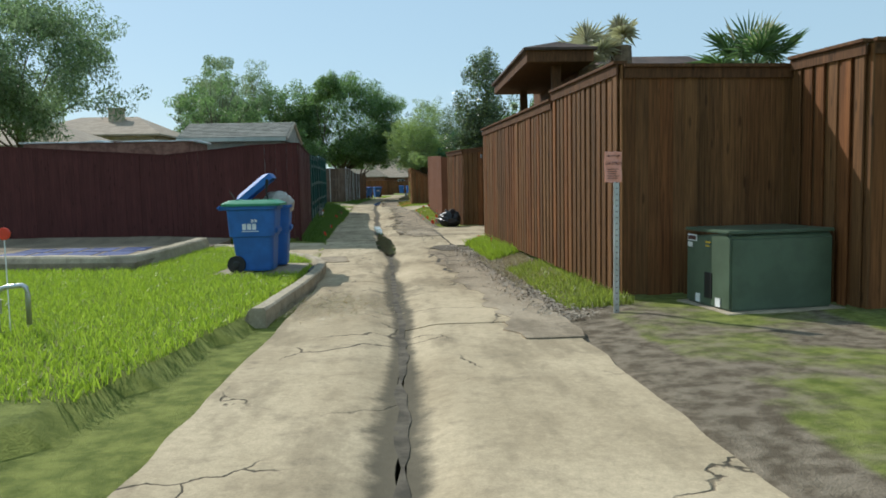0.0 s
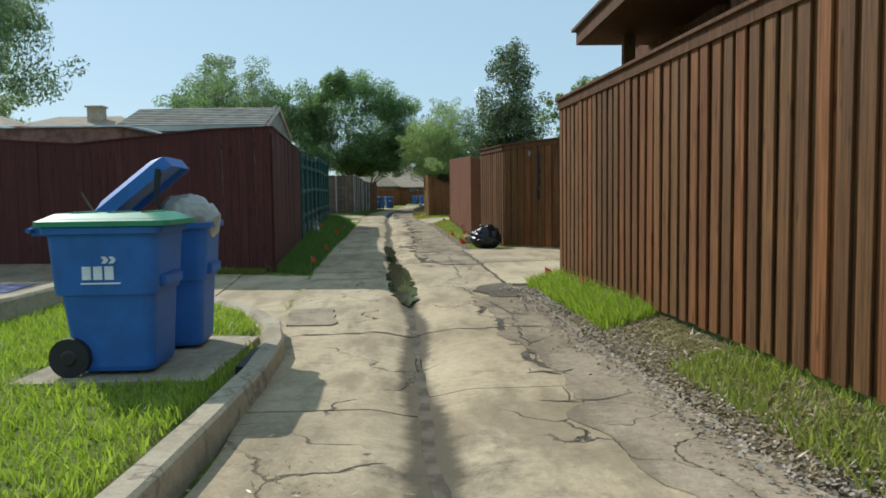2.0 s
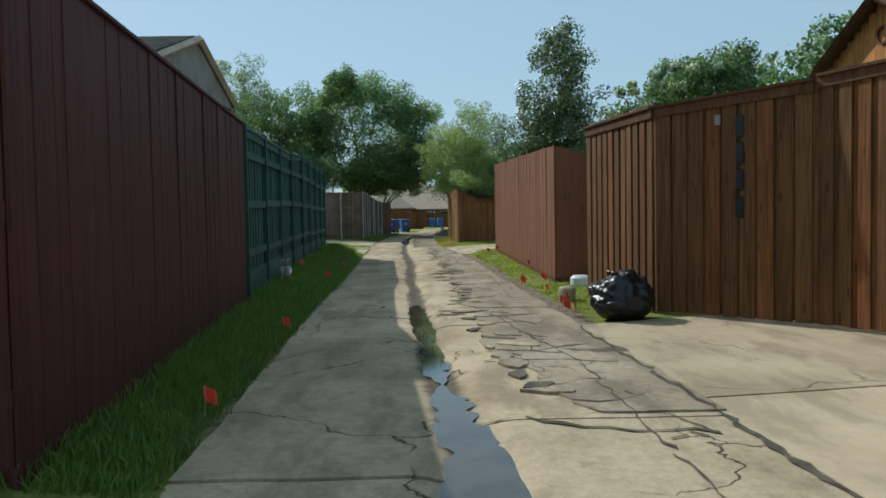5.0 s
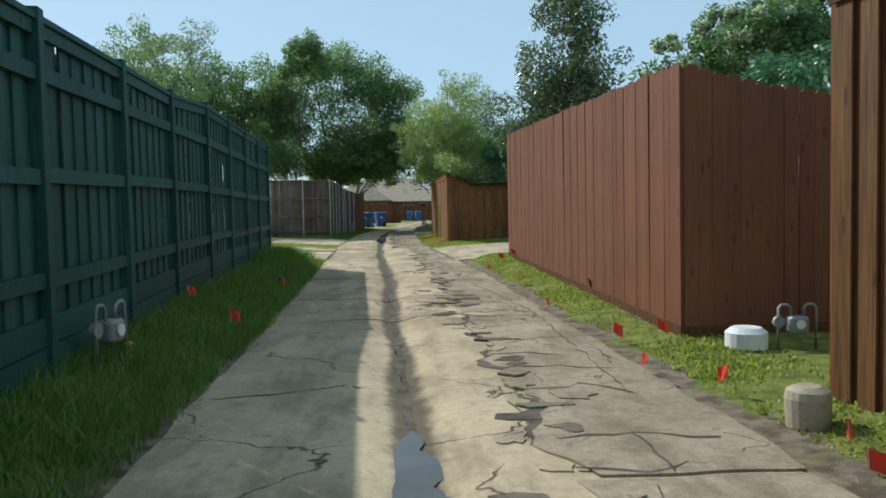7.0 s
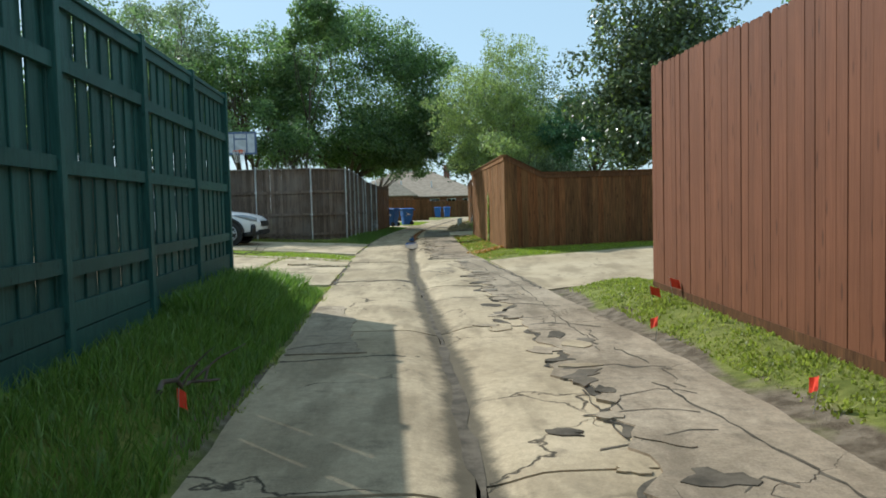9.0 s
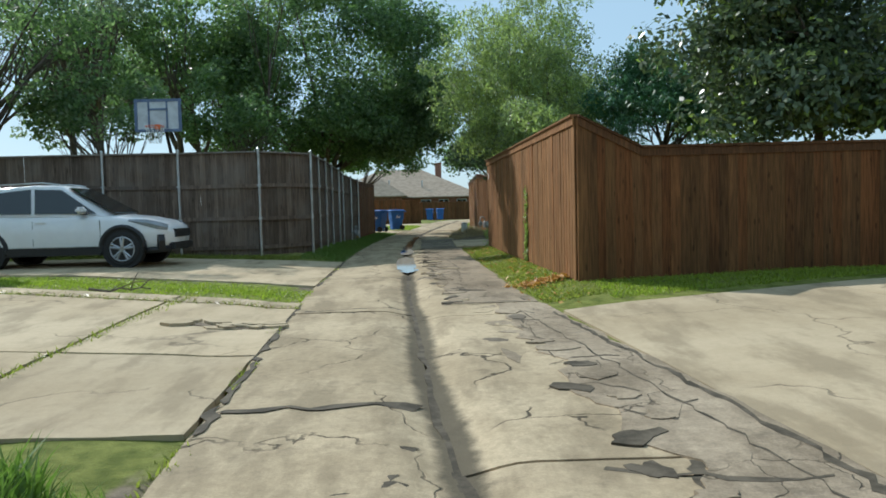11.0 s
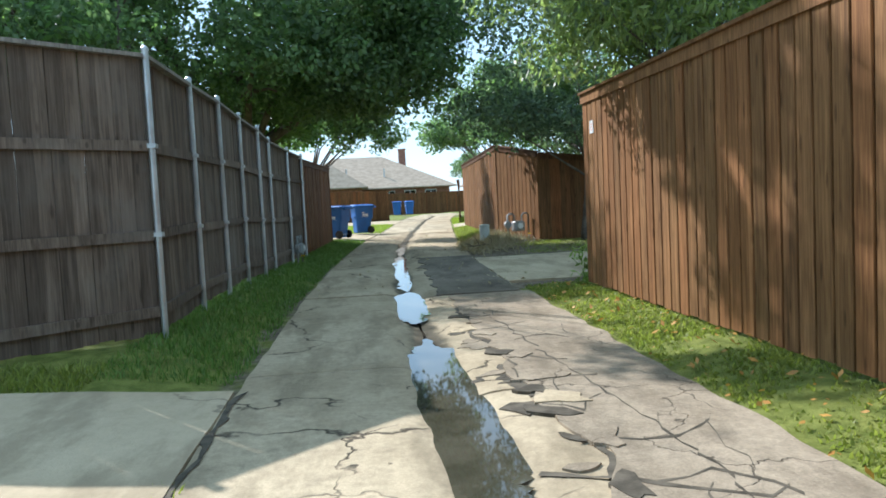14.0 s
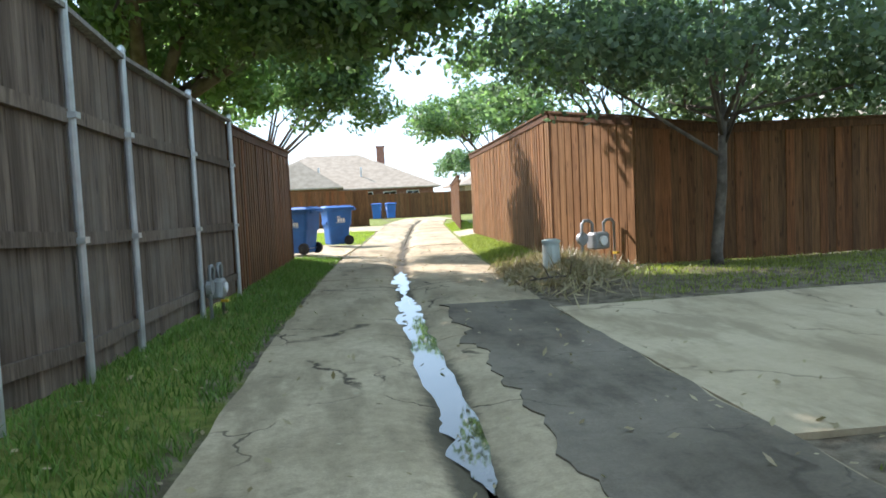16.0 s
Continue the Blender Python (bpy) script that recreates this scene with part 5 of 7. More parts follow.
# street tree before the last fence
tree("dark green street tree with a pale slender trunk", (4.45, 67.75), 2.3, 0.085, (4.7, 67.6, 5.5), (3.4, 2.8, 3.2), 130, 0.66, 26000, 0.125, "streetleaf", 28, limbs=12, second=("elm", 0.2, 1.0), extra=[((5.2, 67.4, 3.0), (3.3, 2.2, 0.8), 90), ((2.6, 68.0, 3.3), (1.1, 1.6, 0.8), 20), ((7.6, 68.0, 2.7), (2.0, 1.5, 0.6), 40), ((6.4, 69.6, 2.55), (2.6, 0.8, 0.5), 50)])
tree("green tree beyond the last fence", (6.6, 76.0), 2.6, 0.12, (5.6, 76.0, 4.6), (3.4, 3.2, 1.9), 70, 0.75, 15000, 0.17, "oak", 29, limbs=9, second=("oaklight", 0.2, 1.0))
tree("broad green tree far down the alley", (6.2, 92.0), 2.6, 0.14, (5.6, 92.0, 4.7), (3.9, 3.5, 1.5), 60, 0.75, 12000, 0.2, "oak", 30, limbs=9, second=("oaklight", 0.25, 1.0))
# glossy tall tree, cedar, myrtle
tree("tall glossy dark green magnolia with a ragged outline", (7.7, 51.3), 4.0, 0.12, (7.6, 51.2, 5.2), (2.5, 2.1, 3.3), 74, 0.72, 46000, 0.15, "magnolia", 31, 0.5, limbs=14, lumpy=0.8, second=("vine", 0.07, 1.0), extra=[((7.4, 51.2, 8.7), (1.4, 1.2, 1.9), 24), ((8.2, 52.0, 3.5), (2.0, 1.8, 1.4), 44), ((7.0, 51.6, 4.6), (1.6, 1.6, 1.4), 24), ((7.3, 50.5, 2.9), (1.9, 1.1, 0.9), 46)])
tree("dark green feathery cedar behind the cedar fence", (6.5, 56.8), 2.8, 0.12, (6.6, 56.8, 3.6), (1.9, 1.9, 1.6), 80, 0.5, 24000, 0.14, "cedarleaf", 32, 0.3, -0.8, limbs=10, extra=[((6.2, 56.8, 4.6), (0.6, 0.6, 0.7), 10), ((7.6, 57.0, 3.6), (1.5, 1.3, 1.2), 26)])
tree("crape myrtle with white blossom behind the gates", (12.2, 45.0), 3.0, 0.12, (12.2, 45.0, 5.7), (3.6, 3.2, 2.2), 95, 0.75, 22000, 0.16, "myrtle", 33, stems=3, limbs=12, second=("blossom", 0.6, 0.9, 0.9))
tree("dark green shrub tree behind the red fence", (9.3, 36.5), 2.0, 0.1, (9.3, 36.5, 3.0), (2.0, 2.0, 1.3), 45, 0.6, 9000, 0.14, "cedarleaf", 34, limbs=8)
tree("green tree behind the gates", (12.5, 33.5), 2.8, 0.12, (12.5, 33.5, 4.6), (2.6, 2.6, 1.8), 55, 0.7, 11000, 0.16, "myrtle", 35, limbs=9, second=("blossom", 0.08, 0.8, 0.9))
# trees on the maroon fence's side
tree("grey-green airy tree behind the maroon fence", (-11.6, 25.5), 3.4, 0.11, (-10.6, 24.3, 5.7), (3.4, 3.0, 3.3), 80, 0.8, 46000, 0.13, "elm", 36, 0.32, 0.7, limbs=14, extra=[((-11.4, 23.6, 3.9), (2.6, 2.0, 1.3), 40)], second=("oak", 0.35, 1.0))
tree("grey-green tree far behind the maroon fence", (-21.0, 44.0), 4.0, 0.2, (-21.0, 44.0, 6.0), (3.5, 3.5, 2.6), 50, 0.85, 9000, 0.2, "elm", 37, limbs=9)
tree("grey-green tree far behind the shed", (-18.5, 84.0), 5.0, 0.25, (-18.5, 84.0, 9.0), (5.2, 4.5, 5.0), 70, 1.1, 24000, 0.24, "elm", 38, limbs=12)
tree("dark green tree at the far roofs", (-11.0, 52.0), 2.5, 0.12, (-11.0, 52.0, 4.3), (1.7, 1.7, 1.2), 30, 0.6, 5000, 0.16, "oak", 39, limbs=6)
tree("round green tree beyond the far house", (12.5, 140.0), 3.0, 0.2, (12.0, 140.0, 4.8), (3.2, 3.2, 1.8), 45, 0.8, 7000, 0.25, "oak", 40, limbs=6)
tree("dark green tree behind the street fence", (17.0, 14.5), 3.0, 0.2, (16.5, 14.5, 5.4), (2.4, 2.6, 2.2), 50, 0.7, 9000, 0.16, "oak", 41, limbs=8)


def palm(foot, trunk_h, fronds, length, material, seed, label, up=0.3):
    r = random.Random(seed)
    z = height(*foot)
    root = thing("palm", (foot[0], foot[1], z), label, "palm tree")
    bm = bmesh.new()
    pts = [(0.02 * math.sin(i), 0, trunk_h * i / 8) for i in range(9)]
    add_tube(bm, pts, [0.19 + 0.025 * (i % 2) for i in range(9)], 10)
    part("trunk", bm, "palmtrunk", root)
    for k in range(fronds):
        bm = bmesh.new()
        az = k * 2.399 + r.uniform(-0.2, 0.2)
        el = r.uniform(-0.5, 1.2) + up
        d = Vector((math.cos(az) * math.cos(el), math.sin(az) * math.cos(el), math.sin(el)))
        side = d.cross(Vector((0, 0, 1))).normalized()
        nrm = side.cross(d).normalized()
        o = Vector((0, 0, trunk_h))
        hub = o + d * length * 0.5
        add_tube(bm, [o, o + d * length * 0.25 + Vector((0, 0, 0.02)), hub], [0.02, 0.014, 0.01], 5)
        for j in range(22):
            a = radians(-125 + 250 * j / 21)
            w = d * math.cos(a) + side * math.sin(a)
            tip = hub + w * length * 0.55 * r.uniform(0.85, 1.1) - Vector((0, 0, 0.12 * r.random()))
            mid = hub + w * length * 0.3 + nrm * 0.02
            s = w.cross(nrm).normalized() * 0.022
            vs = [bm.verts.new(p) for p in (hub - s * 0.4, mid - s, tip, mid + s, hub + s * 0.4)]
            bm.faces.new(vs)
        part("frond", bm, material if r.random() < 0.85 else "palmdry", root)
    return root


palm((5.42, 12.0), 3.4, 13, 0.85, "palmdry", 3, "fan palm with drying fronds behind the brown fence")
palm((6.02, 12.0), 3.75, 7, 0.6, "palmdry", 5, "thin dry palm top behind the brown fence", 0.9)
palm((8.2, 11.4), 3.05, 20, 1.2, "palm", 4, "green fan palm behind the brown fence")


# ---- houses and sheds ----
def prism_roof(bm, x0, x1, y0, y1, z0, z1, along="x", hip=0.0, thick=0.12):
    """A pitched roof with thickness; hip: how far the ridge ends are drawn in."""
    if along == "x":
        ym = (y0 + y1) / 2
        r0, r1 = (x0 + hip, ym, z1), (x1 - hip, ym, z1)
        q = [(x0, y0, z0), (x1, y0, z0), (x1, y1, z0), (x0, y1, z0)]
        v = [bm.verts.new(p) for p in q] + [bm.verts.new(r0), bm.verts.new(r1)]
        b = [bm.verts.new((x, y, z - thick)) for x, y, z in q]
        faces = ((v[0], v[1], v[5], v[4]), (v[2], v[3], v[4], v[5]), (v[3], v[0], v[4]), (v[1], v[2], v[5]))
    else:
        xm = (x0 + x1) / 2
        r0, r1 = (xm, y0 + hip, z1), (xm, y1 - hip, z1)
        q = [(x0, y0, z0), (x1, y0, z0), (x1, y1, z0), (x0, y1, z0)]
        v = [bm.verts.new(p) for p in q] + [bm.verts.new(r0), bm.verts.new(r1)]
        b = [bm.verts.new((x, y, z - thick)) for x, y, z in q]
        faces = ((v[1], v[2], v[5], v[4]), (v[3], v[0], v[4], v[5]), (v[0], v[1], v[4]), (v[2], v[3], v[5]))
    for f in faces:
        bm.faces.new(f)
    for k in range(4):
        bm.faces.new((v[k], b[k], b[(k + 1) % 4], v[(k + 1) % 4]))
    bm.faces.new(b)


def wall_box(name, x0, x1, y0, y1, z1, material, root, z0=-0.1):
    bm = bmesh.new()
    add_box(bm, x0, x1, y0, y1, z0, z1)
    return part(name, bm, material, root)


def window(root, x, y, z, w, h, yaw, material="carglass"):
    m = Matrix.Translation((x, y, z)) @ Matrix.Rotation(radians(yaw), 4, "Z")
    bm = bmesh.new()
    for a, b, c, d in ((-w / 2 - 0.06, w / 2 + 0.06, h, h + 0.07), (-w / 2 - 0.06, w / 2 + 0.06, -0.07, 0), (-w / 2 - 0.06, -w / 2, 0, h), (w / 2, w / 2 + 0.06, 0, h), (-0.02, 0.02, 0, h)):
        add_box(bm, a, b, -0.05, 0.03, c, d)
    win = part("window", bm, "white", root, at=m)
    bm = bmesh.new()
    add_box(bm, -w / 2, w / 2, -0.015, 0.0, 0, h)
    part("pane", bm, material, win)


def shingle_rows(root, p00, p10, p11, p01, rows, material):
    """Courses of shingles as thin overlapping strips on a slope; p00-p10 is the eave."""
    a, b, c, d = map(Vector, (p00, p10, p11, p01))
    n = (b - a).cross(d - a).normalized()
    if n.z < 0:
        n = -n
    for i in range(rows):
        bm = bmesh.new()
        t0, t1 = i / rows, min(1.0, (i + 1.12) / rows)
        q = [a.lerp(d, t0) + n * 0.03, b.lerp(c, t0) + n * 0.03, b.lerp(c, t1) + n * 0.008, a.lerp(d, t1) + n * 0.008]
        vs = [bm.verts.new(v) for v in q]
        bm.faces.new(vs)
        lo = [bm.verts.new(v - n * 0.028) for v in q[:2]]
        bm.faces.new((vs[0], lo[0], lo[1], vs[1]))
        part("shingle_course", bm, material, root)


# garden shed behind the maroon fence
shed = thing("shed", (0, 0, 0), "pale green garden shed with a grey shingle roof", "shed")
wall_box("wall", -5.0, -1.95, 22.6, 25.4, 2.95, "siding", shed)
bm = bmesh.new()
prism_roof(bm, -5.15, -1.75, 22.3, 25.7, 3.02, 3.60, "x")
part("roof", bm, "shingle", shed)
shingle_rows(shed, (-5.17, 22.28, 3.02), (-1.73, 22.28, 3.02), (-1.73, 24.0, 3.60), (-5.17, 24.0, 3.60), 10, "shingle")
bm = bmesh.new()
add_prism(bm, [(-1.55, -0.05), (1.55, -0.05), (0, 0.50)], 0.06, Matrix.Translation((-1.9, 24.0, 3.0)) @ Matrix.Rotation(radians(90), 4, "Z"))
part("gable", bm, "darkwood", shed)
for s in (-1, 1):
    bm = bmesh.new()
    add_tube(bm, [(-1.72, 24.0 + s * 1.72, 2.97), (-1.72, 24.0, 3.57)], 0.05, 4)
    part("barge_board", bm, "tan", shed)
bm = bmesh.new()
add_box(bm, -5.15, -1.75, 22.24, 22.29, 2.90, 3.02)
part("fascia", bm, "siding", shed)

# covered trailer showing over the fence
trailer = thing("trailer", (-6.4, 20.9, 0.0), "red-brown covered trailer with a pale tarpaulin top", "trailer")
bm = bmesh.new()
add_box(bm, -2.3, 2.3, -1.0, 1.0, 0.5, 2.83)
part("body", bm, "brick", trailer, bevel=0.03)
bm = bmesh.new()
rings = []
for i in range(12):
    x = -2.4 + 4.8 * i / 11
    rings.append([(x, y, 2.81 + 0.06 * math.cos(y * 1.3) + 0.05 * noise.noise(Vector((x * 2, y * 2, 0)))) for y in (-1.05, -0.5, 0.0, 0.5, 1.05)] + [(x, 1.05, 2.79), (x, -1.05, 2.79)])
add_loft(bm, rings)
part("tarpaulin", bm, "white", trailer, soft=True)
for x in (-1.0, 1.0):
    for y in (-0.95, 0.95):
        bm = bmesh.new()
        add_tube(bm, [(x, y - 0.1, 0.33), (x, y + 0.1, 0.33)], 0.33, 16)
        part("wheel", bm, "rubber", trailer)

# tan house far on the maroon side
house = thing("house", (0, 0, 0), "tan house with a low roof and chimney behind the maroon fence", "house")
wall_box("wall", -24.0, -14.8, 50.5, 60, 5.0, "tan", house)
bm = bmesh.new()
prism_roof(bm, -24.6, -14.2, 49.9, 60.6, 5.1, 6.7, "x", 3.2)
part("roof", bm, "shinglebrown", house)
bm = bmesh.new()
add_box(bm, -18.9, -18.0, 53.6, 54.4, 5.2, 7.1)
add_box(bm, -19.0, -17.9, 53.5, 54.5, 7.1, 7.2)
part("chimney", bm, "tan", house)
for x in (-22.5, -19.5, -16.6):
    window(house, x, 50.48, 3.0, 1.2, 1.2, 0)

house = thing("house", (0, 0, 0), "low tan house with a brown roof behind the maroon fence", "house")
wall_box("wall", -19.5, -12.4, 31.5, 40, 3.3, "tan", house)
bm = bmesh.new()
prism_roof(bm, -20.0, -11.9, 30.8, 40.8, 3.4, 4.75, "x", 3.0)
part("roof", bm, "shinglebrown", house)
for x in (-18.5, -14.5):
    window(house, x, 31.48, 1.6, 1.3, 1.3, 0)

# dark house behind the brown fence, with a deep eave over the corner
house = thing("house", (0, 0, 0), "dark brown house with deep eaves close behind the fence", "house")
wall_box("wall", 6.0, 7.9, 11.8, 15.0, 3.2, "darkwood", house)
bm = bmesh.new()
prism_roof(bm, 5.5, 8.3, 11.3, 15.4, 3.2, 3.96, "x", 0.5)
part("roof", bm, "shingledark", house)
bm = bmesh.new()
add_box(bm, 4.1, 5.15, 10.7, 15.35, 3.46, 3.52)
part("soffit", bm, "darkwood", house)
for x0, x1, y0, y1 in ((4.06, 4.1, 10.66, 15.39), (4.1, 5.15, 10.66, 10.70), (4.1, 5.15, 15.35, 15.39), (5.15, 5.19, 10.66, 15.39)):
    bm = bmesh.new()
    add_box(bm, x0, x1, y0, y1, 3.47, 3.66)
    part("fascia", bm, "darkwood", house)
bm = bmesh.new()
prism_roof(bm, 4.0, 5.25, 10.6, 15.45, 3.70, 3.84, "y", 0.3, 0.04)
part("porch_roof", bm, "shingledark", house)
for y in (11.05, 14.7):
    bm = bmesh.new()
    add_box(bm, 4.55, 4.70, y - 0.07, y + 0.07, 0.1, 3.46)
    part("porch_post", bm, "darkwood", house)
bm = bmesh.new()
prism_roof(bm, 4.9, 6.6, 13.9, 16.4, 3.9, 4.35, "y", 0.2)
part("dormer_roof", bm, "shingledark", house)
wall_box("dormer", 5.1, 6.4, 14.1, 16.2, 3.9, "darkwood", house, 3.2)
window(house, 6.18, 13.4, 1.3, 1.1, 1.3, -90)

# orange cedar barn behind the gates
barn = thing("shed", (8.35, 24.0, 0.0), "orange cedar barn shed with a brown metal roof", "shed")
bt = Matrix.Rotation(radians(7), 4, "Z")
for i in range(24):
    bm = bmesh.new()
    y = -1.62 + i * 0.141
    top = 3.92 - abs(y) * 0.62 if abs(y) < 1.1 else 3.24 - (abs(y) - 1.1) * 1.4
    add_box(bm, -1.45, -1.41, y - 0.066, y + 0.066, 0.0, top)
    part("siding_board", bm, "barnwood", barn, at=bt)
bm = bmesh.new()
add_box(bm, -1.4, 1.6, -1.6, 1.6, 0, 2.55)
part("wall", bm, "barnwood", barn, at=bt)
bm = bmesh.new()
prof = [(-1.75, 2.45), (-1.14, 3.3), (0, 4.02), (1.14, 3.3), (1.75, 2.45)]
under = [(y, z - 0.07) for y, z in prof][::-1]
add_loft(bm, [[(x, y, z) for y, z in prof + under] for x in (-1.6, 1.7)])
part("roof", bm, "metalroof", barn, at=bt)
for k in range(12):
    bm = bmesh.new()
    add_tube(bm, [(-1.5 + k * 0.28, y, z + 0.012) for y, z in prof], 0.018, 4)
    part("roof_rib", bm, "metalroof", barn, at=bt)
bm = bmesh.new()
for (ya, za), (yb, zb) in zip(prof, prof[1:]):
    add_tube(bm, [(-1.62, ya, za - 0.06), (-1.62, yb, zb - 0.06)], 0.05, 4)
part("barge_board", bm, "darkwood", barn, at=bt)


def letter(name, text, size, m, material, parent, label, depth=0.012):
    cu = bpy.data.curves.new(name, "FONT")
    cu.body, cu.size, cu.extrude, cu.align_x, cu.align_y = text, size, depth, "CENTER", "CENTER"
    cu.materials.append(M[material])
    ob = new(name, cu)
    if parent is not None:
        ob.parent = parent
    ob.matrix_basis = m
    return tagged(ob, label)


letter("initial", "G", 0.34, bt @ pose(-1.47, 0.0, 3.45, 90, 0, -90), "darkwood", barn, "small dark letter under the gable")

# brick house with a wide brown roof at the alley's end
house = thing("house", (0, 0, 0), "brick house with a wide brown hipped roof and chimney", "house")
wall_box("wall", -11.5, 7.6, 131.0, 146.0, 2.5, "brick", house)
bm = bmesh.new()
prism_roof(bm, -12.2, 8.3, 130.2, 147, 2.6, 6.3, "x", 7.6)
part("roof", bm, "shinglebrown", house)
bm = bmesh.new()
prism_roof(bm, -9.0, -1.0, 126.5, 136, 2.75, 5.4, "y", 3.6)
part("front_roof", bm, "shinglebrown", house)
wall_box("front_wall", -8.4, -1.6, 127.2, 131.2, 2.7, "brick", house)
bm = bmesh.new()
add_box(bm, 2.6, 3.4, 137.5, 138.3, 4.5, 6.95)
add_box(bm, 2.53, 3.47, 137.43, 138.37, 6.95, 7.05)
part("chimney", bm, "brick", house)
for x, y in ((-6.5, 129.3), (-3.2, 130.2), (0.8, 133.0)):
    bm = bmesh.new()
    add_tube(bm, [(x, y, 3.2), (x, y, 4.7)], 0.09, 8)
    part("roof_vent", bm, "steel", house)
for x in (1.2, 3.4, 5.6):
    window(house, x, 130.98, 1.0, 1.1, 1.2, 0)
house = thing("house", (0, 0, 0), "low house with a pale brown roof behind the end fence", "house")
wall_box("wall", 10.2, 19.0, 128.0, 138.0, 2.4, "tan", house)
bm = bmesh.new()
prism_roof(bm, 9.4, 19.8, 127.2, 138.8, 2.5, 4.6, "x", 5.0)
part("roof", bm, "shinglebrown", house)
window(house, 12.0, 127.98, 1.0, 1.2, 1.2, 0)
window(house, 15.5, 127.98, 1.0, 1.2, 1.2, 0)
# house behind the street tree
house = thing("house", (0, 0, 0), "brick house behind the last fence", "house")
wall_box("wall", 14.5, 22.0, 80.0, 90.0, 2.8, "brick", house)
bm = bmesh.new()
prism_roof(bm, 13.9, 22.6, 79.4, 90.6, 2.9, 3.9, "y", 3.5)
part("roof", bm, "shinglebrown", house)
window(house, 14.48, 83.0, 1.0, 1.2, 1.3, -90)


# ---- wheeled bins ----
def bin_thing(x, y, z, yaw, lid_angle, lid_mat, label, deep=0.0, h=1.02):
    """A wheeled bin. Its front looks along +x, its wheels are at the back."""
    root = thing("wheelie_bin", pose(x, y, z, 0, 0, yaw), label, "bin", "wheeled bins in the alley")
    bm = bmesh.new()
    rings = []
    for zz, w, d, cx in ((0.03, 0.52, 0.50, 0.03), (0.06, 0.54, 0.52, 0.03), (0.555, 0.635, 0.56, 0.01), (0.56, 0.685, 0.595, 0.0), (0.64, 0.70, 0.605, 0.0), (0.95, 0.74, 0.63, 0.0), (h - 0.05, 0.75, 0.64, 0.0),
                         (h - 0.045, 0.81, 0.69, 0.0), (h, 0.81, 0.69, 0.0), (h, 0.74, 0.63, 0.0), (0.8, 0.70, 0.59, 0.0), (0.2, 0.52, 0.49, 0.02)):
        rings.append([(px + cx, py, pz) for px, py, pz in rounded(w, d, 0.07, zz)])
    add_loft(bm, rings)
    body = part("body", bm, "blue", root, soft=False)
    bm = bmesh.new()
    add_box(bm, 0.33, 0.385, -0.2, 0.2, 0.60, 0.68)
    part("grip", bm, "blue", body, bevel=0.01)
    bm = bmesh.new()
    for py in (-0.18, 0.18):
        add_box(bm, -0.50, -0.38, py - 0.03, py + 0.03, h - 0.06, h + 0.01)
    add_tube(bm, [(-0.49, -0.28, h - 0.02), (-0.49, 0.28, h - 0.02)], 0.018, 8)
    part("handle", bm, "blue", root)
    for py in (-0.29, 0.29):
        bm = bmesh.new()
        add_tube(bm, [(-0.24, py - 0.035, 0.135), (-0.24, py + 0.035, 0.135)], 0.135, 20)
        wh = part("wheel", bm, "rubber", root)
        bm = bmesh.new()
        s = 1 if py > 0 else -1
        add_tube(bm, [(-0.24, py + s * 0.036, 0.135), (-0.24, py + s * 0.05, 0.135)], [0.06, 0.04], 12)
        part("hub", bm, "carblack", wh)
    bm = bmesh.new()
    add_tube(bm, [(-0.24, -0.28, 0.135), (-0.24, 0.28, 0.135)], 0.014, 8)
    part("axle", bm, "steel", root)
    # lid, hinged at the back
    bm = bmesh.new()
    rings = []
    for zz, w, d, cx in ((0.05, 0.84, 0.67, 0.43), (0.0, 0.88, 0.71, 0.43), (0.0, 0.90, 0.73, 0.43), (0.035 + deep, 0.90, 0.73, 0.43), (0.055 + deep, 0.82, 0.64, 0.43), (0.085 + deep, 0.70, 0.50, 0.42)):
        rings.append([((px + cx) * (0.8 if deep else 1.0), py, pz) for px, py, pz in rounded(w, d, 0.08, zz)])
    add_loft(bm, rings)
    lm = Matrix.Translation((-0.42, 0, h + 0.005)) @ Matrix.Rotation(radians(-lid_angle), 4, "Y")
    lid = part("lid", bm, lid_mat, root, at=lm)
    for k in (0.2, 0.4, 0.56) if deep else (0.2, 0.45, 0.68):
        bm = bmesh.new()
        add_box(bm, k - 0.02, k + 0.02, -0.2, 0.2, 0.084 + deep, 0.095 + deep)
        part("lid_rib", bm, lid_mat, lid)
    # the maker's mark as plain white bars on both long sides
    for s in (-1, 1):
        bm = bmesh.new()
        for bx, bz, bw, bh in ((-0.10, 0.71, 0.058, 0.09), (-0.025, 0.71, 0.058, 0.09), (0.05, 0.71, 0.058, 0.09), (-0.01, 0.640, 0.26, 0.010)):
            add_box(bm, bx - bw / 2, bx + bw / 2, s * 0.309 - 0.007, s * 0.309 + 0.007, bz - bh / 2, bz + bh / 2)
        for k in range(2):
            add_prism(bm, [(k * 0.05 + 0.0, 0.775), (k * 0.05 + 0.03, 0.775), (k * 0.05 + 0.05, 0.798), (k * 0.05 + 0.03, 0.821), (k * 0.05 + 0.0, 0.821), (k * 0.05 + 0.02, 0.798)], 0.014, Matrix.Translation((0, s * 0.311, 0)))
        part("print", bm, "whiteprint", body, "white maker's mark as plain bars")
    return root


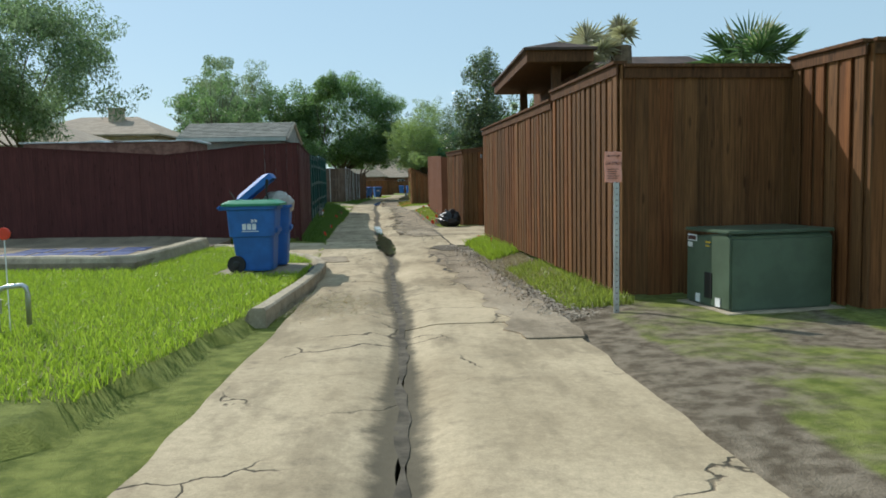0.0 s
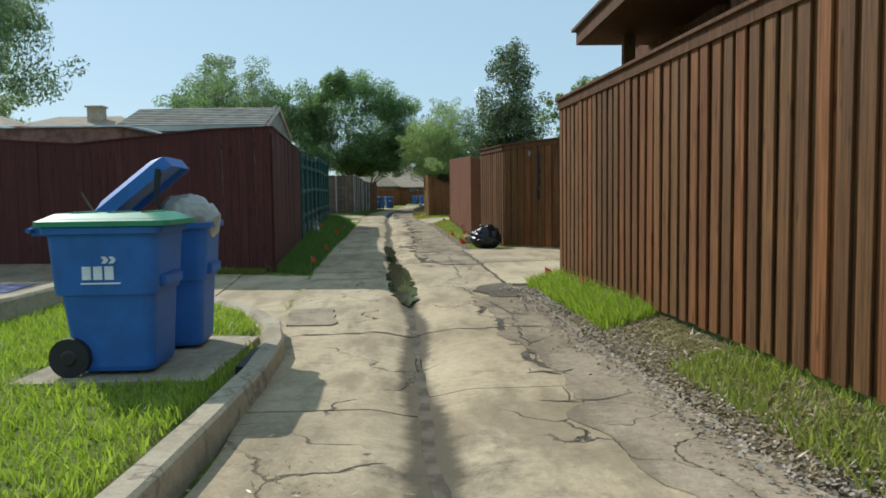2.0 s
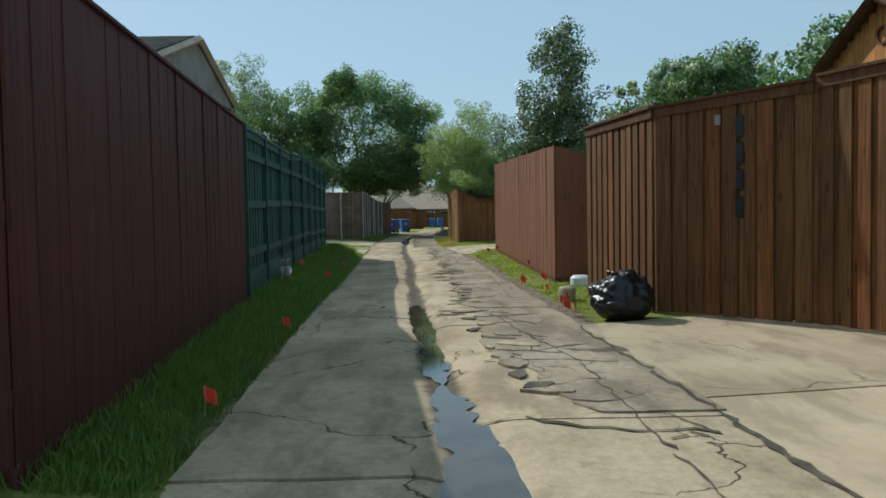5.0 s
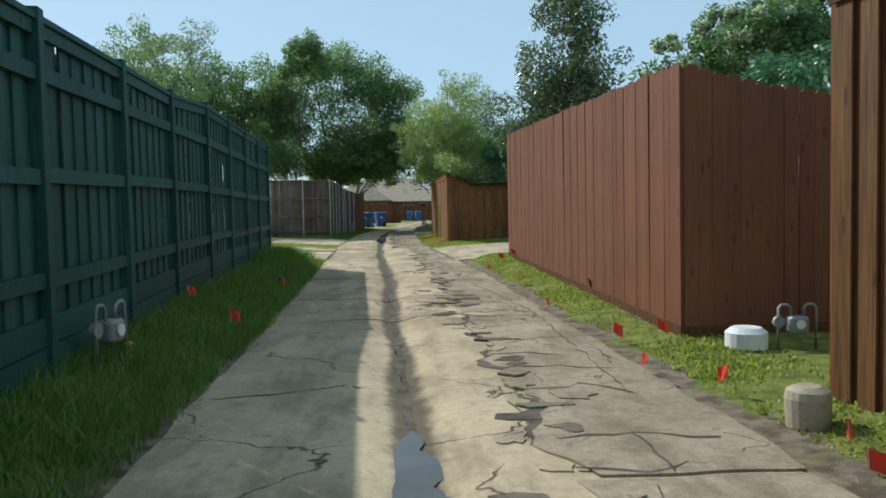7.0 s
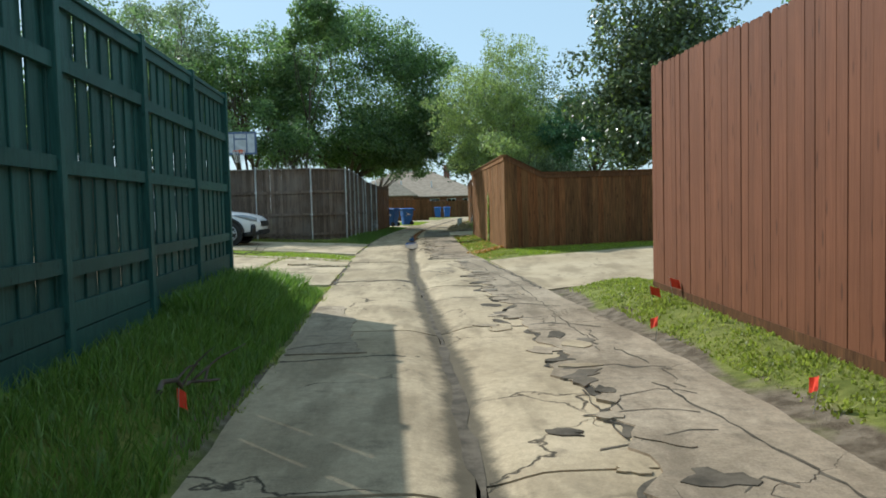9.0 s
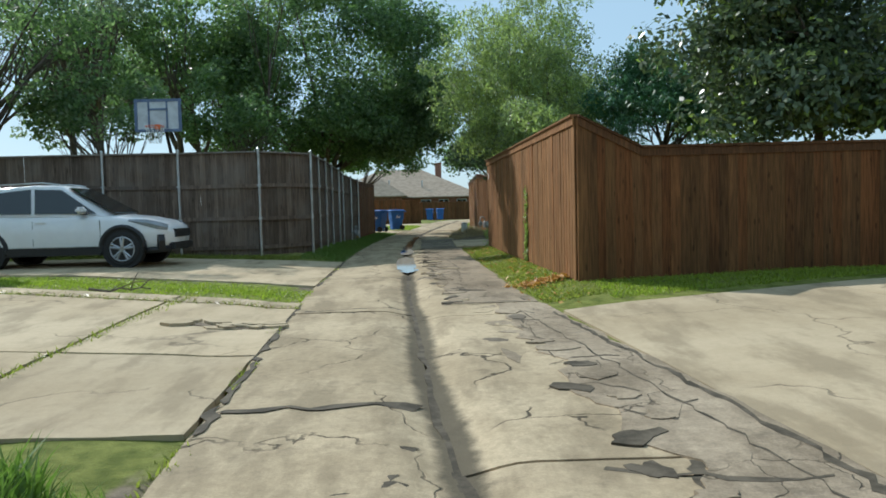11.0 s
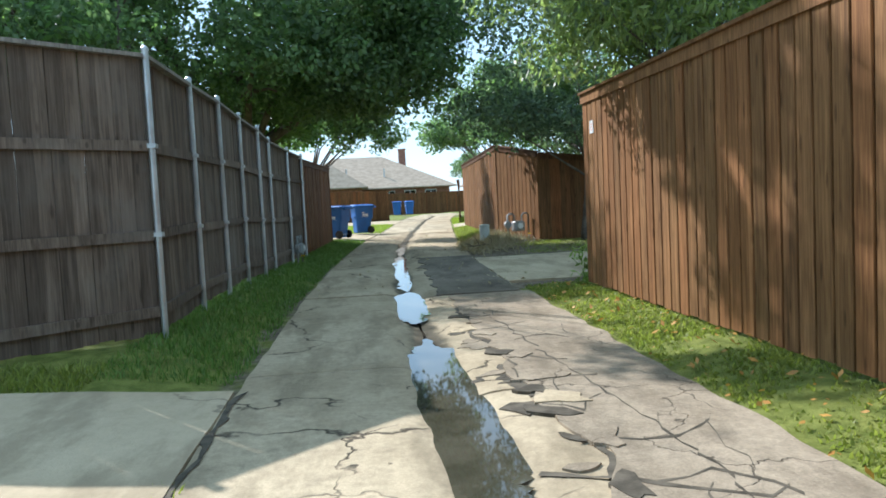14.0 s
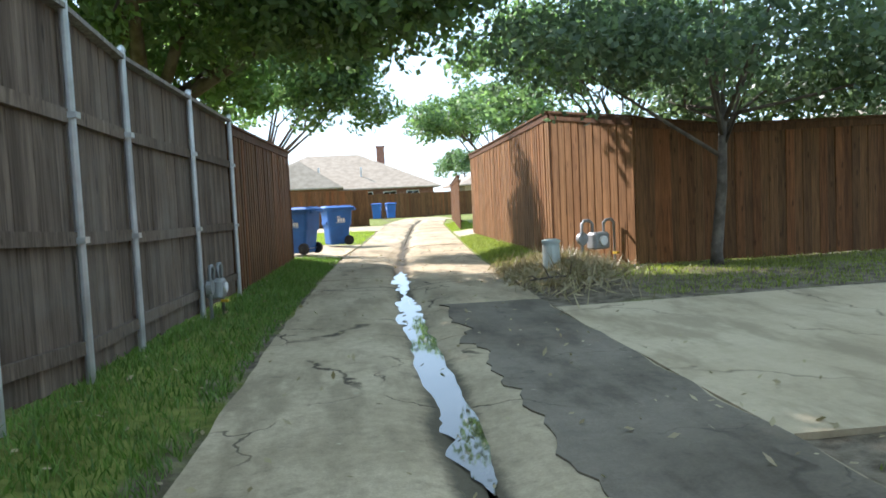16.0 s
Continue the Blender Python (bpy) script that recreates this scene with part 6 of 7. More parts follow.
zb = fall(9.8) + 0.127
b1 = bin_thing(-0.38, 9.78, zb, 0, 0, "lidgreen", "blue wheeled bin with a closed green lid on the kerb")
b2 = bin_thing(-0.32, 10.68, zb - 0.01, 4, 39, "blue", "overfilled blue wheeled bin with its lid propped open", 0.06)
bin_thing(-1.85, 75.9, height(-1.85, 75.9) + 0.05, 150, 0, "blue", "blue wheeled bin in shade at the fence end")
bin_thing(-1.05, 79.4, height(-1.05, 79.4) + 0.05, 200, 0, "blue", "blue wheeled bin standing in the sun")
bin_thing(1.35, 112.2, 0.05, 260, 0, "blue", "blue wheeled bin far down the alley")
bin_thing(2.35, 112.5, 0.05, 280, 0, "blue", "blue wheeled bin far down the alley")


def lumpy_bag(name, at, rx, ry, rz, material, label, seed, ridges=0.16, tie=True):
    root = thing(name, at, label, "rubbish bag")
    bm = bmesh.new()
    bmesh.ops.create_icosphere(bm, subdivisions=5, radius=1.0)
    for v in bm.verts:
        p = v.co.copy()
        k = 1 + ridges * noise.fractal(p * 1.6 + Vector((seed, 0, 0)), 0.9, 2.1, 5) + 0.5 * ridges * abs(noise.noise(Vector((p.x * 4 + seed, p.y * 4, p.z * 2))))
        v.co = Vector((p.x * rx * k, p.y * ry * k, max(0.0, (p.z + 0.82) * rz * k * 0.56)))
    part("film", bm, material, root, soft=True)
    if tie:
        bm = bmesh.new()
        for a in range(5):
            an = a * 1.3
            add_tube(bm, [(0.02 * math.cos(an), 0.02 * math.sin(an), rz * 0.95), (0.09 * math.cos(an), 0.09 * math.sin(an), rz * 1.05), (0.17 * math.cos(an), 0.15 * math.sin(an), rz * 1.08)], [0.03, 0.02, 0.03], 6)
        part("knot", bm, material, root, soft=True)
    return root


lumpy_bag("rubbish_bag", (3.42, 23.25, fall(23) + 0.03), 0.39, 0.36, 0.50, "bag", "full black plastic rubbish bag beside the gate", 3.0, 0.17)
lumpy_bag("rubbish_bag", (-0.16, 10.68, zb + 0.84), 0.27, 0.25, 0.37, "clearbag", "cloudy plastic rubbish bag bulging from a bin", 8.0, 0.11, False)
bm = bmesh.new()
strap = thing("lid_strap", (-0.34, 10.33, zb + 0.98), "black rubber strap hanging from the open bin lid", "strap")
add_tube(bm, [(0.08, 0.0, 0.45), (0.06, -0.02, 0.25), (0.09, -0.02, 0.1), (0.10, 0.0, 0.02)], [0.03, 0.015, 0.012, 0.012], 6)
part("band", bm, "rubber", strap)
bm = bmesh.new()
stick = thing("stick", (-0.82, 10.4, zb + 1.0), "thin dry stick poking out of the bins", "stick")
add_tube(bm, [(0.1, 0.05, 0.0), (0.0, 0.0, 0.14), (-0.07, 0.0, 0.26)], [0.012, 0.01, 0.006], 6)
part("twig", bm, "bark", stick)


# ---- transformer, sign, small street things ----
tz = fall(5.2) + 0.0
tr = thing("transformer", pose(5.57, 5.38, tz, 0, 0, 9) @ Matrix.Scale(1.08, 4), "green metal transformer cabinet on a pad before the fence", "transformer")
bm = bmesh.new()
add_box(bm, -0.6, 0.6, -0.5, 0.42, -0.05, 0.06)
part("pad", bm, "kerb", tr, bevel=0.01)
bm = bmesh.new()
add_prism(bm, [(-0.40, 0.06), (0.36, 0.06), (0.36, 0.70), (-0.34, 0.76), (-0.40, 0.72)], 1.04, Matrix.Rotation(radians(90), 4, "Z"))
part("cabinet", bm, "boxgreen", tr, bevel=0.018)
bm = bmesh.new()
add_box(bm, -0.545, 0.545, -0.40, 0.36, 0.755, 0.785)
part("top", bm, "boxgreen", tr, at=pose(0, 0, 0, 0, 0, 0), bevel=0.012)
bm = bmesh.new()
add_box(bm, -0.528, -0.520, -0.1, 0.02, 0.14, 0.38)
add_box(bm, -0.532, -0.528, -0.08, 0.0, 0.30, 0.36)
part("lock_recess", bm, "carblack", tr)
for y0, y1, z0, z1, mt in ((0.16, 0.32, 0.66, 0.72, "white"), (0.24, 0.32, 0.60, 0.645, "white"), (-0.08, 0.0, 0.655, 0.67, "yellow"), (-0.06, 0.0, 0.62, 0.632, "yellow"), (0.10, 0.17, 0.08, 0.16, "white"), (-0.25, -0.17, 0.08, 0.16, "white")):
    bm = bmesh.new()
    add_box(bm, -0.530, -0.522, y0, y1, z0, z1)
    part("label", bm, mt, tr)
bm = bmesh.new()
for k in range(7):
    add_box(bm, -0.534, -0.530, 0.30 - k * 0.02 - 0.006, 0.30 - k * 0.02 + 0.006, 0.67, 0.71)
part("plate_bars", bm, "ink", tr)

sign = thing("warning_sign", pose(4.07, 5.2, fall(5.2), 0, 0, 4), "faded pink caution sign on a galvanised post", "sign")
bm = bmesh.new()
add_prism(bm, [(-0.025, 0), (0.025, 0), (0.025, 1.62), (-0.025, 1.62)], 0.006)
add_box(bm, -0.025, -0.019, 0, 0.03, 0, 1.62)
add_box(bm, 0.019, 0.025, 0, 0.03, 0, 1.62)
part("post", bm, "steel", sign)
bm = bmesh.new()
for k in range(26):
    add_box(bm, -0.006, 0.006, -0.005, -0.0035, 0.05 + k * 0.058, 0.062 + k * 0.058)
part("post_hole", bm, "ink", sign)
bm = bmesh.new()
cols, rws = 6, 8
g = [[bm.verts.new((-0.125 + 0.172 * i / cols, -0.012 - 0.006 * math.sin(i * 1.1 + j), 1.335 + 0.30 * j / rws + 0.004 * math.sin(i * 2.0) * (1 if j in (0, rws) else 0))) for i in range(cols + 1)] for j in range(rws + 1)]
for j in range(rws):
    for i in range(cols):
        bm.faces.new((g[j][i], g[j][i + 1], g[j + 1][i + 1], g[j + 1][i]))
ext = bmesh.ops.extrude_face_region(bm, geom=list(bm.faces))
bmesh.ops.translate(bm, vec=(0, 0.006, 0), verts=[v for v in ext["geom"] if isinstance(v, bmesh.types.BMVert)])
board = part("board", bm, "pink", sign)
letter("wording", "CAUTION", 0.040, pose(-0.039, -0.0195, 1.52, 90, 0, 0), "ink", board, "dark warning word", 0.001)
bm = bmesh.new()
add_box(bm, -0.09, 0.01, -0.021, -0.019, 1.59, 1.596)
for e in (-1, 1):
    add_prism(bm, [(e * 0.068 - 0.04, 1.593), (e * 0.045 - 0.04, 1.604), (e * 0.045 - 0.04, 1.582)], 0.002, Matrix.Translation((0, -0.02, 0)))
for k in range(5):
    add_box(bm, -0.10, 0.01 - 0.012 * (k % 3), -0.0205, -0.019, 1.46 - k * 0.022, 1.465 - k * 0.022)
part("small_print", bm, "ink", board)

marker = thing("marker_pole", (-1.5, 4.5, fall(4.5) + 0.1), "thin pale rod with a round red reflector on the lawn", "marker")
bm = bmesh.new()
add_tube(bm, [(0, 0, 0), (0, 0, 0.86)], 0.006, 6)
part("rod", bm, "white", marker)
bm = bmesh.new()
add_tube(bm, [(0, -0.012, 0.88), (0, -0.006, 0.88), (0, 0.006, 0.88), (0, 0.012, 0.88)], [0.045, 0.055, 0.055, 0.045], 20)
part("reflector", bm, "flag", marker, "round red reflector")
pipe = thing("pipe_riser", (-1.42, 4.35, fall(4.3) + 0.1), "grey bent steel pipe standing in the lawn", "pipe")
bm = bmesh.new()
add_tube(bm, [(-0.1, 0, -0.05), (-0.1, 0, 0.36), (-0.07, 0, 0.41), (0.0, 0, 0.43), (0.12, 0, 0.44), (0.15, 0, 0.42), (0.16, 0, 0.36), (0.16, 0, 0.1)], 0.022, 10)
part("bend", bm, "steel", pipe, soft=True)
bm = bmesh.new()
add_tube(bm, [(-0.1, 0, 0.2), (-0.1, 0, 0.32)], 0.034, 10)
part("collar", bm, "steel", pipe)

FLAGS = ((3.7, 16.0, 1), (4.05, 14.9, 0), (3.72, 13.5, 0), (2.9, 23.45, 0), (2.82, 23.8, 1), (3.02, 24.6, 0), (2.74, 27.9, 1), (2.95, 25.9, 0), (2.6, 30.0, 0), (3.12, 27.75, 1), (3.3, 31.0, 0), (2.48, 35.5, 0), (2.83, 36.8, 1),
         (3.1, 36.95, 1), (2.66, 33.0, 0), (-0.9, 29.0, 1), (-1.45, 29.6, 0), (-0.45, 22.5, 0), (-1.0, 33.0, 0), (-0.3, 19.0, 0), (2.86, 24.2, 1), (2.6, 26.5, 0))


def flag_master():
    root = thing("marker_flag", (0, 0, -5), "small red utility marking flag on a wire", "flag", "utility flags along the verges")
    bm = bmesh.new()
    add_tube(bm, [(0, 0, -0.05), (0.004, 0, 0.12), (0, 0, 0.235)], 0.0025, 5)
    part("wire", bm, "steel", root)
    bm = bmesh.new()
    g = [[bm.verts.new((0.10 * i / 4, 0.012 * math.sin(i * 1.4 + j * 0.5), 0.135 + 0.095 * j / 3 - 0.012 * i)) for i in range(5)] for j in range(4)]
    for j in range(3):
        for i in range(4):
            bm.faces.new((g[j][i], g[j][i + 1], g[j + 1][i + 1], g[j + 1][i]))
    part("vinyl", bm, "flag", root)
    return root


fm = flag_master()
rf = random.Random(9)
for i, (x, y, wide) in enumerate(FLAGS):
    m = pose(x, y, height(x, y), rf.uniform(-9, 9), rf.uniform(-9, 9), rf.uniform(-25, 25) if wide else rf.uniform(50, 120))
    if i == 0:
        fm.matrix_basis = m
    else:
        copy_thing(fm, m)


def gas_meter(x, y, yaw, label, s=1.0):
    root = thing("gas_meter", pose(x, y, height(x, y), 0, 0, yaw) @ Matrix.Scale(s, 4), label, "gas meter")
    bm = bmesh.new()
    rings = [rounded(0.26, 0.18, 0.05, z) for z in (0.22, 0.24, 0.40, 0.43)]
    rings[0] = [(a * 0.85, b * 0.85, c) for a, b, c in rings[0]]
    rings[3] = [(a * 0.8, b * 0.8, c) for a, b, c in rings[3]]
    add_loft(bm, rings)
    part("meter_body", bm, "pipegrey", root, soft=False)
    bm = bmesh.new()
    add_tube(bm, [(0, -0.095, 0.33), (0, -0.115, 0.33)], 0.06, 16)
    part("dial", bm, "white", root)
    for sx in (-0.09, 0.09):
        bm = bmesh.new()
        add_tube(bm, [(sx, 0, 0.42), (sx, 0, 0.54), (sx * 1.5, 0, 0.58), (sx * 2.4, 0, 0.58), (sx * 2.8, 0, 0.54), (sx * 2.8, 0, -0.05)], 0.02, 8)
        part("pipe", bm, "pipegrey", root, soft=True)
    bm = bmesh.new()
    add_tube(bm, [(-0.25, -0.03, 0.36), (-0.25, 0.03, 0.36)], 0.075, 14)
    add_tube(bm, [(-0.25, 0, 0.28), (-0.25, 0, 0.44)], 0.035, 10)
    part("regulator", bm, "pipegrey", root)
    bm = bmesh.new()
    add_box(bm, 0.235, 0.27, -0.06, 0.02, 0.14, 0.17)
    part("valve", bm, "yellow", root)
    return root


gas_meter(-1.22, 26.7, 80, "grey gas meter with pipes at the green fence", 0.75)
gas_meter(4.1, 27.2, 0, "weathered gas meter with pipes beside the red fence", 0.62)
gas_meter(4.95, 26.6, -20, "small gas meter at the gate fence", 0.55)
gas_meter(2.98, 68.55, 20, "weathered grey gas meter with pipes before the last fence", 1.2)
gas_meter(-2.2, 66.0, 85, "grey gas meter in shade at the weathered fence")

cap = thing("valve_box", (3.12, 25.2, height(3.12, 25.2)), "pale round valve cover on the verge", "cover")
bm = bmesh.new()
add_tube(bm, [(0, 0, 0), (0, 0, 0.16), (0, 0, 0.205), (0, 0, 0.23)], [0.115, 0.125, 0.115, 0.07], 18)
part("dome", bm, "kerb", cap, soft=False)
cap = thing("valve_box", (3.72, 27.3, height(3.72, 27.3)), "low white valve lid beside the red fence", "cover")
bm = bmesh.new()
add_tube(bm, [(0, 0, 0), (0, 0, 0.13), (0, 0, 0.17)], [0.17, 0.17, 0.12], 18)
part("dome", bm, "white", cap, soft=False)
ped = thing("cable_pedestal", (1.98, 67.55, height(1.98, 67.55) + 0.1), "pale green plastic cable pedestal on the verge", "pedestal")
bm = bmesh.new()
add_tube(bm, [(0, 0, -0.12), (0, 0, 0.38), (0, 0, 0.42)], [0.12, 0.12, 0.105], 18)
part("shell", bm, "siding", ped)
bm = bmesh.new()
add_tube(bm, [(0, 0, 0.42), (0, 0, 0.455), (0, 0, 0.475)], [0.128, 0.128, 0.075], 18)
part("lid", bm, "siding", ped)

# numerals and letter on the gates
num = thing("gate_numerals", (0, 0, 0), "dark metal numerals down the gate as plain bars", "numerals")
gd = (Vector((5.27, 22.3, 0)) - Vector((3.95, 23.57, 0)))
gyaw = math.degrees(math.atan2(gd.y, gd.x))
for k in range(4):
    bm = bmesh.new()
    add_box(bm, -0.045, 0.045, -0.012, 0.0, -0.12, 0.12)
    p = Vector((3.95, 23.57, 0)) + gd * 0.57
    off = Vector((gd.y, -gd.x, 0)).normalized() * 0.034
    part("numeral_bar", bm, "carblack", num, at=pose(p.x + off.x, p.y + off.y, 2.24 - k * 0.305, 0, 0, gyaw), bevel=0.006)
latch = thing("gate_latch", (0, 0, 0), "small dark metal latch plate on the gate", "latch")
bm = bmesh.new()
add_box(bm, -0.035, 0.035, -0.015, 0.0, -0.06, 0.06)
p = Vector((3.95, 23.57, 0)) + gd * 0.43 + off
part("plate", bm, "pipegrey", latch, at=pose(p.x, p.y, 2.33, 0, 0, gyaw), bevel=0.006)
g2 = Vector((6.02, 20.75, 0)) - Vector((5.30, 22.25, 0))
p = Vector((5.30, 22.25, 0)) + g2 * 0.95 + Vector((g2.y, -g2.x, 0)).normalized() * 0.036
letter("gate_letter", "R", 0.75, pose(p.x, p.y, 1.87, 90, 0, math.degrees(math.atan2(g2.y, g2.x))) @ Matrix.Diagonal((0.55, 1.0, 1.0, 1.0)), "pipegrey", None, "grey metal letter fixed to the gate")
tagged(bpy.data.objects["gate_letter"], "", "letter")
note = thing("notice", (2.205, 59.2, 2.1), "small pale paper notice pinned to the cedar fence", "notice")
bm = bmesh.new()
add_box(bm, -0.008, 0.0, -0.075, 0.075, -0.08, 0.08)
part("sheet", bm, "white", note)
bm = bmesh.new()
for k in range(3):
    add_box(bm, -0.0095, -0.008, -0.055, 0.055, 0.03 - k * 0.035, 0.04 - k * 0.035)
part("print", bm, "pink", note)


weed = thing("weed_plant", (2.5, 60.05, height(2.5, 60.05)), "leggy bright green weed at the cedar fence end", "plant")
rw = np.random.default_rng(8)
v, f = leaf_cloud([(rw.normal(0, 0.14), rw.normal(0, 0.14), z) for z in np.linspace(0.06, 0.55, 22)], [0.10] * 22, 420, 0.11, rw, 0.3)
mesh_from("leaves", v, f, "vine", weed)
bm = bmesh.new()
for k in range(6):
    a = k * 1.05
    add_tube(bm, [(0, 0, -0.02), (0.08 * math.cos(a), 0.08 * math.sin(a), 0.3), (0.22 * math.cos(a), 0.22 * math.sin(a), 0.6)], [0.008, 0.006, 0.003], 5)
part("stem", bm, "vine", weed)

leanto = thing("shed", (0, 0, 0), "low dark shingled lean-to roof behind the green fence", "shed")
wall_box("wall", -5.4, -2.5, 25.2, 31.6, 2.5, "darkwood", leanto)
bm = bmesh.new()
prism_roof(bm, -5.7, -2.2, 24.9, 31.9, 2.72, 3.5, "y", 0.3)
part("roof", bm, "shingledark", leanto)

# ---- basketball hoop ----
hoop = thing("basketball_hoop", (-6.2, 56.9, height(-6.2, 56.9)), "basketball backboard with a clear board and orange rim on a pole", "basketball hoop")
M["clear"] = plain("frosted_backboard", (0.55, 0.58, 0.6), 0.2)
M["hoopblue"] = plain("blue_grey_frame", (0.12, 0.17, 0.28), 0.45)
M["hooporange"] = plain("orange_rim", (0.75, 0.16, 0.05), 0.4)
bm = bmesh.new()
add_box(bm, -0.54, 0.54, -0.62, -0.60, 3.05, 3.80)
part("board", bm, "clear", hoop)
for x0, x1, z0, z1 in ((-0.57, 0.57, 3.76, 3.83), (-0.57, 0.57, 3.02, 3.09), (-0.57, -0.50, 3.09, 3.76), (0.50, 0.57, 3.09, 3.76), (-0.24, 0.24, 3.55, 3.60), (-0.24, -0.20, 3.1, 3.76), (0.20, 0.24, 3.1, 3.76)):
    bm = bmesh.new()
    add_box(bm, x0, x1, -0.64, -0.59, z0, z1)
    part("frame_bar", bm, "hoopblue", hoop)
bm = bmesh.new()
ring = [(0.22 * math.cos(i * math.tau / 20), -0.90 + 0.22 * math.sin(i * math.tau / 20), 3.13) for i in range(21)]
add_tube(bm, ring, 0.011, 6, False)
add_box(bm, -0.06, 0.06, -0.69, -0.64, 3.08, 3.2)
part("rim", bm, "hooporange", hoop)
bm = bmesh.new()
for i in range(12):
    a = i * math.tau / 12
    for s in (-1, 1):
        b = a + s * 0.5
        add_tube(bm, [(0.22 * math.cos(a), -0.90 + 0.22 * math.sin(a), 3.12), (0.14 * math.cos(b), -0.90 + 0.14 * math.sin(b), 2.72)], 0.005, 4)
part("net", bm, "white", hoop)
bm = bmesh.new()
add_tube(bm, [(0, 0.25, 0), (0, 0.25, 2.6), (0, -0.1, 3.2), (0, -0.58, 3.4)], 0.045, 10)
part("pole", bm, "carblack", hoop)


# ---- the parked car ----
def car(x, y, z, yaw):
    root = thing("car", pose(x, y, z, 0, 0, yaw), "white compact sport utility car parked on the driveway", "car")
    # stations along the length: x, half width at sill, at belt, z under, z sill, z belt, z bonnet or belt top
    st = [(-2.22, 0.60, 0.66, 0.42, 0.50, 0.80, 0.98), (-2.14, 0.76, 0.80, 0.32, 0.45, 0.88, 1.04), (-1.7, 0.86, 0.88, 0.26, 0.40, 0.92, 1.08), (-1.0, 0.90, 0.91, 0.24, 0.36, 0.93, 1.06), (0.0, 0.905, 0.91, 0.24, 0.36, 0.92, 1.03),
          (0.8, 0.90, 0.905, 0.24, 0.36, 0.91, 1.02), (1.15, 0.89, 0.89, 0.25, 0.40, 0.88, 1.01), (1.6, 0.86, 0.86, 0.26, 0.44, 0.84, 0.96), (1.95, 0.79, 0.81, 0.28, 0.48, 0.78, 0.88), (2.14, 0.66, 0.70, 0.32, 0.50, 0.70, 0.79), (2.24, 0.48, 0.52, 0.38, 0.50, 0.62, 0.69)]
    bm = bmesh.new()
    rings = []
    for sx, ws, wb, z0, z1, z2, z3 in st:
        half = [(0.0, z0), (ws * 0.8, z0), (ws * 0.97, (z0 + z1) / 2), (ws, z1), (wb * 1.01, (z1 + z2) / 2), (wb, z2), (wb * 0.93, (z2 + z3) / 2 + 0.02), (wb * 0.8, z3 - 0.01), (wb * 0.4, z3 + 0.015), (0.0, z3 + 0.02)]
        rings.append([(sx, -a, b) for a, b in half] + [(sx, a, b) for a, b in half[-2:0:-1]])
    add_loft(bm, rings)
    body = part("body", bm, "carwhite", root, soft=True)
    # greenhouse
    bm = bmesh.new()
    gs = [(-2.05, 0.70, 1.02, 0.56, 1.06), (-1.75, 0.80, 1.04, 0.62, 1.50), (-1.3, 0.83, 1.05, 0.64, 1.60), (-0.5, 0.845, 1.04, 0.66, 1.645), (0.1, 0.84, 1.02, 0.655, 1.62), (0.45, 0.83, 1.01, 0.62, 1.39), (0.85, 0.80, 1.01, 0.60, 1.16), (1.12, 0.76, 1.0, 0.62, 1.01)]
    rings = []
    for sx, wb, zb_, wt, zt in gs:
        half = [(0.0, zb_ - 0.1), (wb, zb_ - 0.02), (wb * 0.995, zb_), (wt * 1.02, zt - 0.06), (wt * 0.93, zt - 0.01), (wt * 0.5, zt + 0.012), (0.0, zt + 0.015)]
        rings.append([(sx, -a, b) for a, b in half] + [(sx, a, b) for a, b in half[-2:0:-1]])
    add_loft(bm, rings)
    part("cabin", bm, "carwhite", root, soft=True)
    # glass set into the cabin
    for s in (-1, 1):
        for name, q in (("front_window", ((0.82, 0.800, 1.05), (-0.35, 0.848, 1.07), (-0.40, 0.688, 1.56), (0.12, 0.68, 1.535))), ("rear_window", ((-0.43, 0.848, 1.07), (-1.62, 0.825, 1.09), (-1.50, 0.675, 1.47), (-0.48, 0.688, 1.56)))):
            bm = bmesh.new()
            vs = [bm.verts.new((a, s * (b + 0.012), c)) for a, b, c in q]
            bm.faces.new(vs)
            ext = bmesh.ops.extrude_face_region(bm, geom=list(bm.faces))
            bmesh.ops.translate(bm, vec=(0, -s * 0.03, 0), verts=[v for v in ext["geom"] if isinstance(v, bmesh.types.BMVert)])
            part(name, bm, "carglass", root, "dark tinted glass")
    bm = bmesh.new()
    vs = [bm.verts.new(p) for p in ((1.13, -0.66, 1.05), (1.13, 0.66, 1.05), (0.22, 0.58, 1.565), (0.22, -0.58, 1.565))]
    bm.faces.new(vs)
    ext = bmesh.ops.extrude_face_region(bm, geom=list(bm.faces))
    bmesh.ops.translate(bm, vec=(0.012, 0, 0.018), verts=[v for v in ext["geom"] if isinstance(v, bmesh.types.BMVert)])
    part("windscreen", bm, "carglass", root, "dark tinted glass")
